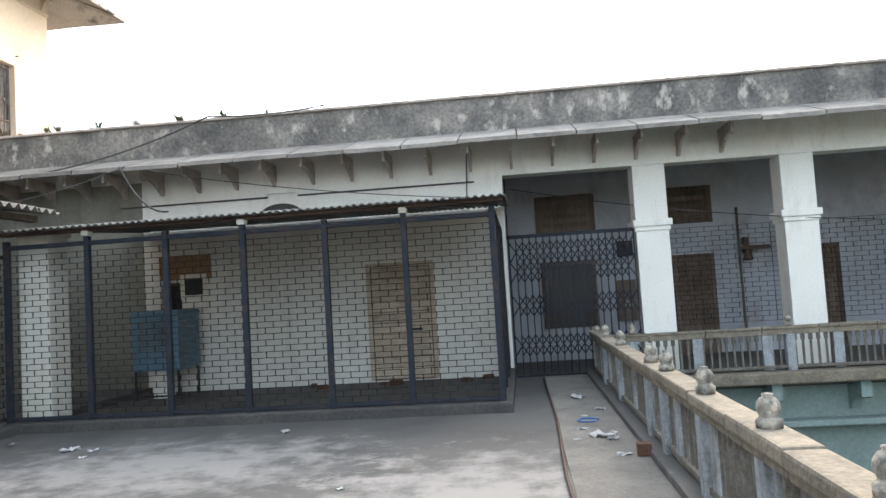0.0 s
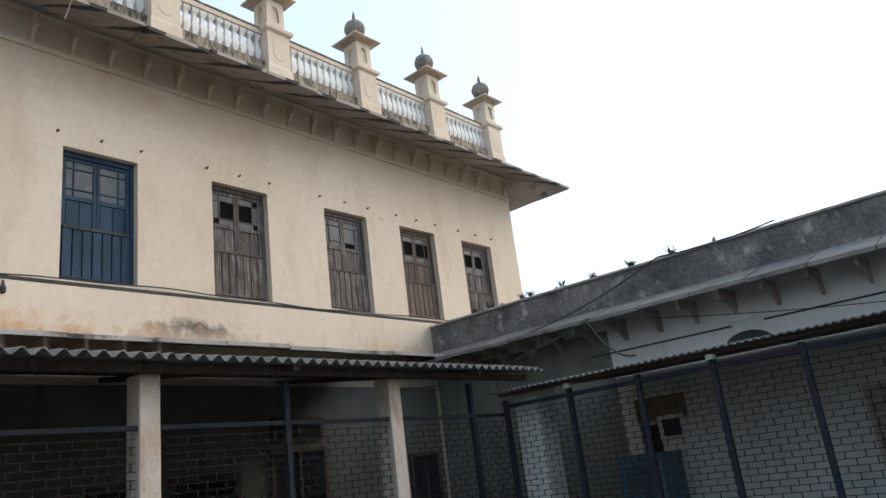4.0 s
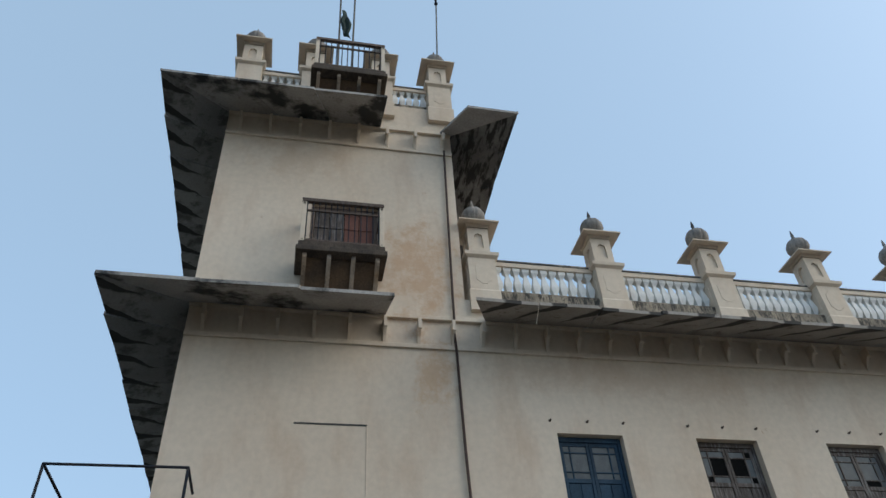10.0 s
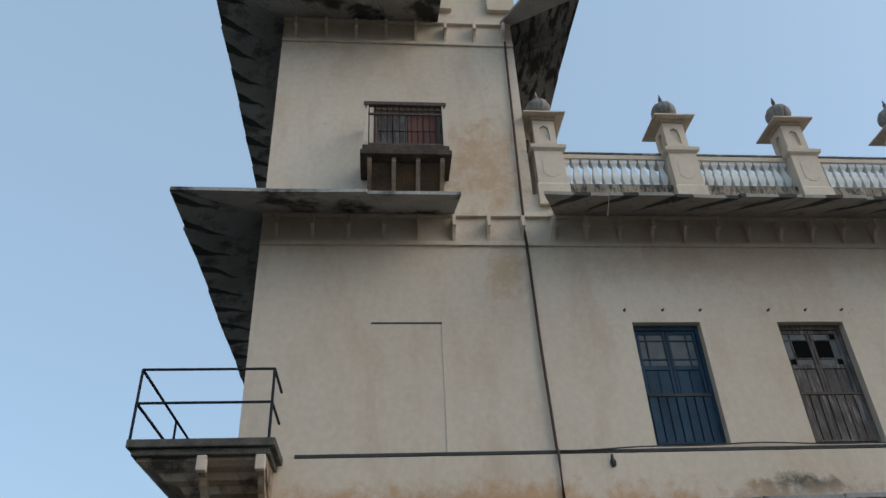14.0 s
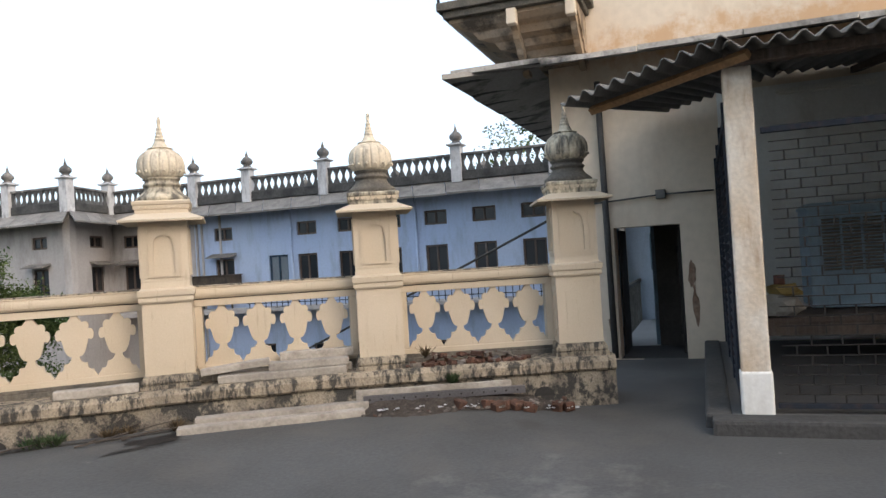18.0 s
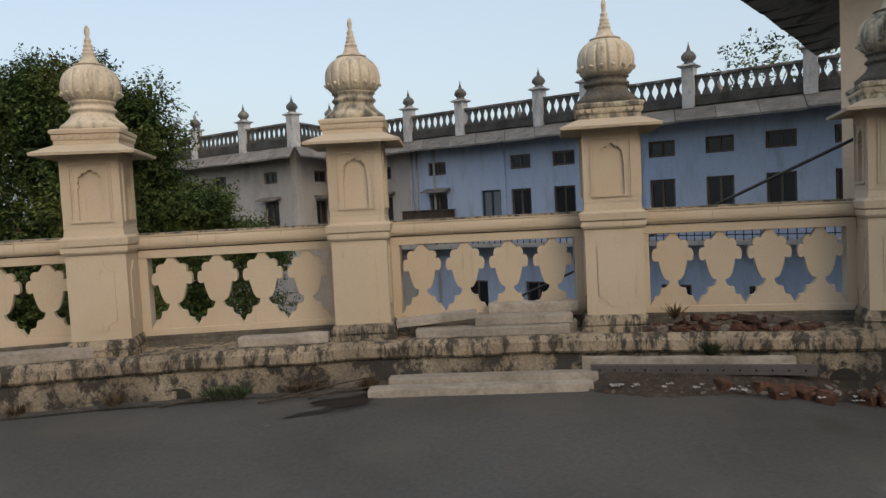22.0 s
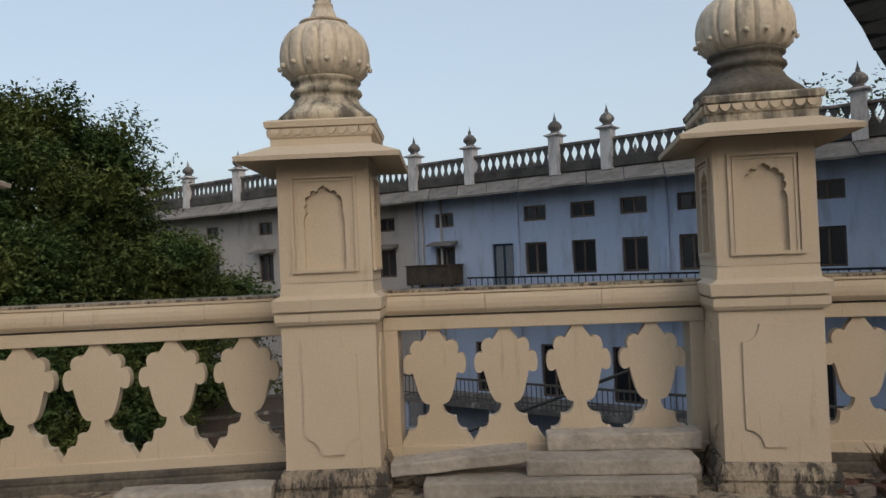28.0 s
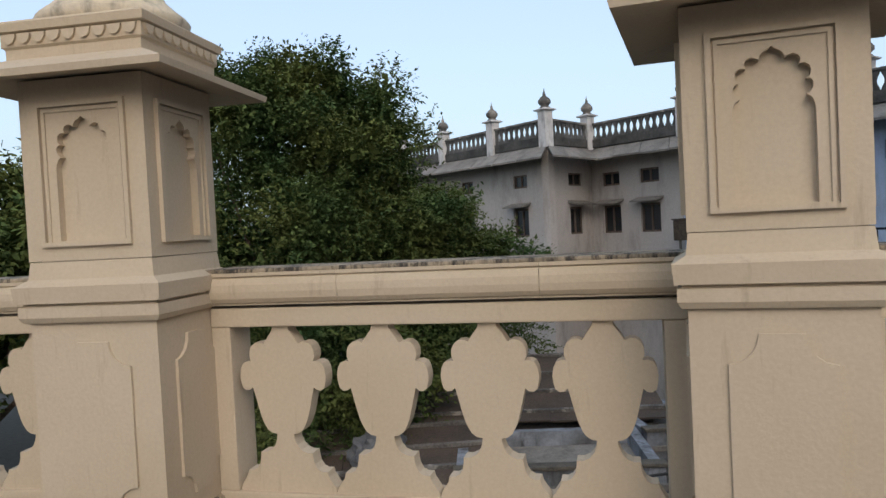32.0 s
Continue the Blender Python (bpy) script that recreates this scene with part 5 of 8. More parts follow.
# tower top
for p in ((XF - 0.2, 0.62), (XF - 0.2, 2.2), (XF - 0.2, 3.9), (XF - 0.2, 5.42), (XF - 5.5, 0.62), (XF - 5.5, 5.42), (XF - 2.8, 0.62), (XF - 2.8, 5.42)):
    roof_pier(p, 5.72)
for a, b in ((0.62, 2.2), (2.2, 3.9), (3.9, 5.42)):
    baluster_row("roof_balustrade", (XF - 0.2, a + 0.3, 0), (XF - 0.2, b - 0.3, 0), 16.45, 5, "white tower balustrade of small turned balusters", 0.62)
for y in (0.62, 5.42):
    baluster_row("roof_balustrade", (XF - 0.5, y, 0), (XF - 2.5, y, 0), 16.45, 6, "white tower balustrade of small turned balusters", 0.62)


M["soffit_stained"] = material("stained_soffit", (0.36, 0.30, 0.24), second=(0.30, 0.19, 0.10), amount=0.8, scale=1.6, grain=25, grain_amount=0.12, bump=0.25,
                               stain=(0.05, 0.042, 0.036), stain_amount=0.85, stain_scale=(0.7, 0.7, 0.7), edge=(0.48, 0.62))


M["sootwood"] = material("sooty_dark_wood", (0.055, 0.042, 0.032), second=(0.12, 0.09, 0.065), amount=0.6, scale=3, grain=35, grain_amount=0.3, bump=0.35, stain=(0.02, 0.018, 0.016), stain_amount=0.6, stain_scale=(3, 3, 1.5))


def hanging_balcony(y0, y1, z_floor, z_top, x_out, label, bars, posts=True):
    """A small timber balcony on brackets: floor, corner posts, rails, bars, brackets and boarded underside."""
    root = thing("hanging_balcony", label, "balcony", pose(XF, 0, 0))
    d = x_out - XF
    part("floor_slab", bbox(-0.02, d + 0.06, y0 - 0.06, y1 + 0.06, z_floor - 0.14, z_floor, 0.015), M["sootwood"], root, "blackened floor slab")
    part("floor_edge", bbox(-0.02, d + 0.10, y0 - 0.1, y1 + 0.1, z_floor - 0.26, z_floor - 0.14, 0.02), M["sootwood"], root)
    for y in (y0, y1):
        part("post", bbox(d - 0.09, d, y - 0.045, y + 0.045, z_floor, z_top, 0.008), M["plaster"], root)
        part("side_rail", bbox(0, d, y - 0.03, y + 0.03, z_top - 0.09, z_top, 0.008), M["wood"], root)
        part("side_rail", bbox(0, d, y - 0.03, y + 0.03, z_floor + 0.06, z_floor + 0.11, 0.008), M["wood"], root)
    part("top_rail", bbox(d - 0.08, d + 0.01, y0 - 0.05, y1 + 0.05, z_top, z_top + 0.09, 0.01), M["wood"], root)
    part("foot_rail", bbox(d - 0.06, d - 0.01, y0, y1, z_floor + 0.06, z_floor + 0.11, 0.008), M["wood"], root)
    part("mid_rail", bbox(d - 0.055, d - 0.015, y0, y1, z_top - 0.24, z_top - 0.20, 0.006), M["wood"], root)
    bar = to_mesh("bar", tube([(0, 0, 0), (0, 0, z_top - z_floor - 0.06)], 0.014, 6), M["iron"])
    for i in range(bars):
        part("bar", bar, None, root, at=pose(d - 0.035, y0 + (y1 - y0) * (i + 0.5) / bars, z_floor + 0.08))
    for i in range(4):
        y = y0 + 0.08 + (y1 - y0 - 0.16) * i / 3
        bm = prism([(0, z_floor - 1.0), (0.10, z_floor - 1.0), (d * 0.55, z_floor - 0.62), (d, z_floor - 0.36), (d, z_floor - 0.26), (0, z_floor - 0.26)], y - 0.04, y + 0.04)
        bmesh.ops.recalc_face_normals(bm, faces=bm.faces[:])
        part("bracket", bm, M["soffit_stained"], root)
    part("underside", prism([(0.0, z_floor - 0.95), (0.06, z_floor - 0.95), (d * 0.8, z_floor - 0.30), (d * 0.8, z_floor - 0.26), (0.0, z_floor - 0.26)], y0 + 0.05, y1 - 0.05), M["soffit_brown"], root, "brown stained underside")
    return root


M["soffit_brown"] = material("brown_soffit", (0.12, 0.075, 0.042), second=(0.05, 0.037, 0.028), amount=0.8, scale=2, grain=25, grain_amount=0.2, bump=0.2)
hanging_balcony(2.28, 3.84, 10.92, 12.02, -11.3, "small hanging window balcony with blackened floor and carved brackets", 13)
hanging_balcony(2.24, 3.86, 16.48, 17.55, -11.2, "small hanging roof balcony with a white barred railing", 12)
# tower window behind the balcony
tw = thing("window", "tower window with grey-blue and red-brown plank shutters", "window", FACADE @ pose(2.42, 0.16, 11.55), "tower windows", "structure")
for x0, x1, z0, z1 in ((0, 0.08, 0, 1.17), (1.36, 1.44, 0, 1.17), (0.08, 1.36, 1.07, 1.17)):
    part("window_frame", bbox(x0, x1, 0, 0.12, z0, z1, 0.008), M["wood"], tw)
M["redwood"] = material("red_brown_wood", (0.17, 0.075, 0.055), second=(0.10, 0.05, 0.04), scale=3, grain=30, grain_amount=0.2, bump=0.25)
for i in range(4):
    x = 0.08 + 0.32 * i
    part("shutter", bbox(x + 0.008, x + 0.312, 0.05, 0.09, 0, 1.07, 0.006), M["greywood"] if i < 2 else M["redwood"], tw)
    part("shutter_rail", bbox(x + 0.008, x + 0.312, 0.03, 0.05, 0.6, 0.66, 0.004), M["greywood"] if i < 2 else M["redwood"], tw)
# poles on the tower
pipe("flag_pole", [(XF - 1.6, 2.85, 16.1), (XF - 1.6, 2.83, 19.5), (XF - 1.6, 2.80, 23.6)], 0.03, "rail", "thin dark flag pole on the tower roof", "pole")
pipe("antenna_pole", [(XF - 1.6, 3.22, 16.1), (XF - 1.6, 3.26, 24.0)], 0.03, "rail", "thin dark antenna pole on the tower roof", "pole")
pipe("lightning_rod", [(XF - 0.2, 5.5, 16.0), (XF - 0.2, 5.52, 19.0), (XF - 0.2, 5.62, 21.6)], 0.022, "rail", "thin lightning rod on the tower corner", "pole")
rodtip = tagged(part("lightning_rod_tip", lathe([(0.02, 0), (0.06, 0.12), (0.02, 0.25), (0.05, 0.34), (0.004, 0.55)], 8), M["iron"], None, at=pose(XF - 0.2, 5.62, 21.58), smooth=True), "dark knobbed tip of the lightning rod", "finial")
flag = bmesh.new()
rows = []
for i in range(9):
    f = i / 8
    rows.append([flag.verts.new((XF - 1.6 + 0.05 * math.sin(f * 9), 2.84 + 0.02 + f * 0.28 + 0.05 * math.sin(j * 2.1 + f * 5), 22.9 - j * 0.28 - f * 0.5)) for j in range(5)])
for a, b in zip(rows, rows[1:]):
    for j in range(4):
        flag.faces.new((a[j], b[j], b[j + 1], a[j + 1]))
M["cloth"] = material("dark_cloth", (0.03, 0.05, 0.04), second=(0.02, 0.025, 0.03), scale=5, bump=0)
fl = new("flag", to_mesh("flag", flag, M["cloth"], True))
sol = fl.modifiers.new("thick", "SOLIDIFY")
sol.thickness = 0.01
tagged(fl, "small dark furled flag hanging on the pole", "flag")

# side balcony at the palace corner
root = thing("corner_balcony", "stone corner balcony on brackets with a plain iron pipe railing", "balcony", pose(0, 0, 0))
part("floor_slab", bbox(-15.5, -10.95, -1.0, 1.08, 4.98, 5.10, 0.02), M["black_old"], root, "blackened stone floor slab")
part("floor_edge", bbox(-15.5, -11.02, -0.93, 1.0, 4.88, 4.98, 0.02), M["black_old"], root)
for pts in ([(-11.0, -0.97, 6.18), (-11.0, 0.98, 6.18)], [(-11.0, -0.97, 5.65), (-11.0, 0.98, 5.65)], [(-11.0, -0.97, 6.18), (-15.4, -0.97, 6.18)], [(-11.0, -0.97, 5.65), (-15.4, -0.97, 5.65)],
            [(-11.0, 0.98, 6.18), (-11.95, 0.98, 6.18)], [(-11.0, 0.98, 5.65), (-11.95, 0.98, 5.65)]):
    part("railing_bar", tube(pts, 0.022), M["iron"], root)
for p in ((-11.0, -0.97), (-11.0, 0.98), (-13.2, -0.97), (-15.4, -0.97)):
    part("railing_post", tube([(*p, 5.08), (*p, 6.18)], 0.022), M["iron"], root)
for y in (0.06, 0.88):
    bm = prism([(-12.0, 4.1), (-11.80, 4.1), (-11.74, 4.2), (-11.50, 4.34), (-11.44, 4.42), (-11.30, 4.52), (-11.24, 4.62), (-11.10, 4.68), (-11.08, 4.88), (-12.0, 4.88)], y - 0.045, y + 0.045)
    bmesh.ops.recalc_face_normals(bm, faces=bm.faces[:])
    part("bracket", bm, M["soffit_stained"], root)
STEPS = [(0.0, 0.0), (0.10, 0.03), (0.16, 0.15), (0.28, 0.20), (0.34, 0.34), (0.48, 0.40), (0.54, 0.54), (0.70, 0.61), (0.76, 0.75), (0.90, 0.82), (1.0, 0.92), (1.0, 1.0)]     # stepped cove: (out, up)
bm = bmesh.new()
rings = []
for f, u in STEPS:
    x1, y0, z = -12.0 + 0.88 * f, 0.33 - 1.2 * f, 4.2 + 0.68 * u
    rings.append([bm.verts.new(p) for p in ((-15.4, y0, z), (x1, y0, z), (x1, 0.95, z), (-15.4, 0.95, z))])
for a, b in zip(rings, rings[1:]):
    for q in range(4):
        bm.faces.new((a[q], a[(q + 1) % 4], b[(q + 1) % 4], b[q]))
bm.faces.new(rings[0])
bm.faces.new(list(reversed(rings[-1])))
bmesh.ops.recalc_face_normals(bm, faces=bm.faces[:])
part("underside", bm, M["soffit_stained"], root, "orange and black stained stepped plaster cove")
for y in (0.06, 0.88):
    part("bracket_head", bbox(-11.16, -11.02, y - 0.07, y + 0.07, 4.66, 4.88, 0.02), M["plaster"], root, "white bracket head")


# ---------------------------------------------------------------- wire grilles, cage and porch fittings
M["wire"] = material("dark_wire", (0.022, 0.022, 0.022), rough=0.8, metal=0.0, spec=0.1, second=(0.035, 0.026, 0.02), scale=4, grain=50, bump=0)


def bond_mesh(w, h, row=0.077, col=0.215, t=0.008, seed=0):
    """Wire mesh in a running-bond pattern, w by h, in local x and z: long wires and staggered short ones, joined."""
    verts, faces = [], []

    def bar(x0, x1, z0, z1, y0, y1):
        n = len(verts)
        verts.extend([(x, y, z) for x in (x0, x1) for y in (y0, y1) for z in (z0, z1)])
        faces.extend([tuple(n + i for i in f) for f in ((0, 1, 3, 2), (4, 6, 7, 5), (0, 4, 5, 1), (2, 3, 7, 6), (0, 2, 6, 4), (1, 5, 7, 3))])

    rows = int(h / row)
    for r in range(rows + 1):
        bar(0, w, r * row - t / 2, r * row + t / 2, -t / 2, t / 2)
        if r < rows:
            x = col * (0.5 if r % 2 else 1.0)
            while x < w:
                bar(x - t * 0.7, x + t * 0.7, r * row, (r + 1) * row, -t * 0.4 - t, -t * 0.4)
                x += col
    me = bpy.data.meshes.new("wire_mesh")
    me.from_pydata(verts, [], faces)
    me.materials.append(M["wire"])
    return me


cage = thing("steel_cage", "dark blue-grey steel cage front with brick-pattern wire mesh", "cage", pose(0, 11.87, 0.12))
POST_X = [-7.33, -6.18, -5.09, -4.04, -2.95, -1.92, -0.80]
for x in POST_X:
    part("post", bbox(x - 0.036, x + 0.036, -0.036, 0.036, 0, 2.42, 0.006), M["iron"], cage)
part("top_bar", bbox(-7.36, -0.77, -0.03, 0.03, 2.30, 2.36, 0.006), M["iron"], cage)
part("bottom_bar", bbox(-7.36, -0.77, -0.028, 0.028, 0.02, 0.07, 0.006), M["iron"], cage)
for a, b in zip(POST_X, POST_X[1:]):
    ob = part("mesh_panel", bond_mesh(b - a - 0.07, 2.22), None, cage, at=pose(a + 0.035, 0, 0.07))
    tagged(ob, kind="stuff")
side = thing("side_cage", "dark steel cage side wall of close wire mesh", "cage", pose(-0.79, 11.95, 0.12, 0, 0, 90))
for x in (0.0, 1.2, 2.4, 3.62):
    part("post", bbox(x - 0.03, x + 0.03, -0.03, 0.03, 0, 2.45, 0.005), M["iron"], side)
part("top_bar", bbox(0, 3.65, -0.025, 0.025, 2.4, 2.45, 0.005), M["iron"], side)
tagged(part("mesh_panel", bond_mesh(3.6, 2.35, 0.06, 0.06), None, side, at=pose(0.02, 0, 0.03)), kind="stuff")
# posts' little brackets under the sheet roof
for x in POST_X[1::2]:
    cl = tagged(part("roof_clip", bbox(x - 0.05, x + 0.05, 11.80, 11.93, 2.54, 2.62, 0.01), M["brickwhite"]), "small pale wooden block under the cage roof", "block", "roof blocks")
structure("beam_cage", bbox(-7.4, -0.65, 11.8, 11.9, 2.60, 2.64, 0.006), M["rustpipe"], "thin rusty purlin under the cage roof", "beam")

# wall behind the cage: blocked door, window, cooler, opening for a fan
bd = thing("blocked_door", "shut plank door painted like the wall behind the cage", "door", pose(-3.17, YG - 0.03, 0.02), kind="structure")
M["door_old"] = material("rubbed_pink_door", (0.50, 0.42, 0.34), second=(0.36, 0.28, 0.215), amount=0.8, scale=3, grain=30, grain_amount=0.14, bump=0.3, piece=0.1, stain=(0.17, 0.115, 0.075), stain_amount=0.5, stain_scale=(1.5, 1.5, 5))
part("door_leaf", bbox(0, 1.08, -0.01, 0.03, 0, 2.0, 0.006), M["wood"], bd)
for x0, x1, z0, z1 in ((-0.07, 0, 0, 2.08), (1.08, 1.15, 0, 2.08), (0, 1.08, 2.0, 2.08)):
    part("door_frame", bbox(x0, x1, -0.035, 0.03, z0, z1, 0.006), M["door_old"], bd)
for i in range(10):
    part("board", bbox(0.02, 1.06, -0.02, -0.01, 0.03 + i * 0.197, 0.212 + i * 0.197, 0.004), M["door_old"], bd)
part("bolt", bbox(0.62, 0.9, -0.05, -0.02, 0.86, 0.90, 0.006), M["iron"], bd, "black sliding bolt")
win = thing("window", "dark barred window with a brown boarded top behind the air cooler", "window", pose(-7.12, YG + 0.1, 0.9), "cage windows", "structure")
for x0, x1, z0, z1 in ((0, 0.05, 0, 1.1), (0.35, 0.4, 0, 1.1), (0.05, 0.35, 0, 0.05), (0.05, 0.35, 1.05, 1.1)):
    part("window_frame", bbox(x0 + 0.002, x1 - 0.002, 0, 0.08, z0 + 0.002, z1 - 0.002, 0.006), M["wood"], win)
for i in range(7):
    part("window_bar", tube([(0.05, 0.04, 0.12 + 0.14 * i), (0.35, 0.04, 0.12 + 0.14 * i)], 0.010, 6), M["iron"], win)
part("pane", bbox(0.05, 0.35, 0.2, 0.21, 0.05, 1.05), M["dark"], win)
for i in range(4):
    part("board", bbox(0.0 + i * 0.25, 0.244 + i * 0.25, -0.135, -0.098, 1.14, 1.58, 0.005), M["soffit_orange"], win, "faded brown board")
vent = thing("fan_box", "white framed exhaust fan opening in the wall", "fan", pose(-6.72, YG - 0.05, 1.68))
for x0, x1, z0, z1 in ((0, 0.07, 0, 0.45), (0.43, 0.5, 0, 0.45), (0.07, 0.43, 0, 0.07), (0.07, 0.43, 0.38, 0.45)):
    part("frame", bbox(x0, x1, 0, 0.06, z0, z1, 0.006), M["brickwhite"], vent)
part("opening", bbox(0.07, 0.43, 0.03, 0.05, 0.07, 0.38), M["dark"], vent, "dark opening")
part("hub", lathe([(0.03, 0), (0.035, 0.02), (0.01, 0.03)], 10), M["iron"], vent, at=pose(0.25, 0.03, 0.22, 90, 0, 0))
hood = tagged(part("vent_arch", prism([(0.42 * math.cos(math.pi * i / 16), 0.24 * math.sin(math.pi * i / 16)) for i in range(17)], -0.012, 0.0), M["kerb"], None, at=pose(-4.76, YG, 3.08)), "dark half-round vent in the wall above the cage roof", "vent")
panel_lines = structure("panel_moulding_left", bbox(-7.84, -5.0, YG - 0.025, YG + 0.01, 3.43, 3.46, 0.004), M["kerb"], "thin dark plaster line under the eave", "moulding")
structure("panel_moulding_right", bbox(-4.43, -1.2, YG - 0.025, YG + 0.01, 3.43, 3.46, 0.004), M["kerb"], "thin dark plaster line under the eave", "moulding")
structure("panel_moulding_step", bbox(-5.0, -4.43, YG - 0.04, YG + 0.01, 3.5, 3.72, 0.01), M["white"], "whitewashed plaster block under the eave", "moulding")


def air_cooler(name, m, w, d, h, mat, label, front_slats=14):
    """A box air cooler: body, louvred pads in a frame, top rim and stand."""
    root = thing(name, label, "air cooler", m)
    part("body", bbox(0, w, 0, d, 0, h, 0.02), M[mat], root)
    part("top_rim", bbox(-0.015, w + 0.015, -0.015, d + 0.015, h - 0.07, h - 0.03, 0.008), M[mat], root)
    part("pad_frame", bbox(0.1, w - 0.1, -0.02, 0, h * 0.32, h * 0.9, 0.008), M[mat], root)
    bayw = (w - 0.26) / 5
    for b in range(5):
        for i in range(front_slats):
            z = h * 0.36 + (h * 0.5) * i / front_slats
            part("slat", COOLER_SLAT(bayw - 0.03, mat), None, root, at=pose(0.13 + b * bayw + 0.015, -0.03, z, 35, 0, 0))
    return root


_slats = {}


def COOLER_SLAT(w, mat):
    k = (round(w, 3), mat)
    if k not in _slats:
        _slats[k] = to_mesh("slat", bbox(0, w, -0.012, 0.012, 0, 0.014), M["slat_rust"])
    return _slats[k]


M["coolerblue"] = material("cooler_blue", (0.10, 0.19, 0.27), rough=0.5, second=(0.07, 0.13, 0.19), scale=3, grain=40, grain_amount=0.1, bump=0.1, stain=(0.12, 0.08, 0.05), stain_amount=0.3, stain_scale=(3, 3, 1))
M["coolerpale"] = material("cooler_pale_blue", (0.24, 0.34, 0.42), rough=0.5, second=(0.17, 0.25, 0.31), scale=3, grain=40, grain_amount=0.1, bump=0.1, stain=(0.14, 0.1, 0.07), stain_amount=0.35, stain_scale=(3, 3, 1))
M["slat_rust"] = material("dusty_louvre", (0.15, 0.13, 0.10), second=(0.10, 0.09, 0.075), scale=5, bump=0)
ac = air_cooler("air_cooler", pose(-7.12, 14.6, 0.48), 0.82, 0.85, 1.02, "coolerblue", "blue metal air cooler on a thin steel stand", 10)
for x in (0.03, 0.79):
    for y in (0.04, 0.8):
        part("leg", bbox(x - 0.018, x + 0.018, y - 0.018, y + 0.018, -0.52, 0, 0.004), M["iron"], ac)
part("brace", bbox(0.03, 0.79, 0.02, 0.05, -0.44, -0.41, 0.004), M["iron"], ac)
part("stand_block", bbox(0.25, 0.5, 0.2, 0.5, -0.5, 0, 0.01), M["brickwhite"], ac)
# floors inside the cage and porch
# olive paint darkened so that its colour carries the porch's deep shade
M["porchshade"] = material("olive_wall_shaded", (0.22, 0.213, 0.182), second=(0.14, 0.136, 0.115), amount=0.7, scale=0.9, grain=20, grain_amount=0.1, bump=0.2, stain=(0.07, 0.065, 0.055), stain_amount=0.5)
# paler stretch: light from the porch's open end put into the colour
structure("wall_porch_pale", bbox(2.66, 5.55, -0.004, 0.01, 0.1, 3.55, 0, FACADE), M["white"], "pale limewashed wall at the back of the porch", "wall")
structure("wall_porch_lining", bbox(5.55, 15.6, -0.004, 0.01, 0.1, 3.55, 0, FACADE), M["porchshade"], "olive wall at the back of the porch, darkened in colour for shade", "wall")
structure("wall_porch_end_lining", bbox(-11.99, -7.42, YG - 0.006, YG + 0.01, 0.1, 3.9), M["porchshade"], "olive end wall of the porch, darkened in colour for shade", "wall")
structure("floor_cage", box(bmesh.new(), -7.35, -0.9, 11.98, YG, -0.1, -0.005), M["concrete"], "damp grey floor of the cage", "floor")
structure("floor_porch", box(bmesh.new(), -12.0, -7.35, 2.5, YG, -0.1, 0.10), M["concrete"], "damp grey floor of the porch", "floor")
bp = thing("mesh_pillar", "square white pillar at the corner of the porch and the cage", "pillar", pose(-7.35, 12.15, 0.0))
part("shaft", bbox(-0.02, 0.42, 0.0, 0.44, 0, 2.72, 0.012), M["brickwhite"], bp)
part("capital", bbox(-0.06, 0.46, -0.04, 0.48, 2.62, 2.72, 0.01), M["brickwhite"], bp)
rng = random.Random(5)
for x in (-1.5, -2.7, -2.95, -3.95, -4.2, -1.15):
    s = rng.uniform(0.06, 0.11)
    bm = bbox(-s, s, -s * 0.6, s * 0.6, 0, s * 0.8, 0.015)
    tagged(part("brick_bit", bm, M["brickred"], None, at=pose(x, YG - rng.uniform(0.25, 0.7), -0.005, 0, 0, rng.uniform(0, 180))), "broken red brick lying on the cage floor", "brick", "loose bricks")

# porch cage between the pillars
PY = [2.59, 6.08, 9.47, 12.15]
pc = thing("porch_cage", "dark steel porch grille of brick-pattern wire mesh between white pillars", "cage", pose(-7.48, 0, 0.12, 0, 0, 90))
part("top_bar", bbox(2.85, 12.1, -0.025, 0.025, 2.20, 2.25, 0.005), M["iron"], pc)
part("bottom_bar", bbox(2.85, 12.1, -0.025, 0.025, 0.02, 0.06, 0.005), M["iron"], pc)
for y in (4.45, 7.85, 11.2):
    part("post", bbox(y - 0.035, y + 0.035, -0.035, 0.035, 0, 2.7, 0.006), M["iron"], pc)
for a, b in zip(PY, PY[1:]):
    tagged(part("mesh_panel", bond_mesh(b - a - 0.32, 2.15), None, pc, at=pose(a + 0.31, 0, 0.05)), kind="stuff")
pe = thing("porch_cage_end", "dark louvred steel end screen of the porch beside the passage door", "cage", pose(-11.9, 2.6, 0.12))
LOUVRE = to_mesh("louvre_slat", bbox(0.03, 4.27, -0.024, 0.024, -0.004, 0.004), M["iron"])
for i in range(26):
    part("louvre_slat", LOUVRE, None, pe, at=pose(0, 0, 0.06 + i * 0.086, 40, 0, 0))
for x in (0.05, 1.5, 2.9, 4.3):
    part("post", bbox(x - 0.03, x + 0.03, -0.03, 0.03, 0, 2.5, 0.005), M["iron"], pe)
part("top_bar", bbox(0, 4.3, -0.03, 0.03, 2.3, 2.36, 0.005), M["iron"], pe)
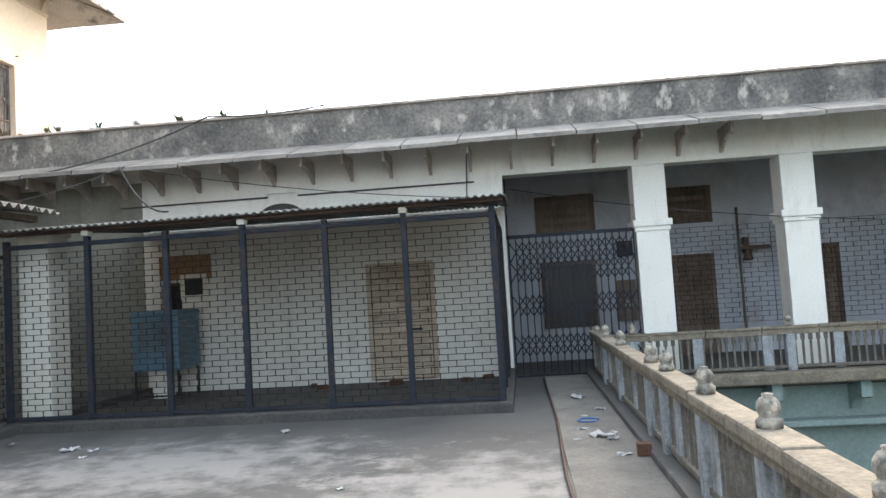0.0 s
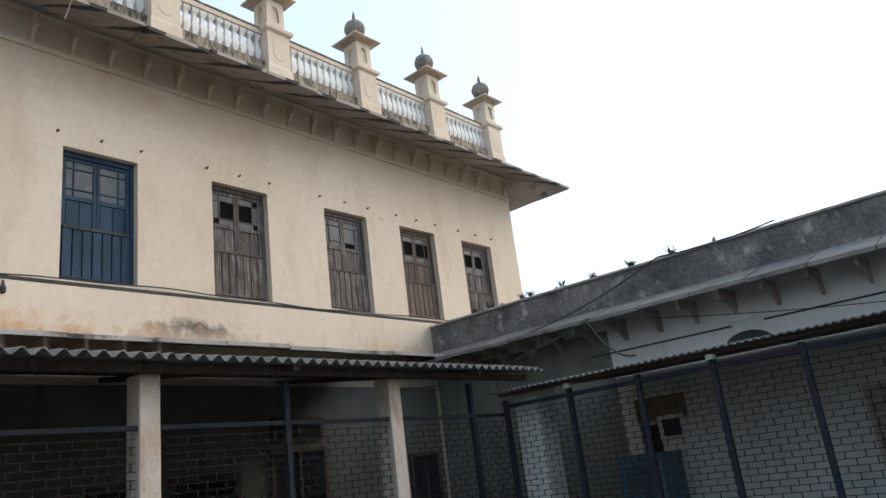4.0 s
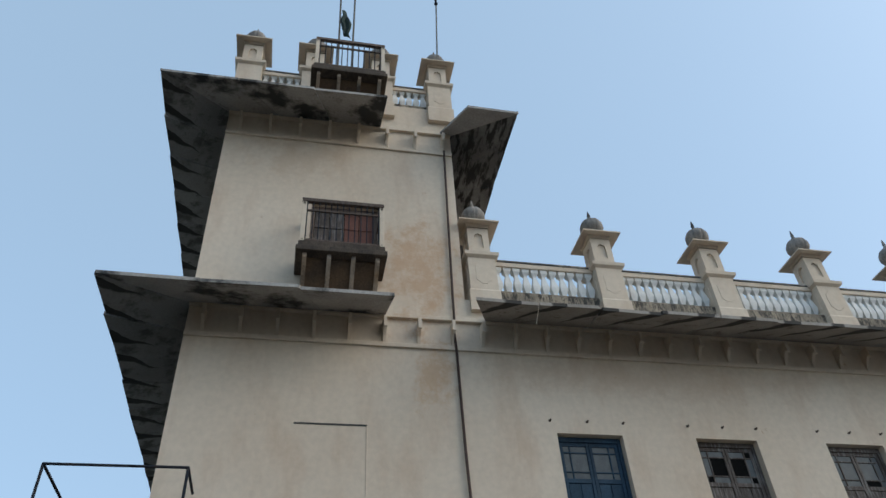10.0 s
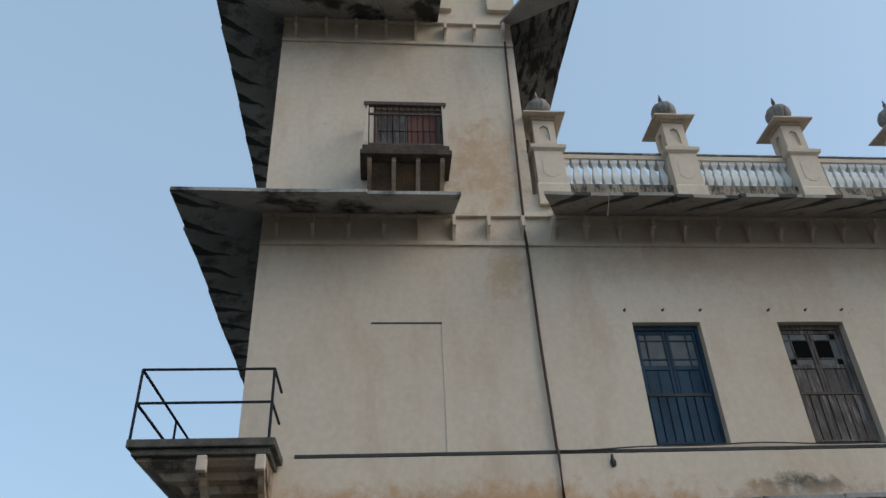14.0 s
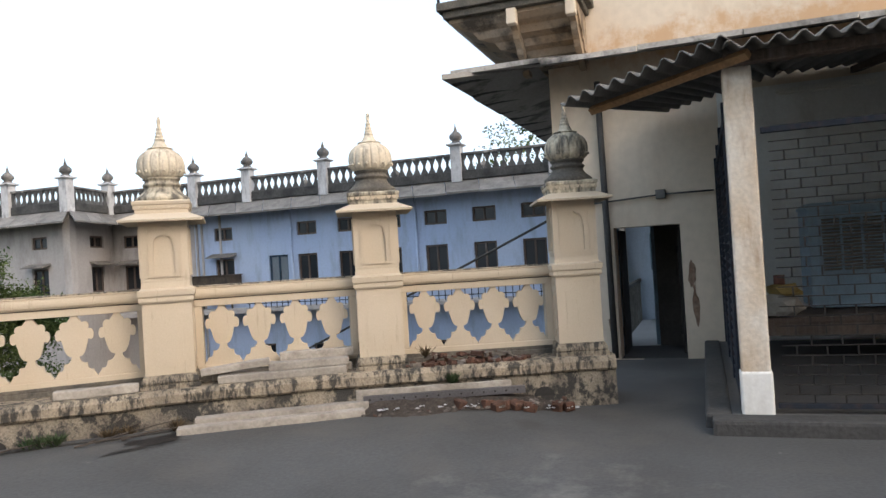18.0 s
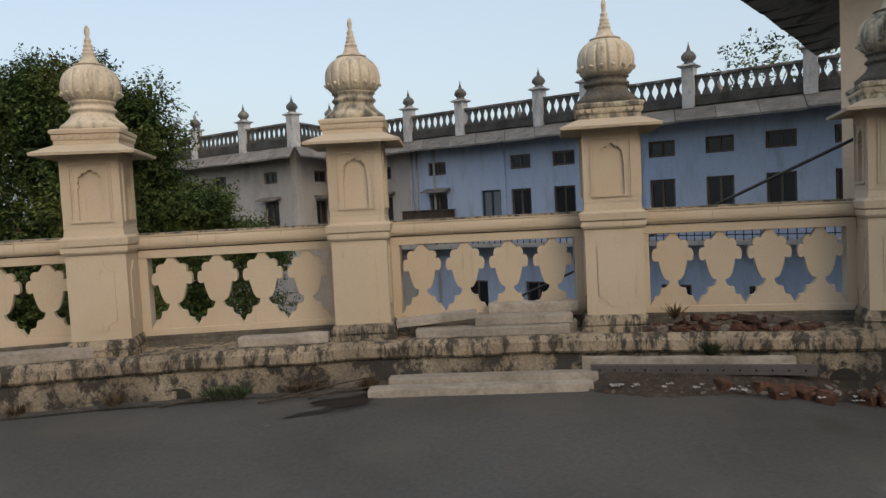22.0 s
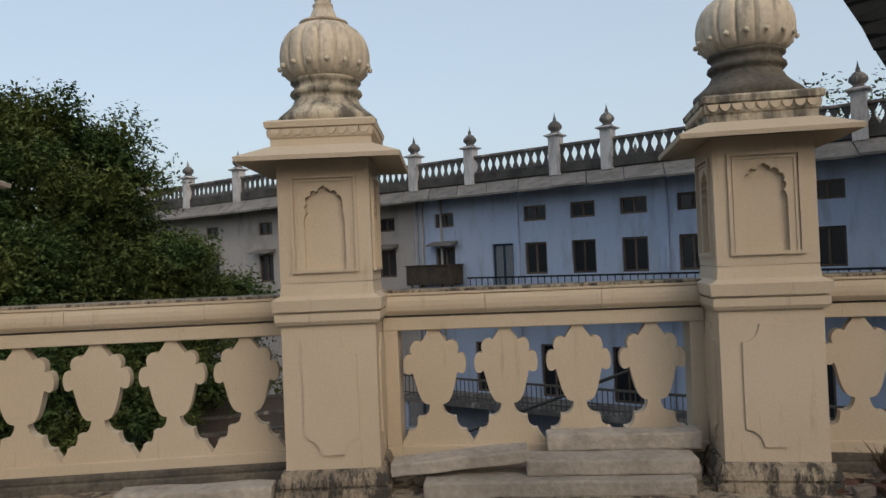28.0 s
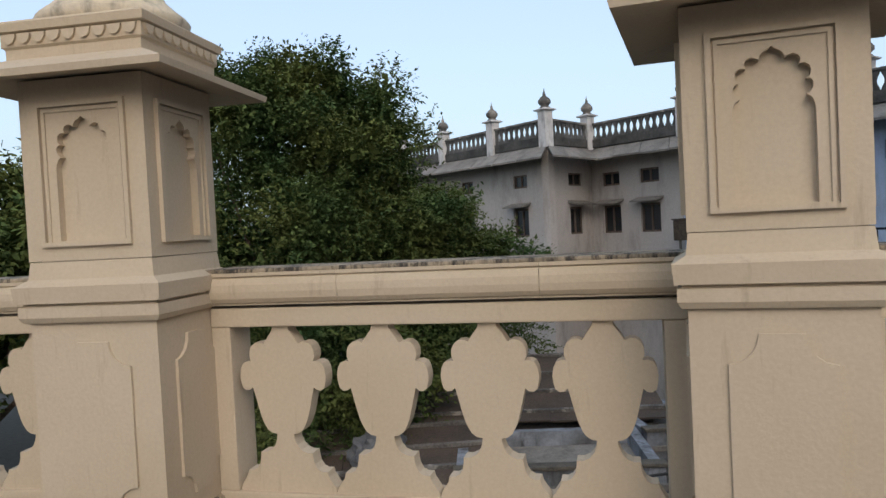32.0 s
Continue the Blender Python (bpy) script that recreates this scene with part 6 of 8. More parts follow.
# things on the porch
air_cooler("air_cooler", pose(-10.85, 3.55, 0.62, 0, 0, 90), 1.35, 0.9, 1.25, "coolerpale", "pale blue louvred air cooler standing on the porch bench", 16)
air_cooler("air_cooler", pose(-10.9, 5.25, 0.55, 0, 0, 82), 1.2, 0.8, 1.1, "coolerblue", "dark blue louvred air cooler leaning on the porch", 14)
air_cooler("air_cooler", pose(-9.6, 10.2, 0.10, 0, 0, 90), 1.2, 0.9, 1.15, "coolerblue", "dark blue louvred air cooler on a stand in the porch", 12)
tb = thing("wooden_bench", "long brown wooden bench with clutter on it behind the grille", "bench", pose(-11.4, 2.75, 0.1))
part("seat", bbox(0, 1.4, 0, 4.2, 0.44, 0.50, 0.01), M["wood"], tb)
part("apron", bbox(1.33, 1.38, 0.05, 4.15, 0.30, 0.44, 0.006), M["wood"], tb)
for x in (0.08, 1.3):
    for y in (0.08, 2.1, 4.1):
        part("leg", bbox(x - 0.04, x + 0.04, y - 0.04, y + 0.04, 0, 0.44, 0.006), M["wood"], tb)
tb2 = thing("wooden_table", "dark low wooden table in the shade of the porch", "table", pose(-10.6, 6.6, 0.1))
part("tabletop", bbox(0, 0.9, 0, 2.0, 0.64, 0.70, 0.01), M["wood"], tb2)
for x in (0.06, 0.84):
    for y in (0.06, 1.94):
        part("leg", bbox(x - 0.035, x + 0.035, y - 0.035, y + 0.035, 0, 0.64, 0.005), M["wood"], tb2)
M["rag"] = material("crumpled_pale_cloth", (0.35, 0.31, 0.26), second=(0.2, 0.17, 0.14), scale=8, grain=40, bump=0.4)
M["yellow"] = material("dull_yellow_plastic", (0.35, 0.24, 0.08), rough=0.5, scale=4, bump=0)


def crumple(name, at, sx, sy, sz, mat, label, category, seed, group=""):
    bm = bmesh.new()
    bmesh.ops.create_icosphere(bm, subdivisions=2, radius=1)
    r = random.Random(seed)
    for v in bm.verts:
        k = 1 + 0.45 * noise.noise(v.co * 1.8 + Vector((seed * 3.1, 0, 0))) + r.uniform(-0.12, 0.12)
        v.co = Vector((v.co.x * sx * k, v.co.y * sy * k, max(v.co.z, -0.25) * sz * k + sz * 0.25))
    return tagged(part(name, bm, M[mat], None, at=at), label, category, group)


crumple("crumpled_cloth", pose(-10.2, 3.15, 0.62), 0.3, 0.22, 0.22, "rag", "heap of pale crumpled cloth on the porch bench", "cloth", 3)
crumple("bag", pose(-10.25, 3.2, 0.84), 0.22, 0.18, 0.10, "yellow", "dull yellow bag on top of the cloth heap", "bag", 4)
can = thing("tin_can", "rusty brown tin on the bag", "can", pose(-10.25, 3.15, 0.93))
part("can_body", lathe([(0.06, 0), (0.06, 0.11), (0.055, 0.12)], 14), M["redwood"], can, smooth=True)
part("lid", lathe([(0.063, 0.115), (0.063, 0.13), (0.03, 0.135)], 14), M["redwood"], can)


def porch_opening(y0, y1, z0, z1, label):
    root = thing("window", label, "window", FACADE @ pose(y0, -0.02, z0), "porch windows", "structure")
    w, h = y1 - y0, z1 - z0
    for x0, x1, a, b in ((0, 0.08, 0, h), (w - 0.08, w, 0, h), (0.08, w - 0.08, h - 0.08, h), (0.08, w - 0.08, 0, 0.06), (w / 2 - 0.03, w / 2 + 0.03, 0.06, h - 0.08)):
        part("window_frame", bbox(x0, x1, -0.06, 0.02, a, b, 0.006), M["wood"], root)
    part("pane", bbox(0.08, w - 0.08, -0.02, 0.012, 0.06, h - 0.08), M["pane_dark"], root)
    for i in range(int(h / 0.16)):
        part("window_bar", bbox(0.08, w - 0.08, -0.05, -0.035, 0.12 + 0.16 * i, 0.135 + 0.16 * i), M["iron"], root)


porch_opening(6.7, 7.4, 0.1, 1.95, "dark narrow barred opening in the porch wall")
porch_opening(7.6, 8.2, 0.1, 2.0, "dark narrow barred opening in the porch wall")
porch_opening(8.9, 10.2, 0.8, 2.05, "dark barred window in the porch wall")
porch_opening(10.85, 12.15, 0.9, 2.4, "dark barred window with a lower shutter in the porch wall")
porch_opening(10.9, 12.1, 2.5, 2.95, "small dark upper window in the porch wall")
porch_opening(14.45, 15.4, 0.1, 2.12, "dark doorway at the end of the porch wall")
pipe("porch_conduit", [(-11.97, 5.55, 3.5), (-11.99, 5.55, 1.6), (-11.99, 5.55, 0.1)], 0.02, "kerb", "thin dark conduit on the porch wall", "cable")
tube_l = thing("tube_lamp", "unlit white tube lamp under the porch roof", "lamp", pose(-11.9, 3.4, 3.38))
part("batten", bbox(0, 0.06, 0, 1.2, 0.03, 0.08, 0.005), M["brickwhite"], tube_l)
part("tube", tube([(0.05, 0.03, 0.01), (0.05, 1.17, 0.01)], 0.018), M["brickwhite"], tube_l)

# passage behind the small door
M["bluewhite"] = material("pale_blue_limewash", (0.60, 0.67, 0.76), second=(0.50, 0.57, 0.66), scale=1.2, grain=20, grain_amount=0.06, bump=0.1, stain=(0.2, 0.2, 0.2), stain_amount=0.3)
M["palefloor"] = material("pale_passage_floor", (0.42, 0.41, 0.40), second=(0.32, 0.31, 0.30), scale=1.5, grain=30, bump=0.15)
structure("floor_passage", box(bmesh.new(), -22.5, -12.0, 0.75, 2.5, -0.3, -0.15), M["palefloor"], "pale passage floor", "floor")
structure("wall_passage", box(bmesh.new(), -18, -12.47, 2.35, 2.55, -0.3, 2.9), M["bluewhite"], "blue-white wall of the passage", "wall")
structure("wall_passage_end", box(bmesh.new(), -18.2, -18.0, 0.75, 2.6, -0.3, 3.0), M["bluewhite"], "pale end wall of the passage", "wall")
# dark plaster colour carries the shade just inside the passage door
M["passage_dim"] = material("passage_plaster_shade", (0.10, 0.092, 0.082), second=(0.05, 0.046, 0.042), amount=0.8, scale=1.5, grain=20, grain_amount=0.15, bump=0.2)
structure("ceiling_passage", box(bmesh.new(), -13.7, -12.47, 0.75, 2.55, 2.2, 2.35), M["passage_dim"], "passage ceiling painted dim for shade", "ceiling")
structure("wall_passage_side", box(bmesh.new(), -13.7, -12.47, 0.66, 0.75, -0.3, 2.35), M["passage_dim"], "passage side wall painted dark for shade", "wall")
# dark sheet over the blue-white wall, painted shade for the near stretch
structure("wall_passage_lining", box(bmesh.new(), -13.55, -12.47, 2.31, 2.346, -0.15, 2.2), M["passage_dim"], "passage side wall painted dark for shade", "wall")
structure("wall_passage_inner", holed_wall(0.76, 2.34, -0.15, 2.19, [(0.98, 1.62, -0.15, 2.06)], 0.14, m=pose(-13.55, 0, 0, 0, 0, 90)), M["passage_dim"], "inner cross wall of the passage painted dark for shade, with an open doorway", "wall")
# thin dark sheet on the pale floor, shade put into its colour
structure("threshold_passage", box(bmesh.new(), -13.5, -12.1, 0.76, 2.3, -0.15, -0.135), M["kerb"], "floor inside the passage door painted dark for shade", "floor")
for y, long, label in ((1.15, 0.85, "open black plank door leaf of the passage"), (2.0, 0.9, "black plank door leaf standing open in the passage")):
    dl = thing("passage_door", label, "door", FACADE @ pose(y, 0.44, -0.14))
    for i in range(4):
        part("plank", bbox(0.01, 0.045, long * i / 4 + 0.004, long * (i + 1) / 4 - 0.004, 0.02, 1.88, 0.005), M["dark"], dl)
    for z in (0.3, 1.5):
        part("ledge", bbox(-0.02, 0.01, 0.02, long - 0.02, z, z + 0.1, 0.004), M["dark"], dl)
df = thing("inner_door_frame", "pale blue inner door frame in the passage", "door frame", pose(-13.72, 0, -0.15))
for y0, y1, z0, z1 in ((0.98, 1.05, 0, 2.2), (1.55, 1.66, 0, 2.2), (1.05, 1.55, 2.1, 2.2)):
    part("frame_piece", bbox(-0.1, 0.0, y0, y1, z0, z1, 0.006), M["coolerpale"], df)
sw = thing("window", "brown shuttered window at the end of the passage", "window", pose(-17.98, 1.25, 0.95), "passage windows", "structure")
part("window_frame", bbox(0, 0.05, 0, 0.85, 0, 0.8, 0.006), M["coolerpale"], sw)
part("shutter", bbox(0.05, 0.08, 0.08, 0.77, 0.08, 0.72, 0.006), M["wood"], sw)
pr = thing("passage_railing", "old dark railing along the passage", "railing", pose(0, 0, -0.15))
part("top_rail", bbox(-18, -14.2, 0.95, 1.02, 0.85, 0.92, 0.01), M["rail"], pr)
for i in range(20):
    part("bar", bbox(-17.9 + i * 0.19, -17.86 + i * 0.19, 0.97, 1.0, 0, 0.85), M["rail"], pr)


# ---------------------------------------------------------------- gate, veranda and railings
def folding_gate(x0, x1, h, m):
    """A collapsible steel gate: channel uprights with crossed flat-bar lattice between them."""
    root = thing("folding_gate", "closed dark collapsible steel gate with a lattice of crossed bars", "gate", m)
    n = 18
    step = (x1 - x0) / n
    up = to_mesh("upright", bbox(-0.011, 0.011, -0.012, 0.012, 0.04, h, 0.003), M["iron"])
    for i in range(n + 1):
        part("upright", up, None, root, at=pose(x0 + i * step, 0, 0))
    part("top_track", bbox(x0 - 0.05, x1 + 0.05, -0.035, 0.035, h, h + 0.06, 0.006), M["iron"], root)
    part("bottom_track", bbox(x0, x1, -0.02, 0.02, 0, 0.03), M["iron"], root)
    hh = 0.36
    lat = bmesh.new()
    ln = math.hypot(step * 2, hh)
    ang = math.degrees(math.atan2(hh, step * 2))
    bar = {s: to_mesh("lattice_bar", bbox(-ln / 2, ln / 2, -0.004, 0.004, -0.011, 0.011), M["iron"]) for s in (1,)}
    levels = [0.55, 1.25, 1.85, 2.2]
    for zc in levels:
        for i in range(0, n - 1):
            for s in (1, -1):
                part("lattice_bar", bar[1], None, root, at=pose(x0 + (i + 1) * step, -0.018 * s, zc, 0, -s * ang, 0))
    part("lock_plate", bbox((x0 + x1) / 2 + 0.05, (x0 + x1) / 2 + 0.15, -0.04, -0.02, 0.95, 1.2, 0.004), M["iron"], root)


folding_gate(-0.66, 1.52, 2.45, pose(0, YG + 0.12, -0.06))
structure("floor_gate", box(bmesh.new(), -0.7, 0.95, YG + 2.0, YG + 2.8, -0.3, -0.07), M["concrete"], "veranda floor behind the gate", "floor")


def veranda_opening(x0, x1, z0, z1, label, mat="wood", door=False):
    low = z0 < 0.3
    root = thing("veranda_door" if door and low else "window", label, "door" if door and low else "window", pose(x0, YG + 2.78, z0), "veranda openings", "structure")
    w, h = x1 - x0, z1 - z0
    for a, b, c, d in ((0, 0.08, 0, h), (w - 0.08, w, 0, h), (0.08, w - 0.08, h - 0.08, h)):
        part("frame", bbox(a, b, -0.06, 0.03, c, d, 0.006), M[mat], root)
    part("leaf", bbox(0.08, w - 0.08, -0.02, 0.0, 0.0, h - 0.08), M["pane_dark"] if not door else M[mat], root)
    if door:
        for i in range(3):
            part("panel", bbox(0.15, w - 0.15, -0.035, -0.02, 0.1 + i * (h - 0.2) / 3, -0.0 + (i + 1) * (h - 0.2) / 3, 0.006), M[mat], root)
    else:
        for i in range(7):
            part("bar", bbox(0.08 + (w - 0.16) * (i + 0.5) / 7 - 0.008, 0.08 + (w - 0.16) * (i + 0.5) / 7 + 0.008, -0.05, -0.035, 0, h - 0.08), M["iron"], root)


veranda_opening(-0.05, 1.1, 0.62, 2.02, "dark barred window behind the gate")
veranda_opening(-0.1, 1.15, 2.65, 3.42, "brown boarded upper window behind the gate", "wood", True)
veranda_opening(2.68, 3.52, -0.06, 2.0, "dark brown wooden veranda door", "wood", True)
veranda_opening(2.4, 3.55, 2.65, 3.42, "brown boarded upper window in the veranda", "wood", True)
veranda_opening(5.6, 6.0, -0.06, 2.05, "dark brown wooden veranda door ajar", "wood", True)
veranda_opening(8.0, 9.0, -0.06, 2.05, "dark brown wooden veranda door", "wood", True)
sb = thing("switch_box", "small dark fuse box on the wall behind the gate", "fuse box", pose(1.56, YG + 2.7, 2.05))
part("box_body", bbox(0, 0.32, 0, 0.1, 0, 0.32, 0.01), M["iron"], sb)
part("box_door", bbox(0.02, 0.30, -0.015, 0, 0.02, 0.30, 0.005), M["iron"], sb)
cb = thing("notice_board", "dark notice board leaning behind the gate", "board", pose(1.5, YG + 2.72, 0.7))
part("panel", bbox(0, 0.45, 0, 0.04, 0, 0.85, 0.006), M["wood"], cb)
part("label_plate", bbox(0.12, 0.3, -0.008, 0, 0.3, 0.42, 0.002), M["rag"], cb)
arm = thing("lamp_bracket", "rusty wall lamp bracket on the veranda wall", "lamp", pose(4.02, YG + 2.76, 1.98))
part("arm", bbox(0, 0.6, -0.16, -0.1, 0.04, 0.12, 0.01), M["rustpipe"], arm)
part("wall_plate", bbox(0.1, 0.2, -0.1, 0.02, -0.02, 0.3, 0.005), M["rustpipe"], arm)
part("shade", lathe([(0.02, 0.02), (0.05, 0), (0.09, -0.16), (0.1, -0.2), (0.08, -0.21)], 12), M["rustpipe"], arm, at=pose(0.15, -0.13, 0.04))
vp = thing("veranda_grille", "brick-pattern wire mesh between the veranda piers", "grille", pose(0, YG + 2.70, 0.0))
for a, b in ((2.15, 4.03), (4.62, 6.56), (7.14, 9.1)):
    tagged(part("mesh_panel", bond_mesh(b - a + 0.9, 2.05, 0.10, 0.29, 0.008), None, vp, at=pose(a - 0.1, 0, 0.55)), kind="stuff")
pipe("veranda_pipe", [(4.0, YG + 2.6, 2.9), (4.0, YG + 2.6, 0.6), (4.02, YG + 2.6, -0.06)], 0.03, "rail", "thin grey pipe down the veranda wall")

# iron balustrade with stone rail and lotus knobs
KNOB = to_mesh("lotus_knob", lathe([(0.062, 0), (0.064, 0.045), (0.05, 0.055), (0.045, 0.065), (0.05, 0.08), (0.058, 0.10), (0.055, 0.125), (0.038, 0.15), (0.024, 0.155), (0.028, 0.17), (0.008, 0.175)], 48, 8, 0.18, 0.07, 0.15), M["knob"] if "knob" in M else M["blackstone"], True)


def iron_balustrade(name, p0, p1, knobs, label, top, foot, bar_step=0.115, half=0.095, deep=0.09):
    p0, p1 = Vector(p0), Vector(p1)
    u = p1 - p0
    L = u.length
    root = thing(name, label, "balustrade", pose(p0.x, p0.y, 0, 0, 0, math.degrees(math.atan2(u.y, u.x))))
    k = round(L / 0.9)
    rg = random.Random(k)
    for i in range(k):
        a, b = L * i / k, L * (i + 1) / k
        part("rail_stone", bbox(a + 0.004, b - 0.004, -half + rg.uniform(-0.006, 0.006), half, top - deep, top + rg.uniform(-0.008, 0.004), 0.02), M["rail_stone"], root)
        part("rail_moulding", bbox(a + 0.004, b - 0.004, 0.02 - half, half - 0.02, top - 0.14, top - deep, 0.01), M["rail_stone"], root)
    part("foot_rail", bbox(0, L, -0.04, 0.04, foot + 0.04, foot + 0.09, 0.008), M["rail"], root)
    bar = to_mesh("bar", bbox(-0.017, 0.017, -0.014, 0.014, foot + 0.06, top - 0.13, 0.004), M["rail"])
    head = to_mesh("bar_head", bbox(-0.034, 0.034, -0.012, 0.012, top - 0.24, top - 0.13, 0.01), M["rail"])
    n = int(L / bar_step)
    for i in range(n):
        x = L * (i + 0.5) / n
        part("bar", bar, None, root, at=pose(x, 0, 0))
        part("bar_head", head, None, root, at=pose(x, 0, 0))
    for i in range(int(L / 1.1)):
        x = 0.55 + i * 1.1
        part("slab_post", bbox(x - 0.08, x + 0.08, -0.03, 0.03, foot + 0.02, top - 0.14, 0.006), M["post_pale"], root)
    for s in knobs:
        part("post", bbox(s - 0.07, s + 0.07, -0.07, 0.07, foot, top - 0.13, 0.012), M["post_pale"], root)
        part("lotus_knob", KNOB, None, root, at=pose(s, 0, top - 0.004))
    return root


M["post_pale"] = material("pale_blue_grey_post", (0.30, 0.32, 0.34), second=(0.18, 0.185, 0.19), amount=0.8, scale=4, grain=40, grain_amount=0.2, bump=0.3, stain=(0.06, 0.055, 0.05), stain_amount=0.7, stain_scale=(4, 4, 1.2))
M["rail_stone"] = material("weathered_rail_stone", (0.21, 0.18, 0.14), second=(0.12, 0.104, 0.083), amount=0.8, scale=4, grain=30, grain_amount=0.2, bump=0.4, piece=0.1,
                           stain=(0.07, 0.065, 0.06), stain_amount=0.6, stain_scale=(3, 3, 3))
iron_balustrade("terrace_balustrade", (0.66, -14.0, 0), (0.66, 15.05, 0), [14 + y for y in (-12.5, -10, -7.5, -5, -2.6, -0.2, 1.9, 4.0, 5.2, 6.4, 7.65, 8.95, 9.7, 11.8, 13.4)], "rusty iron terrace balustrade with a worn stone rail and lotus knobs", 0.74, 0.06)
iron_balustrade("veranda_balustrade", (0.66, 15.15, 0), (14, 15.15, 0), [0.05, 0.62, 3.1, 5.6, 8.1], "rusty iron veranda balustrade with a thin stone rail and lotus knobs", 0.64, -0.08, 0.12, 0.06, 0.055)
structure("kerb_balustrade", bbox(0.5, 0.94, -14.0, 15.3, -0.1, 0.07, 0.02), M["concrete"], "worn grey kerb under the iron balustrade", "kerb")
structure("edge_veranda", bbox(0.94, 14, 14.85, 15.3, -0.26, -0.075, 0.03), M["rail_stone"], "weathered stone edge of the veranda floor", "edge")
structure("strip_path", bbox(-0.2, 0.5, 3.0, 15.2, -0.03, 0.012, 0.008), M["path"] if "path" in M else M["concrete"], "cracked concrete strip beside the balustrade", "path")
br2 = thing("bracket_row_veranda", "row of carved teal brackets under the veranda edge", "bracket", kind="structure")
vb = bracket_mesh(0.5, 0.5, 0.16)
vb.materials[0] = M["teal"]
for i in range(9):
    part("bracket", vb, None, br2, at=pose(2.1 + i * 1.35, YG - 0.2, -0.78, 0, 0, 0))
corrugated("roof_courtyard", (1.2, 13.9, -2.4), (14, 13.9, -2.4), (1.2, 3.0, -3.6), "green corrugated sheet roof down in the courtyard", "green", 0.2, 0.02, seed=7)
structure("ledge_courtyard", bbox(0.95, 14, YG - 0.5, YG - 0.2, -1.0, -0.9, 0.02), M["teal"], "pale teal ledge on the courtyard wall", "ledge")


# ---------------------------------------------------------------- trees
def tree(name, base, crown, n_leaf, label, seed, leaf=0.16, limbs=9, tone="leaf", core=True):
    """A tapered trunk with forking limbs and an uneven crown of leaf sprays. crown: list of (centre, radii)."""
    rg = random.Random(seed)
    base = Vector(base)
    root = thing(name, label, "tree", pose(*base))
    top = Vector(crown[0][0]) - base
    bm = tube([(0, 0, 0), top * 0.25 + Vector((0.2, -0.1, 0)), top * 0.55, top * 0.9], [0.34, 0.27, 0.2, 0.1], 10)
    part("trunk", bm, M["bark"], root, smooth=True)
    for i in range(limbs):
        c, r = crown[i % len(crown)]
        end = Vector(c) - base + Vector((rg.uniform(-1, 1) * r[0], rg.uniform(-1, 1) * r[1], rg.uniform(-0.3, 0.95) * r[2])) * 0.85
        s = top * rg.uniform(0.3, 0.75)
        mid = s.lerp(end, 0.5) + Vector((rg.uniform(-0.4, 0.4), rg.uniform(-0.4, 0.4), 0.3))
        part("limb", tube([s, mid, end], [0.10, 0.06, 0.02], 6), M["bark"], root, smooth=True)
    # small outlying boughs make the outline uneven
    lobes = []
    for c, r in crown:
        if min(r) < 1.2:
            continue
        for _ in range(int(5 * max(r))):
            d = Vector((rg.gauss(0, 1), rg.gauss(0, 1), rg.gauss(0.4, 1))).normalized()
            q = rg.uniform(0.3, 0.62)
            lobes.append(((c[0] + d.x * r[0] * 0.97, c[1] + d.y * r[1] * 0.97, c[2] + d.z * r[2] * 0.97), (q, q, q * 0.8)))
    crown = [(c, tuple(v * (0.88 if min(r) >= 1.2 else 1.0) for v in r)) for c, r in crown] + lobes
    # leaf sprays: boughs, then twigs on each bough, then leaves along each twig
    clumps = []
    for c, r in crown:
        k = int(30 * (r[0] * r[1] * r[2]) ** 0.45)
        for _ in range(k):
            d = Vector((rg.gauss(0, 1), rg.gauss(0, 1), rg.gauss(0, 1))).normalized()
            f = rg.uniform(0.7, 1.08) if rg.random() < 0.8 else rg.uniform(0.3, 0.7)
            clumps.append((Vector(c) - base + Vector((d.x * r[0], d.y * r[1], d.z * r[2])) * f, d, rg.uniform(0.35, 0.8) * min(1.0, 0.5 + 0.25 * min(r))))
    verts, faces = [], []
    per = max(8, n_leaf // len(clumps))
    for p, d, s in clumps:
        for _ in range(max(1, per // 9)):
            off = Vector((rg.gauss(0, 1), rg.gauss(0, 1), rg.gauss(0, 0.6))) * s * 0.5
            run = (d * 0.5 + off.normalized() * 0.6 + Vector((rg.uniform(-0.5, 0.5), rg.uniform(-0.5, 0.5), rg.uniform(-0.35, 0.45)))).normalized()
            q0 = p + off
            for j in range(9):
                q = q0 + run * leaf * 0.38 * j + Vector((rg.uniform(-1, 1), rg.uniform(-1, 1), rg.uniform(-1, 1))) * leaf * 0.25
                u = (run * 0.5 + Vector((rg.gauss(0, 1), rg.gauss(0, 1), rg.gauss(-0.25, 0.6))).normalized()).normalized()
                w = u.cross(Vector((rg.uniform(-1, 1), rg.uniform(-1, 1), 1.2))).normalized()
                l = leaf * rg.uniform(0.6, 1.25)
                n = len(verts)
                verts += [q, q + u * l * 0.45 + w * l * 0.25, q + u * l, q + u * l * 0.45 - w * l * 0.25]
                faces.append((n, n + 1, n + 2, n + 3))
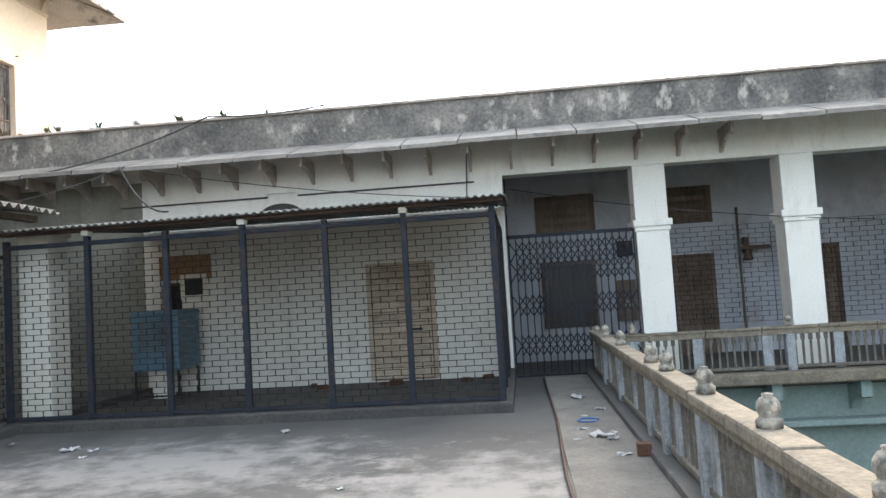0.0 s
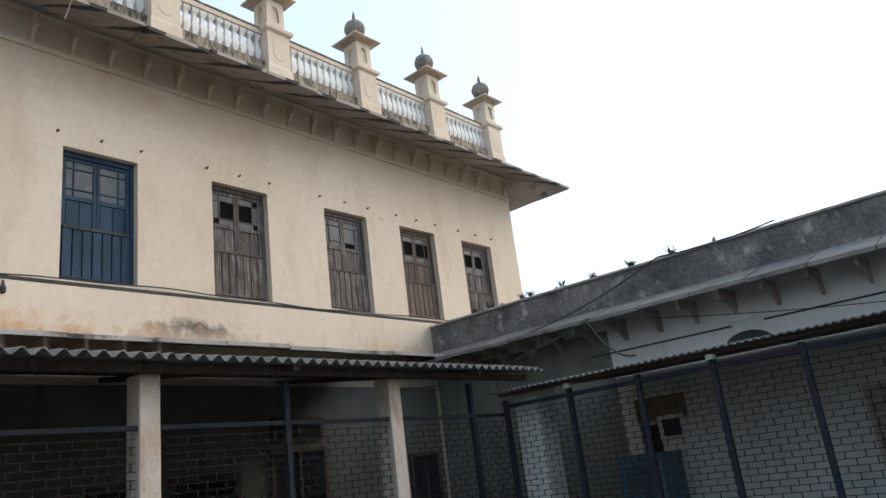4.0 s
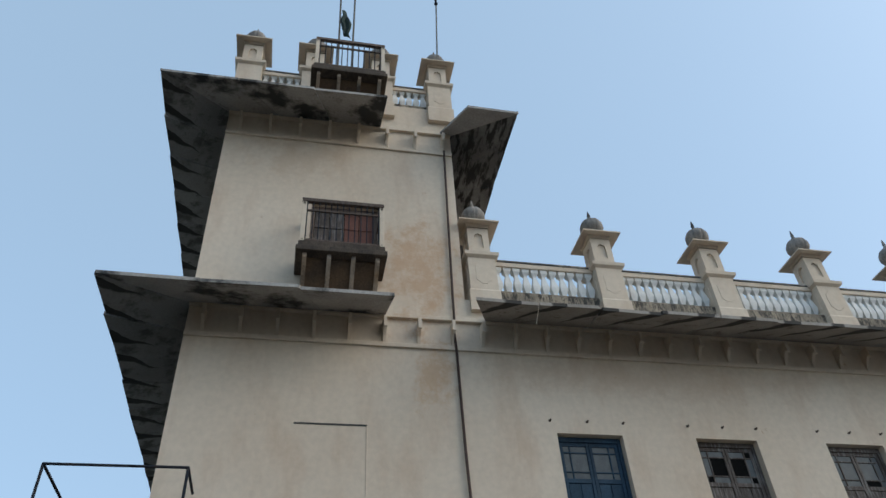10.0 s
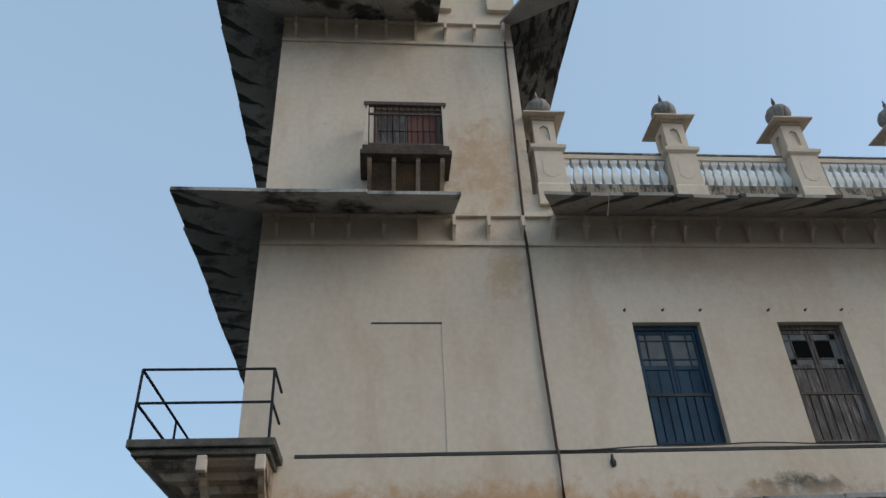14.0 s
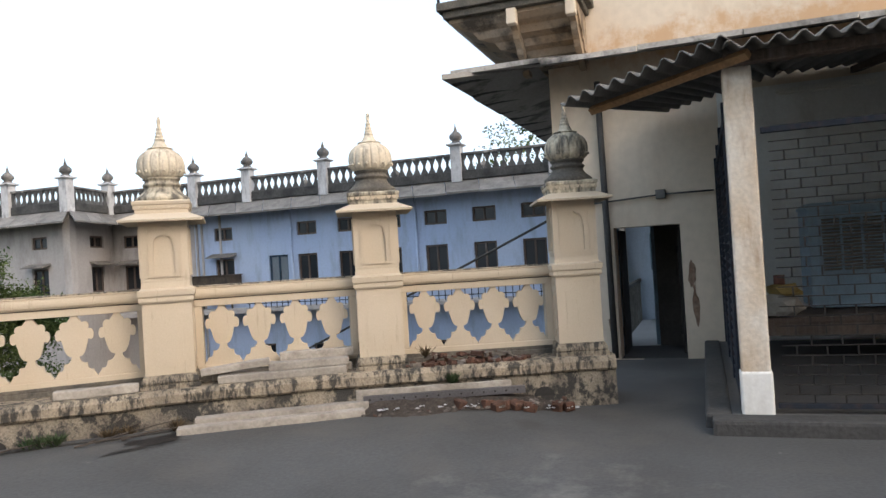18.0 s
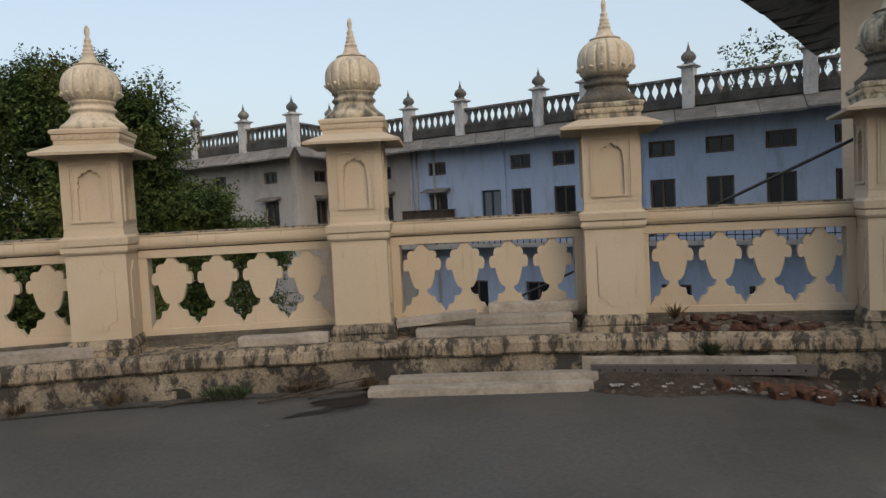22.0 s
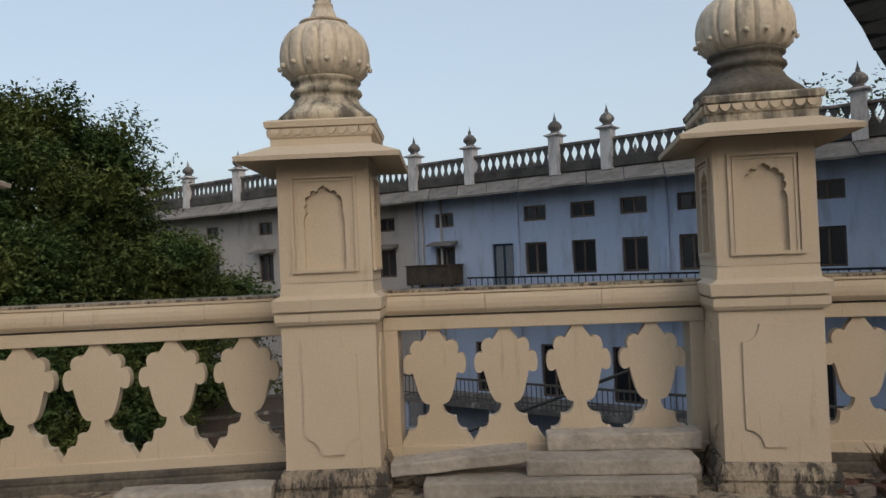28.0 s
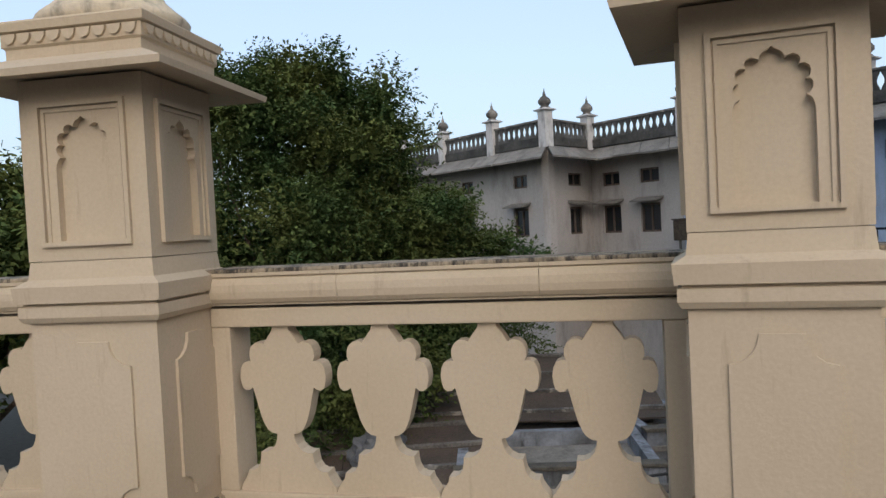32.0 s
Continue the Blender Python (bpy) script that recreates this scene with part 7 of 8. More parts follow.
    for c, r in crown if core else ():            # dense shaded inner foliage
        for _ in range(int(90 * r[0] * r[1])):
            d = Vector((rg.gauss(0, 1), rg.gauss(0, 1), rg.gauss(0, 1))).normalized() * rg.uniform(0.2, 0.72)
            q = Vector(c) - base + Vector((d.x * r[0], d.y * r[1], d.z * r[2]))
            u = Vector((rg.gauss(0, 1), rg.gauss(0, 1), rg.gauss(0, 1))).normalized()
            w = u.orthogonal().normalized()
            n, l = len(verts), leaf * 2.4
            verts += [q, q + u * l * 0.5 + w * l * 0.3, q + u * l, q + u * l * 0.5 - w * l * 0.3]
            faces.append((n, n + 1, n + 2, n + 3))
    me = bpy.data.meshes.new("crown")
    me.from_pydata([tuple(v) for v in verts], [], faces)
    me.materials.append(M[tone])
    cr = part("crown", me, None, root)
    tagged(cr, kind="stuff")
    return root


tree("tree", (-12.2, -16.2, -6.0), [((-11.9, -16.4, 2.05), (3.2, 2.8, 3.1)), ((-11.8, -16.4, 0.2), (3.5, 3.2, 2.6)), ((-15.1, -15.8, 0.1), (1.75, 1.6, 1.5)), ((-14.6, -16.0, 1.3), (1.3, 1.3, 1.1)), ((-11.2, -15.8, -2.0), (3.2, 2.4, 1.6)), ((-16.2, -17.2, -1.6), (2.4, 1.6, 1.15)), ((-13.6, -16.4, 1.2), (1.6, 1.5, 1.5)), ((-10.2, -16.2, 0.6), (2.4, 2.2, 2.2)), ((-10.9, -16.8, 3.6), (1.6, 1.5, 1.3)), ((-12.9, -16.8, 3.4), (1.4, 1.5, 1.3)), ((-9.6, -16.6, 4.5), (0.7, 0.7, 0.5)), ((-11.6, -16.5, 4.9), (0.6, 0.7, 0.45)), ((-13.6, -16.4, 4.3), (0.6, 0.6, 0.5)), ((-14.2, -16.6, 2.6), (0.7, 0.7, 0.5)), ((-8.4, -16.6, 3.4), (0.7, 0.7, 0.6))],
     400000, "large dark green leafy tree beyond the parapet", 11, 0.105)
tree("tree", (-5.2, -24.0, -6.0), [((-5.4, -23.5, 0.6), (4.4, 3.0, 2.6)), ((-8.2, -24.5, -0.4), (3.0, 2.5, 2.4)), ((-2.4, -24.0, 0.0), (3.4, 2.6, 2.4))], 90000, "dark green leafy tree in the distance", 12, 0.22)
tree("tree", (-3.0, -33.0, -6.0), [((-3.0, -33.0, 0.4), (6.0, 3.5, 3.0)), ((-9.0, -34.0, 0.0), (4.5, 3.0, 2.6))], 14000, "distant dull green tree", 13, 0.4, 6)
tree("tree", (-38.0, -6.0, -6.0), [((-38.0, -6.2, 6.2), (2.6, 2.2, 2.0)), ((-38.0, -2.5, 6.4), (2.0, 2.0, 1.6)), ((-38, 1.5, 6.6), (2.2, 2.0, 1.6))], 1700, "thin leafy treetop behind the blue building", 14, 0.22, 12, core=False)
bm = bmesh.new()
rg = random.Random(21)
ring = []
for i in range(121):
    a = math.pi * (0.9 + 0.9 * i / 120)
    h = 2.5 + 3.5 * noise.noise((i * 0.21, 3, 0)) + rg.uniform(-0.5, 0.5)
    x, y = 130 * math.cos(a), 130 * math.sin(a)
    ring.append((bm.verts.new((x, y, -6)), bm.verts.new((x, y, h)), bm.verts.new((x * 1.1, y * 1.1, h - 1))))
for a, b in zip(ring, ring[1:]):
    bm.faces.new((a[0], b[0], b[1], a[1]))
    bm.faces.new((a[1], b[1], b[2], a[2]))
M["haze"] = material("far_haze_green", (0.12, 0.15, 0.15), second=(0.09, 0.115, 0.11), scale=0.1, grain=0.6, grain_amount=0.15, bump=0)
structure("backdrop", bm, M["haze"], "hazy line of far trees", "backdrop")

# ---------------------------------------------------------------- the yard below
M["rustsheet"] = material("brown_sheet_roof", (0.10, 0.075, 0.058), second=(0.05, 0.043, 0.04), amount=0.8, scale=1.2, grain=20, grain_amount=0.2, bump=0.3)
M["darkhut"] = material("dark_hut_wall", (0.075, 0.07, 0.068), second=(0.035, 0.032, 0.03), amount=0.8, scale=1.4, grain=15, grain_amount=0.2, bump=0.2)
M["whitehut"] = material("hut_limewash", (0.30, 0.33, 0.38), second=(0.085, 0.082, 0.08), amount=0.85, scale=1.3, grain=15, grain_amount=0.15, bump=0.1, stain=(0.035, 0.033, 0.032), stain_amount=0.85, stain_scale=(1, 1, 0.3))


def corner(cx, cy, w, d, turn):
    """The place of a house's front corner, from its middle."""
    c, q = math.cos(radians(turn)), math.sin(radians(turn))
    return cx - c * w / 2 + q * d / 2, cy - q * w / 2 - c * d / 2


def hut(cx, cy, w, d, z0, h, rot, roof, label, wall="darkhut"):
    """A low shed: four walls, a window, a sloping roof of lapped sheets held down by battens."""
    px, py = corner(cx, cy, w, d, rot)
    root = thing("shed", label, "shed", pose(px, py, z0, 0, 0, rot), "yard sheds")
    hole = (w * 0.3, w * 0.3 + 0.9, 0.6, 1.5)
    part("wall_front", holed_wall(0, w, 0, h, [hole], 0.15), M[wall], root)
    part("window", bbox(hole[0], hole[1], 0.06, 0.12, hole[2], hole[3]), M["pane_dark"], root)
    for y0, y1, x0, x1 in ((0.15, d, 0, 0.15), (0.15, d, w - 0.15, w), (d - 0.15, d, 0.15, w - 0.15)):
        part("wall", bbox(x0, x1, y0, y1, 0, h), M[wall], root)
    k = int((w + 0.6) / 0.8)
    for i in range(k):
        a = -0.3 + (w + 0.6) * i / k
        part("roof_sheet", bbox(a + 0.004, a + (w + 0.6) / k - 0.004, -0.4, d + 0.3, 0.02 * (i % 2), 0.04 + 0.02 * (i % 2), 0.0, Matrix.Translation((0, 0, h)) @ Matrix.Rotation(radians(roof), 4, "X")), M["rustsheet"], root)
    slope = Matrix.Translation((0, 0, h)) @ Matrix.Rotation(radians(roof), 4, "X")
    for y in (0.0, d * 0.33, d * 0.66, d + 0.1):
        part("batten", bbox(-0.3, w + 0.3, y, y + 0.09, 0.045, 0.12, 0.0, slope), M["blackstone"], root)
    return root



def yard_block(cx, cy, w, d, top, turn, label, wins=3, roof="slab"):
    """A low flat-roofed house in the yard: four walls, parapet rim, roof slab, drip course and dark windows."""
    x, y = corner(cx, cy, w, d, turn)
    root = thing("yard_house", label, "house", pose(x, y, -6.0, 0, 0, turn), "yard houses")
    h = top + 6.0
    step = w / wins
    holes = [(step * (i + 0.5) - 0.4, step * (i + 0.5) + 0.4, h - 1.75, h - 0.85) for i in range(wins)]
    part("wall_front", holed_wall(0, w, 0, h, holes, 0.2), M["whitehut"], root)
    for x0, x1, y0, y1 in ((0, 0.2, 0.2, d), (w - 0.2, w, 0.2, d), (0.2, w - 0.2, d - 0.2, d)):
        part("wall", bbox(x0, x1, y0, y1, 0, h), M["whitehut"], root)
    part("roof", bbox(0.2, w - 0.2, 0.2, d - 0.2, h - 0.45, h - 0.3), M[roof], root, "dark weathered flat roof")
    part("drip_course", bbox(-0.06, w + 0.06, -0.08, 0.0, h - 0.38, h - 0.28, 0.01), M["slab"], root)
    part("rim", bbox(-0.04, w + 0.04, -0.04, 0.24, h, h + 0.07, 0.015), M["black_old"], root, "blackened parapet rim")
    for a, b, c, e in holes:
        win = part("window", bbox(a, b, 0.1, 0.14, c, e), M["pane_dark"], root)
        part("window_frame", bbox(a, a + 0.06, 0.05, 0.1, c, e), M["wood"], win)
        part("window_frame", bbox(b - 0.06, b, 0.05, 0.1, c, e), M["wood"], win)
        part("shade", bbox(a - 0.15, b + 0.15, -0.3, 0.0, e + 0.05, e + 0.11, 0.01), M["slab"], win)
    return root


yard_block(-14.3, -11.5, 3.6, 2.6, -2.8, 142, "low white-blue house with a stained parapet in the yard", 2)
yard_block(-17.9, -11.2, 2.6, 2.4, -2.75, 150, "small white-blue house with a dark doorway in the yard", 1)
yard_block(-20.8, -17.4, 4.0, 2.6, -3.3, 146, "grey-blue house with a flat roof beyond the sheds", 3, "rustsheet")
hut(-16.6, -14.9, 5.4, 3.4, -6.0, 3.2, 142, 10, "long shed with a brown lapped sheet roof in the yard")
hut(-11.3, -13.3, 4.0, 2.6, -6.0, 2.9, 150, 9, "dark shed with a grey-brown sheet roof under the tree")
hut(-15.2, -18.6, 5.0, 3.0, -6.0, 3.0, 150, 8, "dark shed with a rusty roof behind the tree")
hut(-8.9, -11.6, 3.0, 2.2, -6.0, 2.5, 156, -6, "small lean-to shed with a dark roof in the yard")
# a tarpaulin-covered heap on the shed roof under the tree
bm = bmesh.new()
bmesh.ops.create_icosphere(bm, subdivisions=4, radius=1.0)
for v in bm.verts:
    r = 1 + 0.25 * noise.noise(v.co * 2.1) + 0.12 * noise.noise(v.co * 5)
    v.co = Vector((v.co.x * 0.75 * r, v.co.y * 0.45 * r, max(-0.08, v.co.z * 0.42 * r)))
M["tarp"] = material("grey_tarpaulin", (0.16, 0.165, 0.175), rough=0.55, second=(0.08, 0.08, 0.085), amount=0.8, scale=3, grain=20, bump=0.3)
tagged(part("tarpaulin", bm, M["tarp"], None, at=pose(-11.6, -13.4, -2.72, 0, 0, 30)), "crumpled grey tarpaulin thrown over a shed roof", "tarpaulin")
bal = thing("gallery", "blue gallery with an iron railing along the blue building", "gallery", pose(XB, 0, 0), kind="structure")
part("floor_slab", bbox(0, 1.7, -17.2, 9, -3.55, -3.35, 0.02), M["blackstone"], bal)
part("top_rail", bbox(1.6, 1.68, -17.2, 9, -2.62, -2.55, 0.01), M["rail"], bal)
part("mid_rail", bbox(1.62, 1.66, -17.2, 9, -3.22, -3.18, 0.01), M["rail"], bal)
gb = to_mesh("railing_bar", bbox(-0.012, 0.012, -0.012, 0.012, -3.35, -2.6), M["rail"])
for i in range(150):
    part("railing_bar", gb, None, bal, at=pose(1.64, -17.1 + i * 0.174, 0))
for i in range(8):
    part("column", bbox(1.5, 1.62, -17.0 + i * 3.6, -16.88 + i * 3.6, -6, -3.55, 0.01), M["blue"], bal)
rl = thing("roof_rail", "dark iron railing below the blue building's windows", "railing", pose(XB, 0, 0))
part("top_rail", bbox(0.9, 0.95, -14.5, 9, 0.82, 0.88, 0.005), M["iron"], rl)
part("lower_rail", bbox(0.91, 0.94, -14.5, 9, 0.16, 0.19, 0.005), M["iron"], rl)
part("ledge", bbox(0.0, 1.0, -14.5, 9, -0.15, 0.0, 0.02), M["greywall"], rl)
for i in range(95):
    part("railing_post", bbox(0.91, 0.935, -14.4 + i * 0.245, -14.375 + i * 0.245, 0, 0.82), M["iron"], rl)
ck = thing("water_tank", "dark box-shaped water cooler on the far ledge", "tank", pose(XB + 0.5, -17.1, 0.0))
part("tank_body", bbox(-0.4, 0.4, -0.2, 1.85, 0.62, 1.32, 0.03), M["sootwood"], ck)
part("tank_lid", bbox(-0.44, 0.44, -0.24, 1.89, 1.32, 1.36, 0.01), M["sootwood"], ck)
for x in (-0.3, 0.3):
    for y in (0.0, 1.4):
        part("leg", bbox(x - 0.03, x + 0.03, y - 0.03, y + 0.03, -0.02, 0.62), M["rail"], ck)
structure("ledge_grey", bbox(XB, XB + 1.0, -21.0, -14.5, -0.2, -0.02, 0.02), M["greywall"], "grey ledge along the far wall", "ledge")
for y, nm in ((-16.2, "a"), (-12.9, "b"), (-7.6, "c"), (-17.35, "d"), (-17.1, "e")):
    pipe("drain_pipe", [(XB + 0.06, y, 4.2), (XB + 0.06, y, 0.0), (XB + 0.06, y, -5.9)], 0.05, "blue" if y > -16 else "greywall", "thin painted drain pipe on the far wall")

# ---------------------------------------------------------------- stone beams, rubble and weeds by the parapet
M["beamstone"] = material("pale_stone_beam", (0.37, 0.33, 0.285), second=(0.21, 0.185, 0.16), amount=0.6, scale=3, grain=35, grain_amount=0.14, bump=0.35, piece=0.12,
                          stain=(0.14, 0.12, 0.10), stain_amount=0.5, stain_scale=(2, 2, 4))


def stone_beam(m, l, d, h, label, seed, rebate=False):
    rg = random.Random(seed)
    bm = bbox(0, l, 0, d, 0, h, 0.01)
    bmesh.ops.subdivide_edges(bm, edges=[e for e in bm.edges if abs((e.verts[0].co - e.verts[1].co).x) > l * 0.5], cuts=9)
    for v in bm.verts:
        v.co += Vector((0, 1, 1)) * 0.006 * noise.noise(v.co * 7 + Vector((seed, 0, 0)))
    ob = new("stone_beam", to_mesh("stone_beam", bm, M["beamstone"]))
    ob.matrix_basis = m
    return tagged(ob, label, "stone beam", "stone beams")


stone_beam(bay_pose(0, -0.55, -0.27, 0.47), 1.16, 0.20, 0.07, "long pale moulded stone beam lying on the plinth", 1)
stone_beam(bay_pose(0, -0.10, -0.2, 0.54), 0.74, 0.16, 0.07, "short pale stone beam on top of the stack", 2)
stone_beam(bay_pose(0, -0.62, -0.07, 0.47), 1.30, 0.11, 0.07, "pale stone beam at the back of the stack", 6)
stone_beam(bay_pose(0, -0.70, -0.20, 0.542) @ pose(0, 0, 0, 0, -5, 2), 0.62, 0.15, 0.06, "pale stone beam leaning across the stack", 3)
stone_beam(bay_pose(0, 0.0, -0.02, 0.60), 0.70, 0.12, 0.08, "whitish stone beam behind the stack", 4)
stone_beam(bay_pose(-1, 0.02, -0.24, 0.47) @ pose(0, 0, 0, 0, 0, -2), 0.68, 0.13, 0.075, "short whitish stone beam lying on the plinth", 5)
stone_beam(bay_pose(0, -0.74, -0.475, 0.118), 1.52, 0.13, 0.105, "long pale stone beam lying on the terrace floor", 7)
stone_beam(bay_pose(0, -0.87, -0.635, 0.112) @ pose(0, 0, 0, 0, 0, 1), 1.6, 0.14, 0.068, "long pale stone beam lying on the terrace floor", 8)
stone_beam(bay_pose(-3, 0.0, -0.5, 0.12) @ pose(0, 0, 0, 0, 0, 2), 1.2, 0.17, 0.09, "pale stone beam lying on the terrace floor", 9)
stone_beam(bay_pose(-2, 0.1, -0.25, 0.47), 0.8, 0.15, 0.085, "short whitish stone beam lying on the plinth", 10)
M["channel"] = material("dull_galvanised_steel", (0.15, 0.145, 0.155), rough=0.5, metal=0.6, second=(0.10, 0.09, 0.09), scale=6, grain=50, grain_amount=0.15, bump=0.1)
pa = thing("steel_channel", "long grey perforated steel channel lying on the terrace floor", "steel channel", bay_pose(1, -1.15, -0.45, 0.195))
stone_beam(bay_pose(1, -1.22, -0.395, 0.19), 1.45, 0.05, 0.12, "thin pale stone beam behind the steel channel", 14)
part("web", bbox(0, 1.5, 0, 0.006, 0, 0.065), M["channel"], pa)
part("flange", bbox(0, 1.5, 0.006, 0.05, 0.057, 0.065, 0.002), M["channel"], pa)
hole_me = to_mesh("hole", lathe([(0.009, 0), (0.009, 0.003)], 8), M["dark"])
for i in range(14):
    part("hole", hole_me, None, pa, at=pose(0.06 + i * 0.105, -0.0005, 0.032, 90, 0, 0))


def rubble(m, n, spread_x, spread_y, size, mats, name, label, category, group, seed, z=0.0):
    rg = random.Random(seed)
    meshes = []
    for k in range(5):
        bm = bbox(-1, 1, -0.62, 0.62, -0.42, 0.42, 0.12)
        for v in bm.verts:
            v.co += Vector((rg.uniform(-0.2, 0.2), rg.uniform(-0.15, 0.15), rg.uniform(-0.12, 0.12)))
        meshes.append(bm)
    made = {}
    for i in range(n):
        k, mt = rg.randrange(5), rg.choice(mats)
        if (k, mt) not in made:
            made[k, mt] = to_mesh(name, meshes[k].copy(), M[mt])
        s = size * rg.uniform(0.5, 1.25)
        p = m @ Vector((rg.uniform(-1, 1) * spread_x, rg.uniform(-1, 1) * spread_y, 0))
        ob = new(name, made[k, mt])
        ob.matrix_basis = pose(p.x, p.y, p.z + z + s * 0.33, rg.uniform(-18, 18), rg.uniform(-18, 18), rg.uniform(0, 360)) @ Matrix.Scale(s, 4)
        tagged(ob, label, category, group)


M["paper"] = material("litter_white", (0.62, 0.62, 0.62), second=(0.45, 0.45, 0.46), scale=20, bump=0)
M["brickbrown"] = material("sooty_broken_brick", (0.115, 0.058, 0.04), second=(0.055, 0.035, 0.028), amount=0.8, scale=9, grain=40, grain_amount=0.25, bump=0.4, piece=0.35)
M["dust"] = material("grey_rubble", (0.17, 0.145, 0.125), second=(0.095, 0.08, 0.07), scale=8, grain=40, bump=0.3, piece=0.25)
rubble(bay_pose(1, -0.15, -0.16, 0.47), 60, 0.60, 0.11, 0.042, ["brickbrown", "brickbrown", "brickred", "dust"], "brick_bit", "broken red brick on the plinth", "brick", "plinth bricks", 2)
rubble(bay_pose(1, -0.15, -0.14, 0.53), 22, 0.42, 0.07, 0.045, ["brickbrown", "brickbrown", "dust"], "brick_bit", "broken red brick heaped on the plinth", "brick", "plinth bricks", 12)
rubble(bay_pose(1, -0.25, -0.60, 0.125), 90, 0.95, 0.10, 0.019, ["brickbrown", "dust", "dust"], "rubble_bit", "small broken brick and mortar lump on the floor", "rubble", "floor rubble", 3)
rubble(bay_pose(0, 0.95, -0.58, 0.10), 26, 0.6, 0.14, 0.025, ["brickbrown", "dust", "dust"], "rubble_bit", "small broken brick and mortar lump on the floor", "rubble", "floor rubble", 4)


def litter(x, y, s, seed, mat="paper", label="crumpled white scrap of litter on the terrace", z=None):
    rg = random.Random(seed)
    bm = bmesh.new()
    n = 5
    g = {}
    for i in range(n):
        for j in range(n):
            g[i, j] = bm.verts.new(((i / (n - 1) - 0.5) * s * 2 + rg.uniform(-0.2, 0.2) * s, (j / (n - 1) - 0.5) * s * 1.4 + rg.uniform(-0.2, 0.2) * s, 0.008 + rg.uniform(0, 0.5) * s))
    for i in range(n - 1):
        for j in range(n - 1):
            bm.faces.new((g[i, j], g[i + 1, j], g[i + 1, j + 1], g[i, j + 1]))
    ext = bmesh.ops.solidify(bm, geom=bm.faces[:], thickness=0.004)
    zz = ground_height(x, y) if z is None else z
    ob = new("litter", to_mesh("litter", bm, M[mat]))
    ob.matrix_basis = pose(x, y, zz, 0, 0, rg.uniform(0, 360))
    tagged(ob, label, "litter", "litter")


for i, (x, y, s) in enumerate([(-5.55, 10.4, 0.09), (-5.25, 10.35, 0.05), (-5.15, 10.0, 0.04), (-6.1, 8.6, 0.09), (-6.6, 10.9, 0.06), (-3.3, 11.0, 0.06), (0.15, 12.6, 0.12), (0.2, 10.0, 0.13), (0.28, 9.9, 0.08), (0.05, 10.4, 0.05),
                               (0.3, 9.2, 0.06), (0.12, 11.2, 0.04), (-0.05, 9.9, 0.04), (0.35, 11.6, 0.06), (-2.0, 8.4, 0.03), (-3.1, 7.8, 0.03)]):
    litter(x, y, s, 30 + i)
for i in range(26):
    p = bay_pose(1, -0.1 + 0.9 * math.sin(i * 2.39), -0.54 - 0.14 * abs(math.sin(i * 5.1)), 0) @ Vector((0, 0, 0))
    litter(p.x, p.y, 0.011 + 0.015 * abs(math.sin(i * 2.7)), 60 + i, z=ground_height(p.x, p.y) + 0.035)
# a row of worn bricks along the foot of the heap
rg = random.Random(41)
for i, al in enumerate((-0.28, -0.02, 0.07, 0.15, 0.24, 0.35, 0.62, 0.72)):
    p = bay_pose(1, al, -0.56 - 0.07 * (i % 3 == 2), 0) @ Vector((0, 0, 0))
    bm = bbox(-0.055, 0.055, -0.045, 0.045, -0.01, 0.07, 0.014)
    for v in bm.verts:
        v.co += Vector((rg.uniform(-0.008, 0.008), rg.uniform(-0.008, 0.008), rg.uniform(-0.006, 0.006)))
    tagged(part("worn_brick", bm, M["brickred"], None, at=pose(p.x, p.y, ground_height(p.x, p.y) + 0.012, rg.uniform(-12, 12), rg.uniform(-10, 10), rg.uniform(0, 180))), "worn brown-red half brick at the plinth's foot", "brick", "foot bricks")
M["hose"] = material("blue_plastic", (0.05, 0.12, 0.26), rough=0.4, bump=0)
hz = [(0.14 + 0.11 * math.cos(a), 10.9 + 0.11 * math.sin(a), 0.02) for a in [i * 0.35 for i in range(17)]]
pipe("plastic_ring", hz, 0.012, "hose", "blue plastic ring lying on the terrace strip", "ring", 6)
rb = tagged(part("brick_bit", bbox(-0.06, 0.06, -0.05, 0.05, 0, 0.11, 0.012), M["brickred"], None, at=pose(0.46, 9.15, 0.012)), "small red brick standing by the kerb", "brick", "loose bricks")
pipe("edge_pipe", [(-0.22, 3.2, 0.015), (-0.2, 6.0, 0.02), (-0.235, 8.5, 0.018), (-0.19, 11.0, 0.015), (-0.2, 13.0, 0.01), (-0.21, 15.2, -0.02)], 0.016, "rustpipe", "thin dark pipe along the path strip", "pipe", 6)
for k in range(-4, 0):
    _pts = [tuple(bay_pose(k, s, -0.42 - 0.03 * math.sin(s * 5 + k), 0.135) @ Vector((0, 0, 0))) for s in (-0.95, -0.4, 0.1, 0.5, 0.95)]
    pipe("floor_pipe", _pts, 0.022, "kerb", "thin black pipe along the foot of the plinth", "pipe", 6)


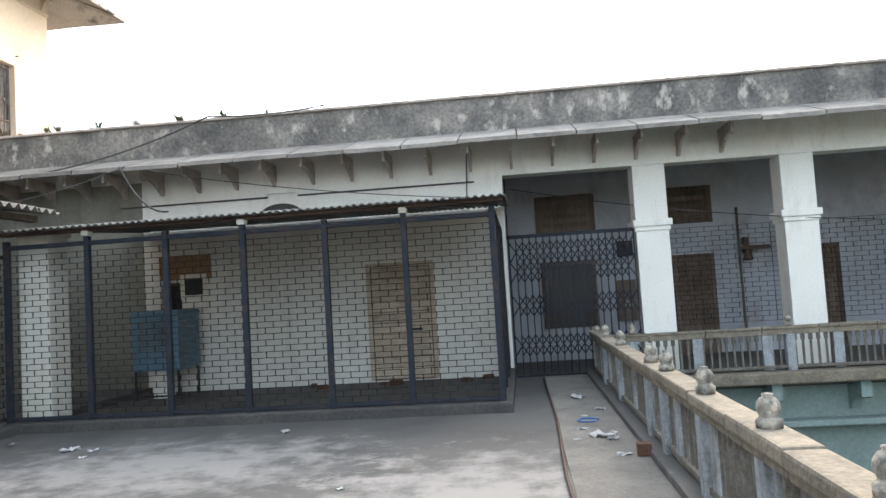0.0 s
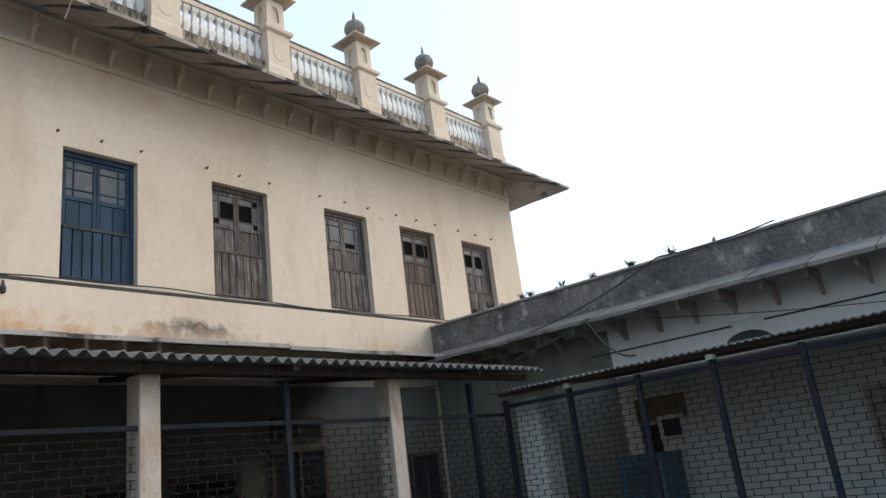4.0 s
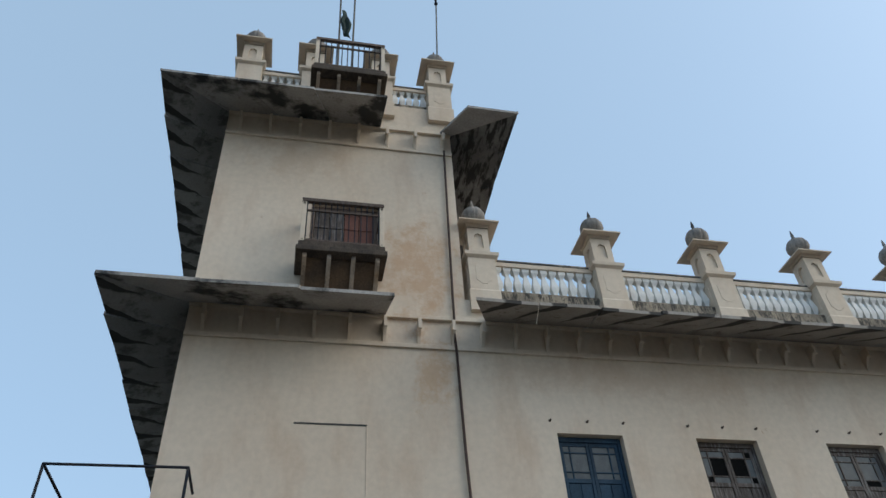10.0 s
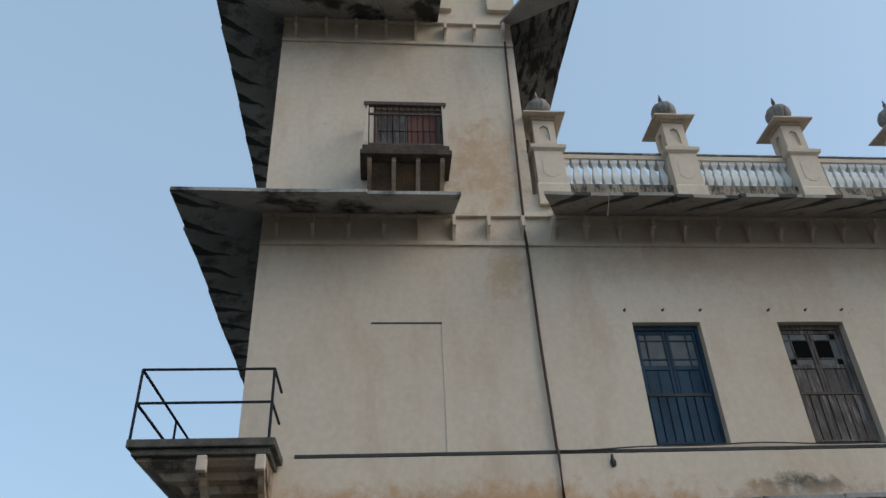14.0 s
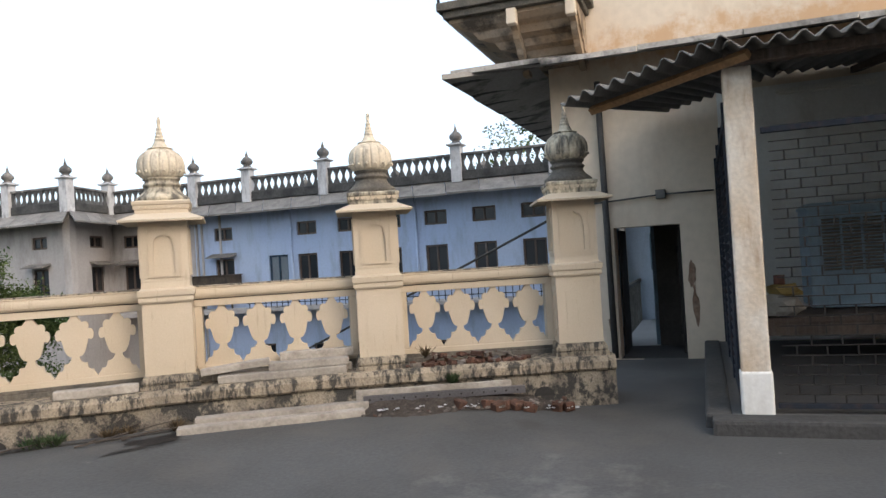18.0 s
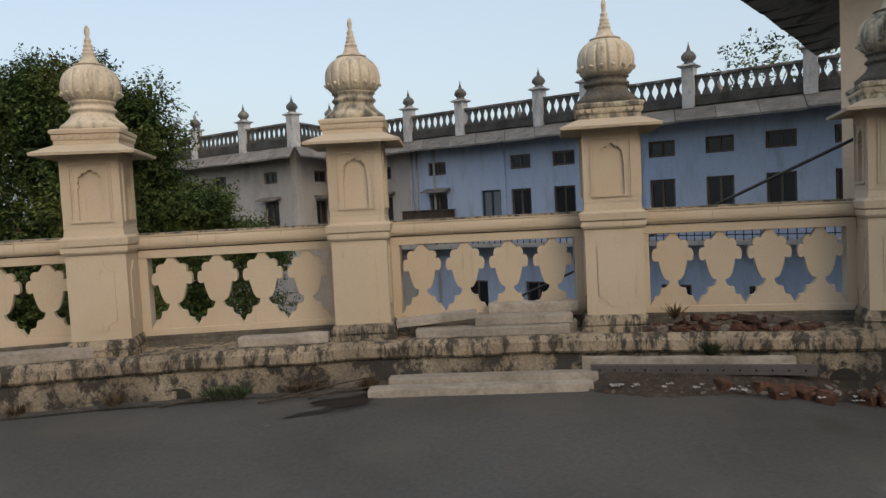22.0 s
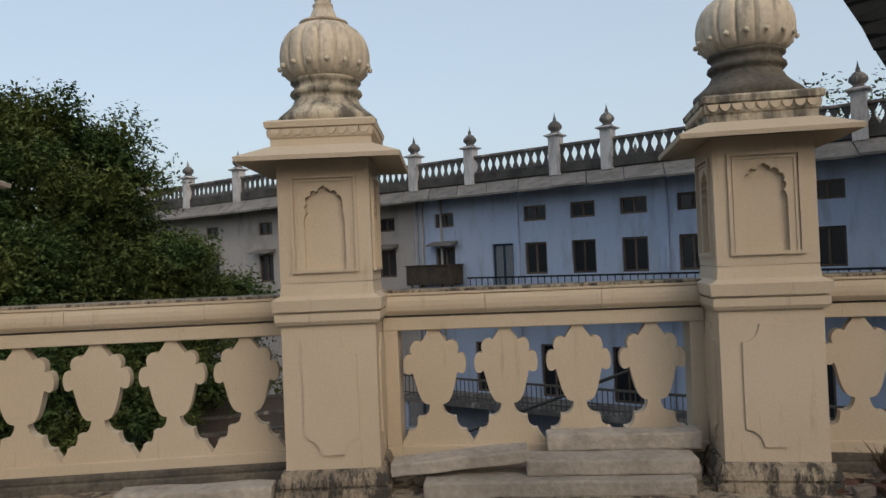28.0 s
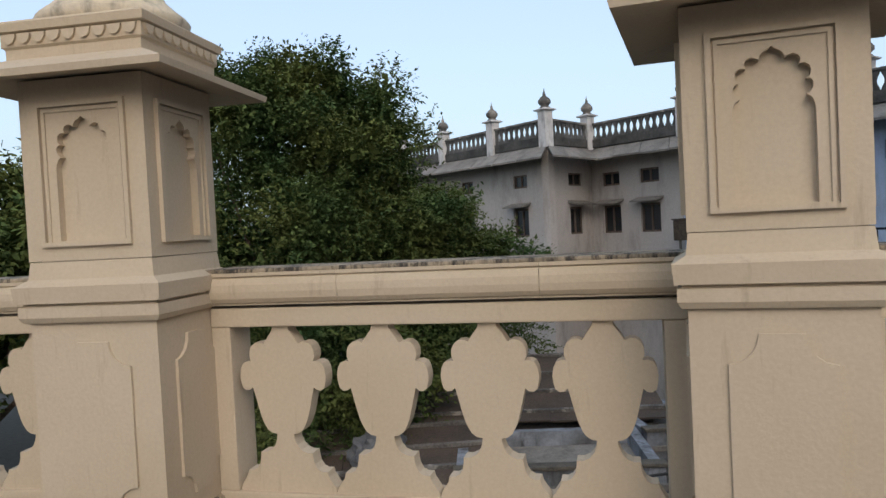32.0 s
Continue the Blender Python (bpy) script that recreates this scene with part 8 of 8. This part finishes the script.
def weed(p, h, n, seed, label, mat="weed"):
    rg = random.Random(seed)
    verts, faces = [Vector(p)], []
    for _ in range(n * 3):
        a, t = rg.uniform(0, 6.283), rg.uniform(0.1, 0.9)
        d = Vector((math.cos(a), math.sin(a), 0))
        b0 = Vector(p) + d * rg.uniform(0, h * 0.35)
        hh = h * rg.uniform(0.4, 1.1)
        tip = b0 + d * hh * t + Vector((0, 0, hh))
        side = Vector((-d.y, d.x, 0)) * h * 0.05
        k = len(verts)
        mid = b0.lerp(tip, 0.55) + Vector((0, 0, hh * 0.1))
        verts += [mid + side, tip, mid - side]
        faces.append((0, k, k + 1, k + 2))
    me = bpy.data.meshes.new("weed")
    me.from_pydata([tuple(v) for v in verts], [], faces)
    me.materials.append(M[mat])
    tagged(new("weed", me), label, "weed", "weeds")


M["weed"] = material("weed_green", (0.03, 0.06, 0.022), rough=0.8, second=(0.06, 0.07, 0.03), scale=8, grain=10, bump=0)
M["weed_dry"] = material("weed_dry", (0.10, 0.07, 0.037), rough=0.8, second=(0.055, 0.038, 0.024), scale=8, grain=10, bump=0)
weed(tuple(bay_pose(1, -0.32, -0.345, 0.30) @ Vector((0, 0, 0))), 0.12, 70, 1, "small bushy green weed growing from the plinth")
for k, s, dry in ((-1, -0.05, 0), (-1, 0.05, 0), (-1, -0.15, 0), (-1, 0.45, 1), (-1, 0.6, 1), (-1, -0.85, 1), (-2, -0.2, 0), (-2, 0.4, 1), (0, -0.9, 1), (-3, 0.3, 0)):
    weed(tuple(bay_pose(k, s, -0.40, 0.10) @ Vector((0, 0, 0))), 0.13, 26, int(k * 10 + s * 100) + 99, "dry brown weed at the plinth's foot" if dry else "small green weed at the plinth's foot", "weed_dry" if dry else "weed")
weed(tuple(bay_pose(1, -0.55, -0.22, 0.55) @ Vector((0, 0, 0))), 0.12, 16, 77, "dry straw weed among the plinth bricks", "weed_dry")
# weeds on the low parapet's top
for i in range(14):
    weed((-10.6 + i * 0.42 + 0.2 * math.sin(i * 3), YG - 0.02, 4.98), 0.14 + 0.06 * math.sin(i * 2.2), 14, 200 + i, "dry weed on the blackened roof parapet", "weed_dry" if i % 3 else "weed")
# drain holes in the plinth's face: flat near-black plates in place of shade
for k, s in ((0, 0.08), (-1, -0.42), (1, 0.55), (-2, -0.3), (0, 0.85)):
    m = bay_pose(k, s, -0.32, 0.13)
    arc = [(0.10 * math.cos(math.pi * i / 10), 0.085 * math.sin(math.pi * i / 10)) for i in range(11)]
    tagged(part("drain_hole", prism(arc, -0.004, 0.05), M["dark"], None, at=m), "dark arched drain hole in the plinth", "drain hole", "drain holes")

# ---------------------------------------------------------------- overhead cables
def cable(name, a, b, sag, label, r=0.009, n=16):
    a, b = Vector(a), Vector(b)
    pts = [a.lerp(b, i / n) - Vector((0, 0, sag * 4 * (i / n) * (1 - i / n))) for i in range(n + 1)]
    return pipe(name, pts, r, "kerb", label, "cable", 6)


cable("overhead_cable", (-9.2, YG - 1.0, 4.0), (-5.6, YG - 1.1, 4.75), 0.15, "thin black cable looping over the low eave", 0.014)
cable("overhead_cable", (-5.6, YG - 1.1, 4.75), (-3.8, YG - 0.2, 5.02), 0.06, "thin black cable looping over the low eave", 0.014)
cable("overhead_cable", (-7.2, YG - 1.15, 4.0), (-5.6, 13.0, 2.95), 0.22, "thin black cable hanging to the cage roof", 0.016)
cable("overhead_cable", (-7.1, YG - 1.15, 4.0), (-11.0, 13.0, 3.3), 0.3, "thin pale cable hanging under the eave", 0.010)
cable("overhead_cable", (-7.0, YG - 1.15, 3.95), (-1.2, YG - 0.1, 3.15), 0.1, "thin cable along the low wall", 0.008)
cable("overhead_cable", (-1.3, YG - 0.1, 3.95), (-1.35, YG - 0.06, 3.05), 0.0, "short black cable down the low wall", 0.012, 4)
cable("overhead_cable", (-0.6, YG + 0.2, 3.3), (5.5, YG - 0.05, 2.3), 0.12, "thin pale cable across the veranda", 0.008)
cable("stay_cable", (-8.72, 1.2, 1.96), (-10.0, -6.4, -1.15), 0.03, "black cable slanting down behind the parapet piers", 0.014)


# ---------------------------------------------------------------- peeled plaster beside the passage door
M["peeled"] = material("peeled_brick_plaster", (0.20, 0.12, 0.08), second=(0.30, 0.22, 0.16), amount=0.8, scale=9, grain=40, grain_amount=0.25, bump=0.5)


def peeled_patch(y, z, w, h, seed, label):
    rg = random.Random(seed)
    pts = []
    for i in range(18):
        a = 2 * math.pi * i / 18
        r = rg.uniform(0.75, 1.1)
        pts.append((w * r * math.cos(a) * (0.7 + 0.3 * math.sin(2 * a + seed)), h * r * math.sin(a)))
    tagged(part("peeled_plaster", prism(pts, -0.005, 0.005), M["peeled"], None, at=FACADE @ pose(y, 0, z)), label, "peeled plaster", "peeled plaster")


peeled_patch(2.19, 1.05, 0.06, 0.22, 1, "peeled patch of brown plaster beside the passage door")
peeled_patch(2.22, 0.60, 0.05, 0.30, 2, "peeled patch of brown plaster beside the passage door")
peeled_patch(1.04, 0.35, 0.05, 0.16, 3, "peeled patch of brown plaster beside the passage door")

M["stick"] = material("dead_stick", (0.05, 0.04, 0.033), second=(0.10, 0.08, 0.065), scale=9, grain=40, grain_amount=0.3, bump=0.3)
# dry sticks and a crumpled bag at the plinth's foot
for i, (al, ou, ln_s, yaw, tilt) in enumerate(((0.35, -0.52, 0.75, 12, 6), (0.30, -0.47, 0.62, 22, 9), (0.55, -0.55, 0.5, 4, 4), (0.2, -0.58, 0.55, -6, 3), (-0.5, -0.5, 0.6, 8, 3))):
    stk = part("dry_stick", tube([(0, 0, 0.012), (ln_s * 0.4, 0.02 * math.sin(i * 3), 0.03), (ln_s, 0.0, 0.02)], [0.009, 0.007, 0.004], 6), M["stick"], None, at=bay_pose(-1, al, ou, 0.12) @ pose(0, 0, 0, 0, -tilt, yaw))
    tagged(stk, "dry broken stick lying at the plinth's foot", "stick", "dry sticks")
bm = bmesh.new()
bmesh.ops.create_icosphere(bm, subdivisions=3, radius=1.0)
for v in bm.verts:
    r = 1 + 0.45 * noise.noise(v.co * 2.3) + 0.2 * noise.noise(v.co * 6)
    v.co = Vector((v.co.x * 0.13 * r, v.co.y * 0.08 * r, max(-0.005, v.co.z * 0.05 * r + 0.02)))
M["yellowbag"] = material("crumpled_yellow_plastic", (0.42, 0.36, 0.17), rough=0.45, second=(0.28, 0.24, 0.12), scale=9, grain=30, bump=0.3)
tagged(part("plastic_bag", bm, M["yellowbag"], None, at=pose(-5.33, -3.66, 0.1)), "crumpled yellowish plastic bag on the terrace floor", "plastic bag")

# black wet patches on the floor
M["wetmud"] = material("black_wet_mud", (0.018, 0.017, 0.017), rough=0.45, second=(0.03, 0.028, 0.027), scale=9, grain=40, grain_amount=0.3, bump=0.3)


def wet_patch(x, y, long, wide, turn, seed):
    pts = []
    for i in range(40):
        a = 2 * math.pi * i / 40
        r = 0.72 + 0.5 * noise.noise((math.cos(a) * 1.6 + seed, math.sin(a) * 1.6, 0)) + 0.35 * noise.noise((math.cos(a) * 5 + seed, math.sin(a) * 5, 3))
        pts.append((long * r * math.cos(a), wide * r * math.sin(a)))
    bm = bmesh.new()
    m = pose(x, y, 0, 0, 0, turn)
    up = []
    for px, py in pts:
        p = m @ Vector((px, py, 0))
        up.append(bm.verts.new((p.x, p.y, ground_height(p.x, p.y) + 0.004)))
    mid = bm.verts.new((x, y, ground_height(x, y) + 0.006))
    for a, b in zip(up, up[1:] + up[:1]):
        bm.faces.new((mid, a, b))
    tagged(new("wet_patch", to_mesh("wet_patch", bm, M["wetmud"])), "black wet mud patch on the terrace floor", "wet patch", "wet patches")


wet_patch(-6.12, -2.0, 0.42, 0.17, 160, 1)
wet_patch(-5.78, -2.02, 0.20, 0.07, 150, 5)
# low heap of earth and mortar crumbs against the plinth
bm = bmesh.new()
rows = []
for i in range(64):
    al = -1.25 + 2.05 * i / 63
    ends = max(0.0, min(1.0, (al + 1.26) / 0.2, (0.81 - al) / 0.4))
    edge = 0.13 + 0.20 * math.exp(-((al + 0.72) / 0.42) ** 2) + 0.07 * noise.noise((al * 3.1, 4.0, 0)) + 0.03 * noise.noise((al * 11, 7.0, 0))
    ring = []
    for j, (f, h) in enumerate(((-1.3, 0.10), (-0.6, 0.095), (0.0, 0.085), (0.2, 0.06), (0.4, 0.038), (0.6, 0.022), (0.8, 0.012), (1.0, -0.012))):
        p = bay_pose(1, al, -0.47 - (f * edge if f > 0 else f * 0.13), 0) @ Vector((0, 0, 0))
        bump = 0.022 * noise.noise((p.x * 11, p.y * 11, 1)) + 0.012 * noise.noise((p.x * 31, p.y * 31, 2)) if 1 < j < 7 else 0.0
        ring.append(bm.verts.new((p.x, p.y, ground_height(p.x, p.y) - 0.012 + (h + 0.012 + bump) * ends)))
    rows.append(ring)
for a, b in zip(rows, rows[1:]):
    for q in range(len(a) - 1):
        bm.faces.new((a[q], b[q], b[q + 1], a[q + 1]))
bmesh.ops.recalc_face_normals(bm, faces=bm.faces[:])
M["debris"] = material("earth_and_mortar", (0.035, 0.027, 0.022), second=(0.07, 0.055, 0.045), amount=0.8, scale=11, grain=60, grain_amount=0.35, bump=0.7, stain=(0.16, 0.14, 0.12), stain_amount=0.4, stain_scale=(7, 7, 7))
tagged(new("debris_heap", to_mesh("debris_heap", bm, M["debris"], True)), "low heap of earth and mortar crumbs against the plinth", "debris", kind="stuff")
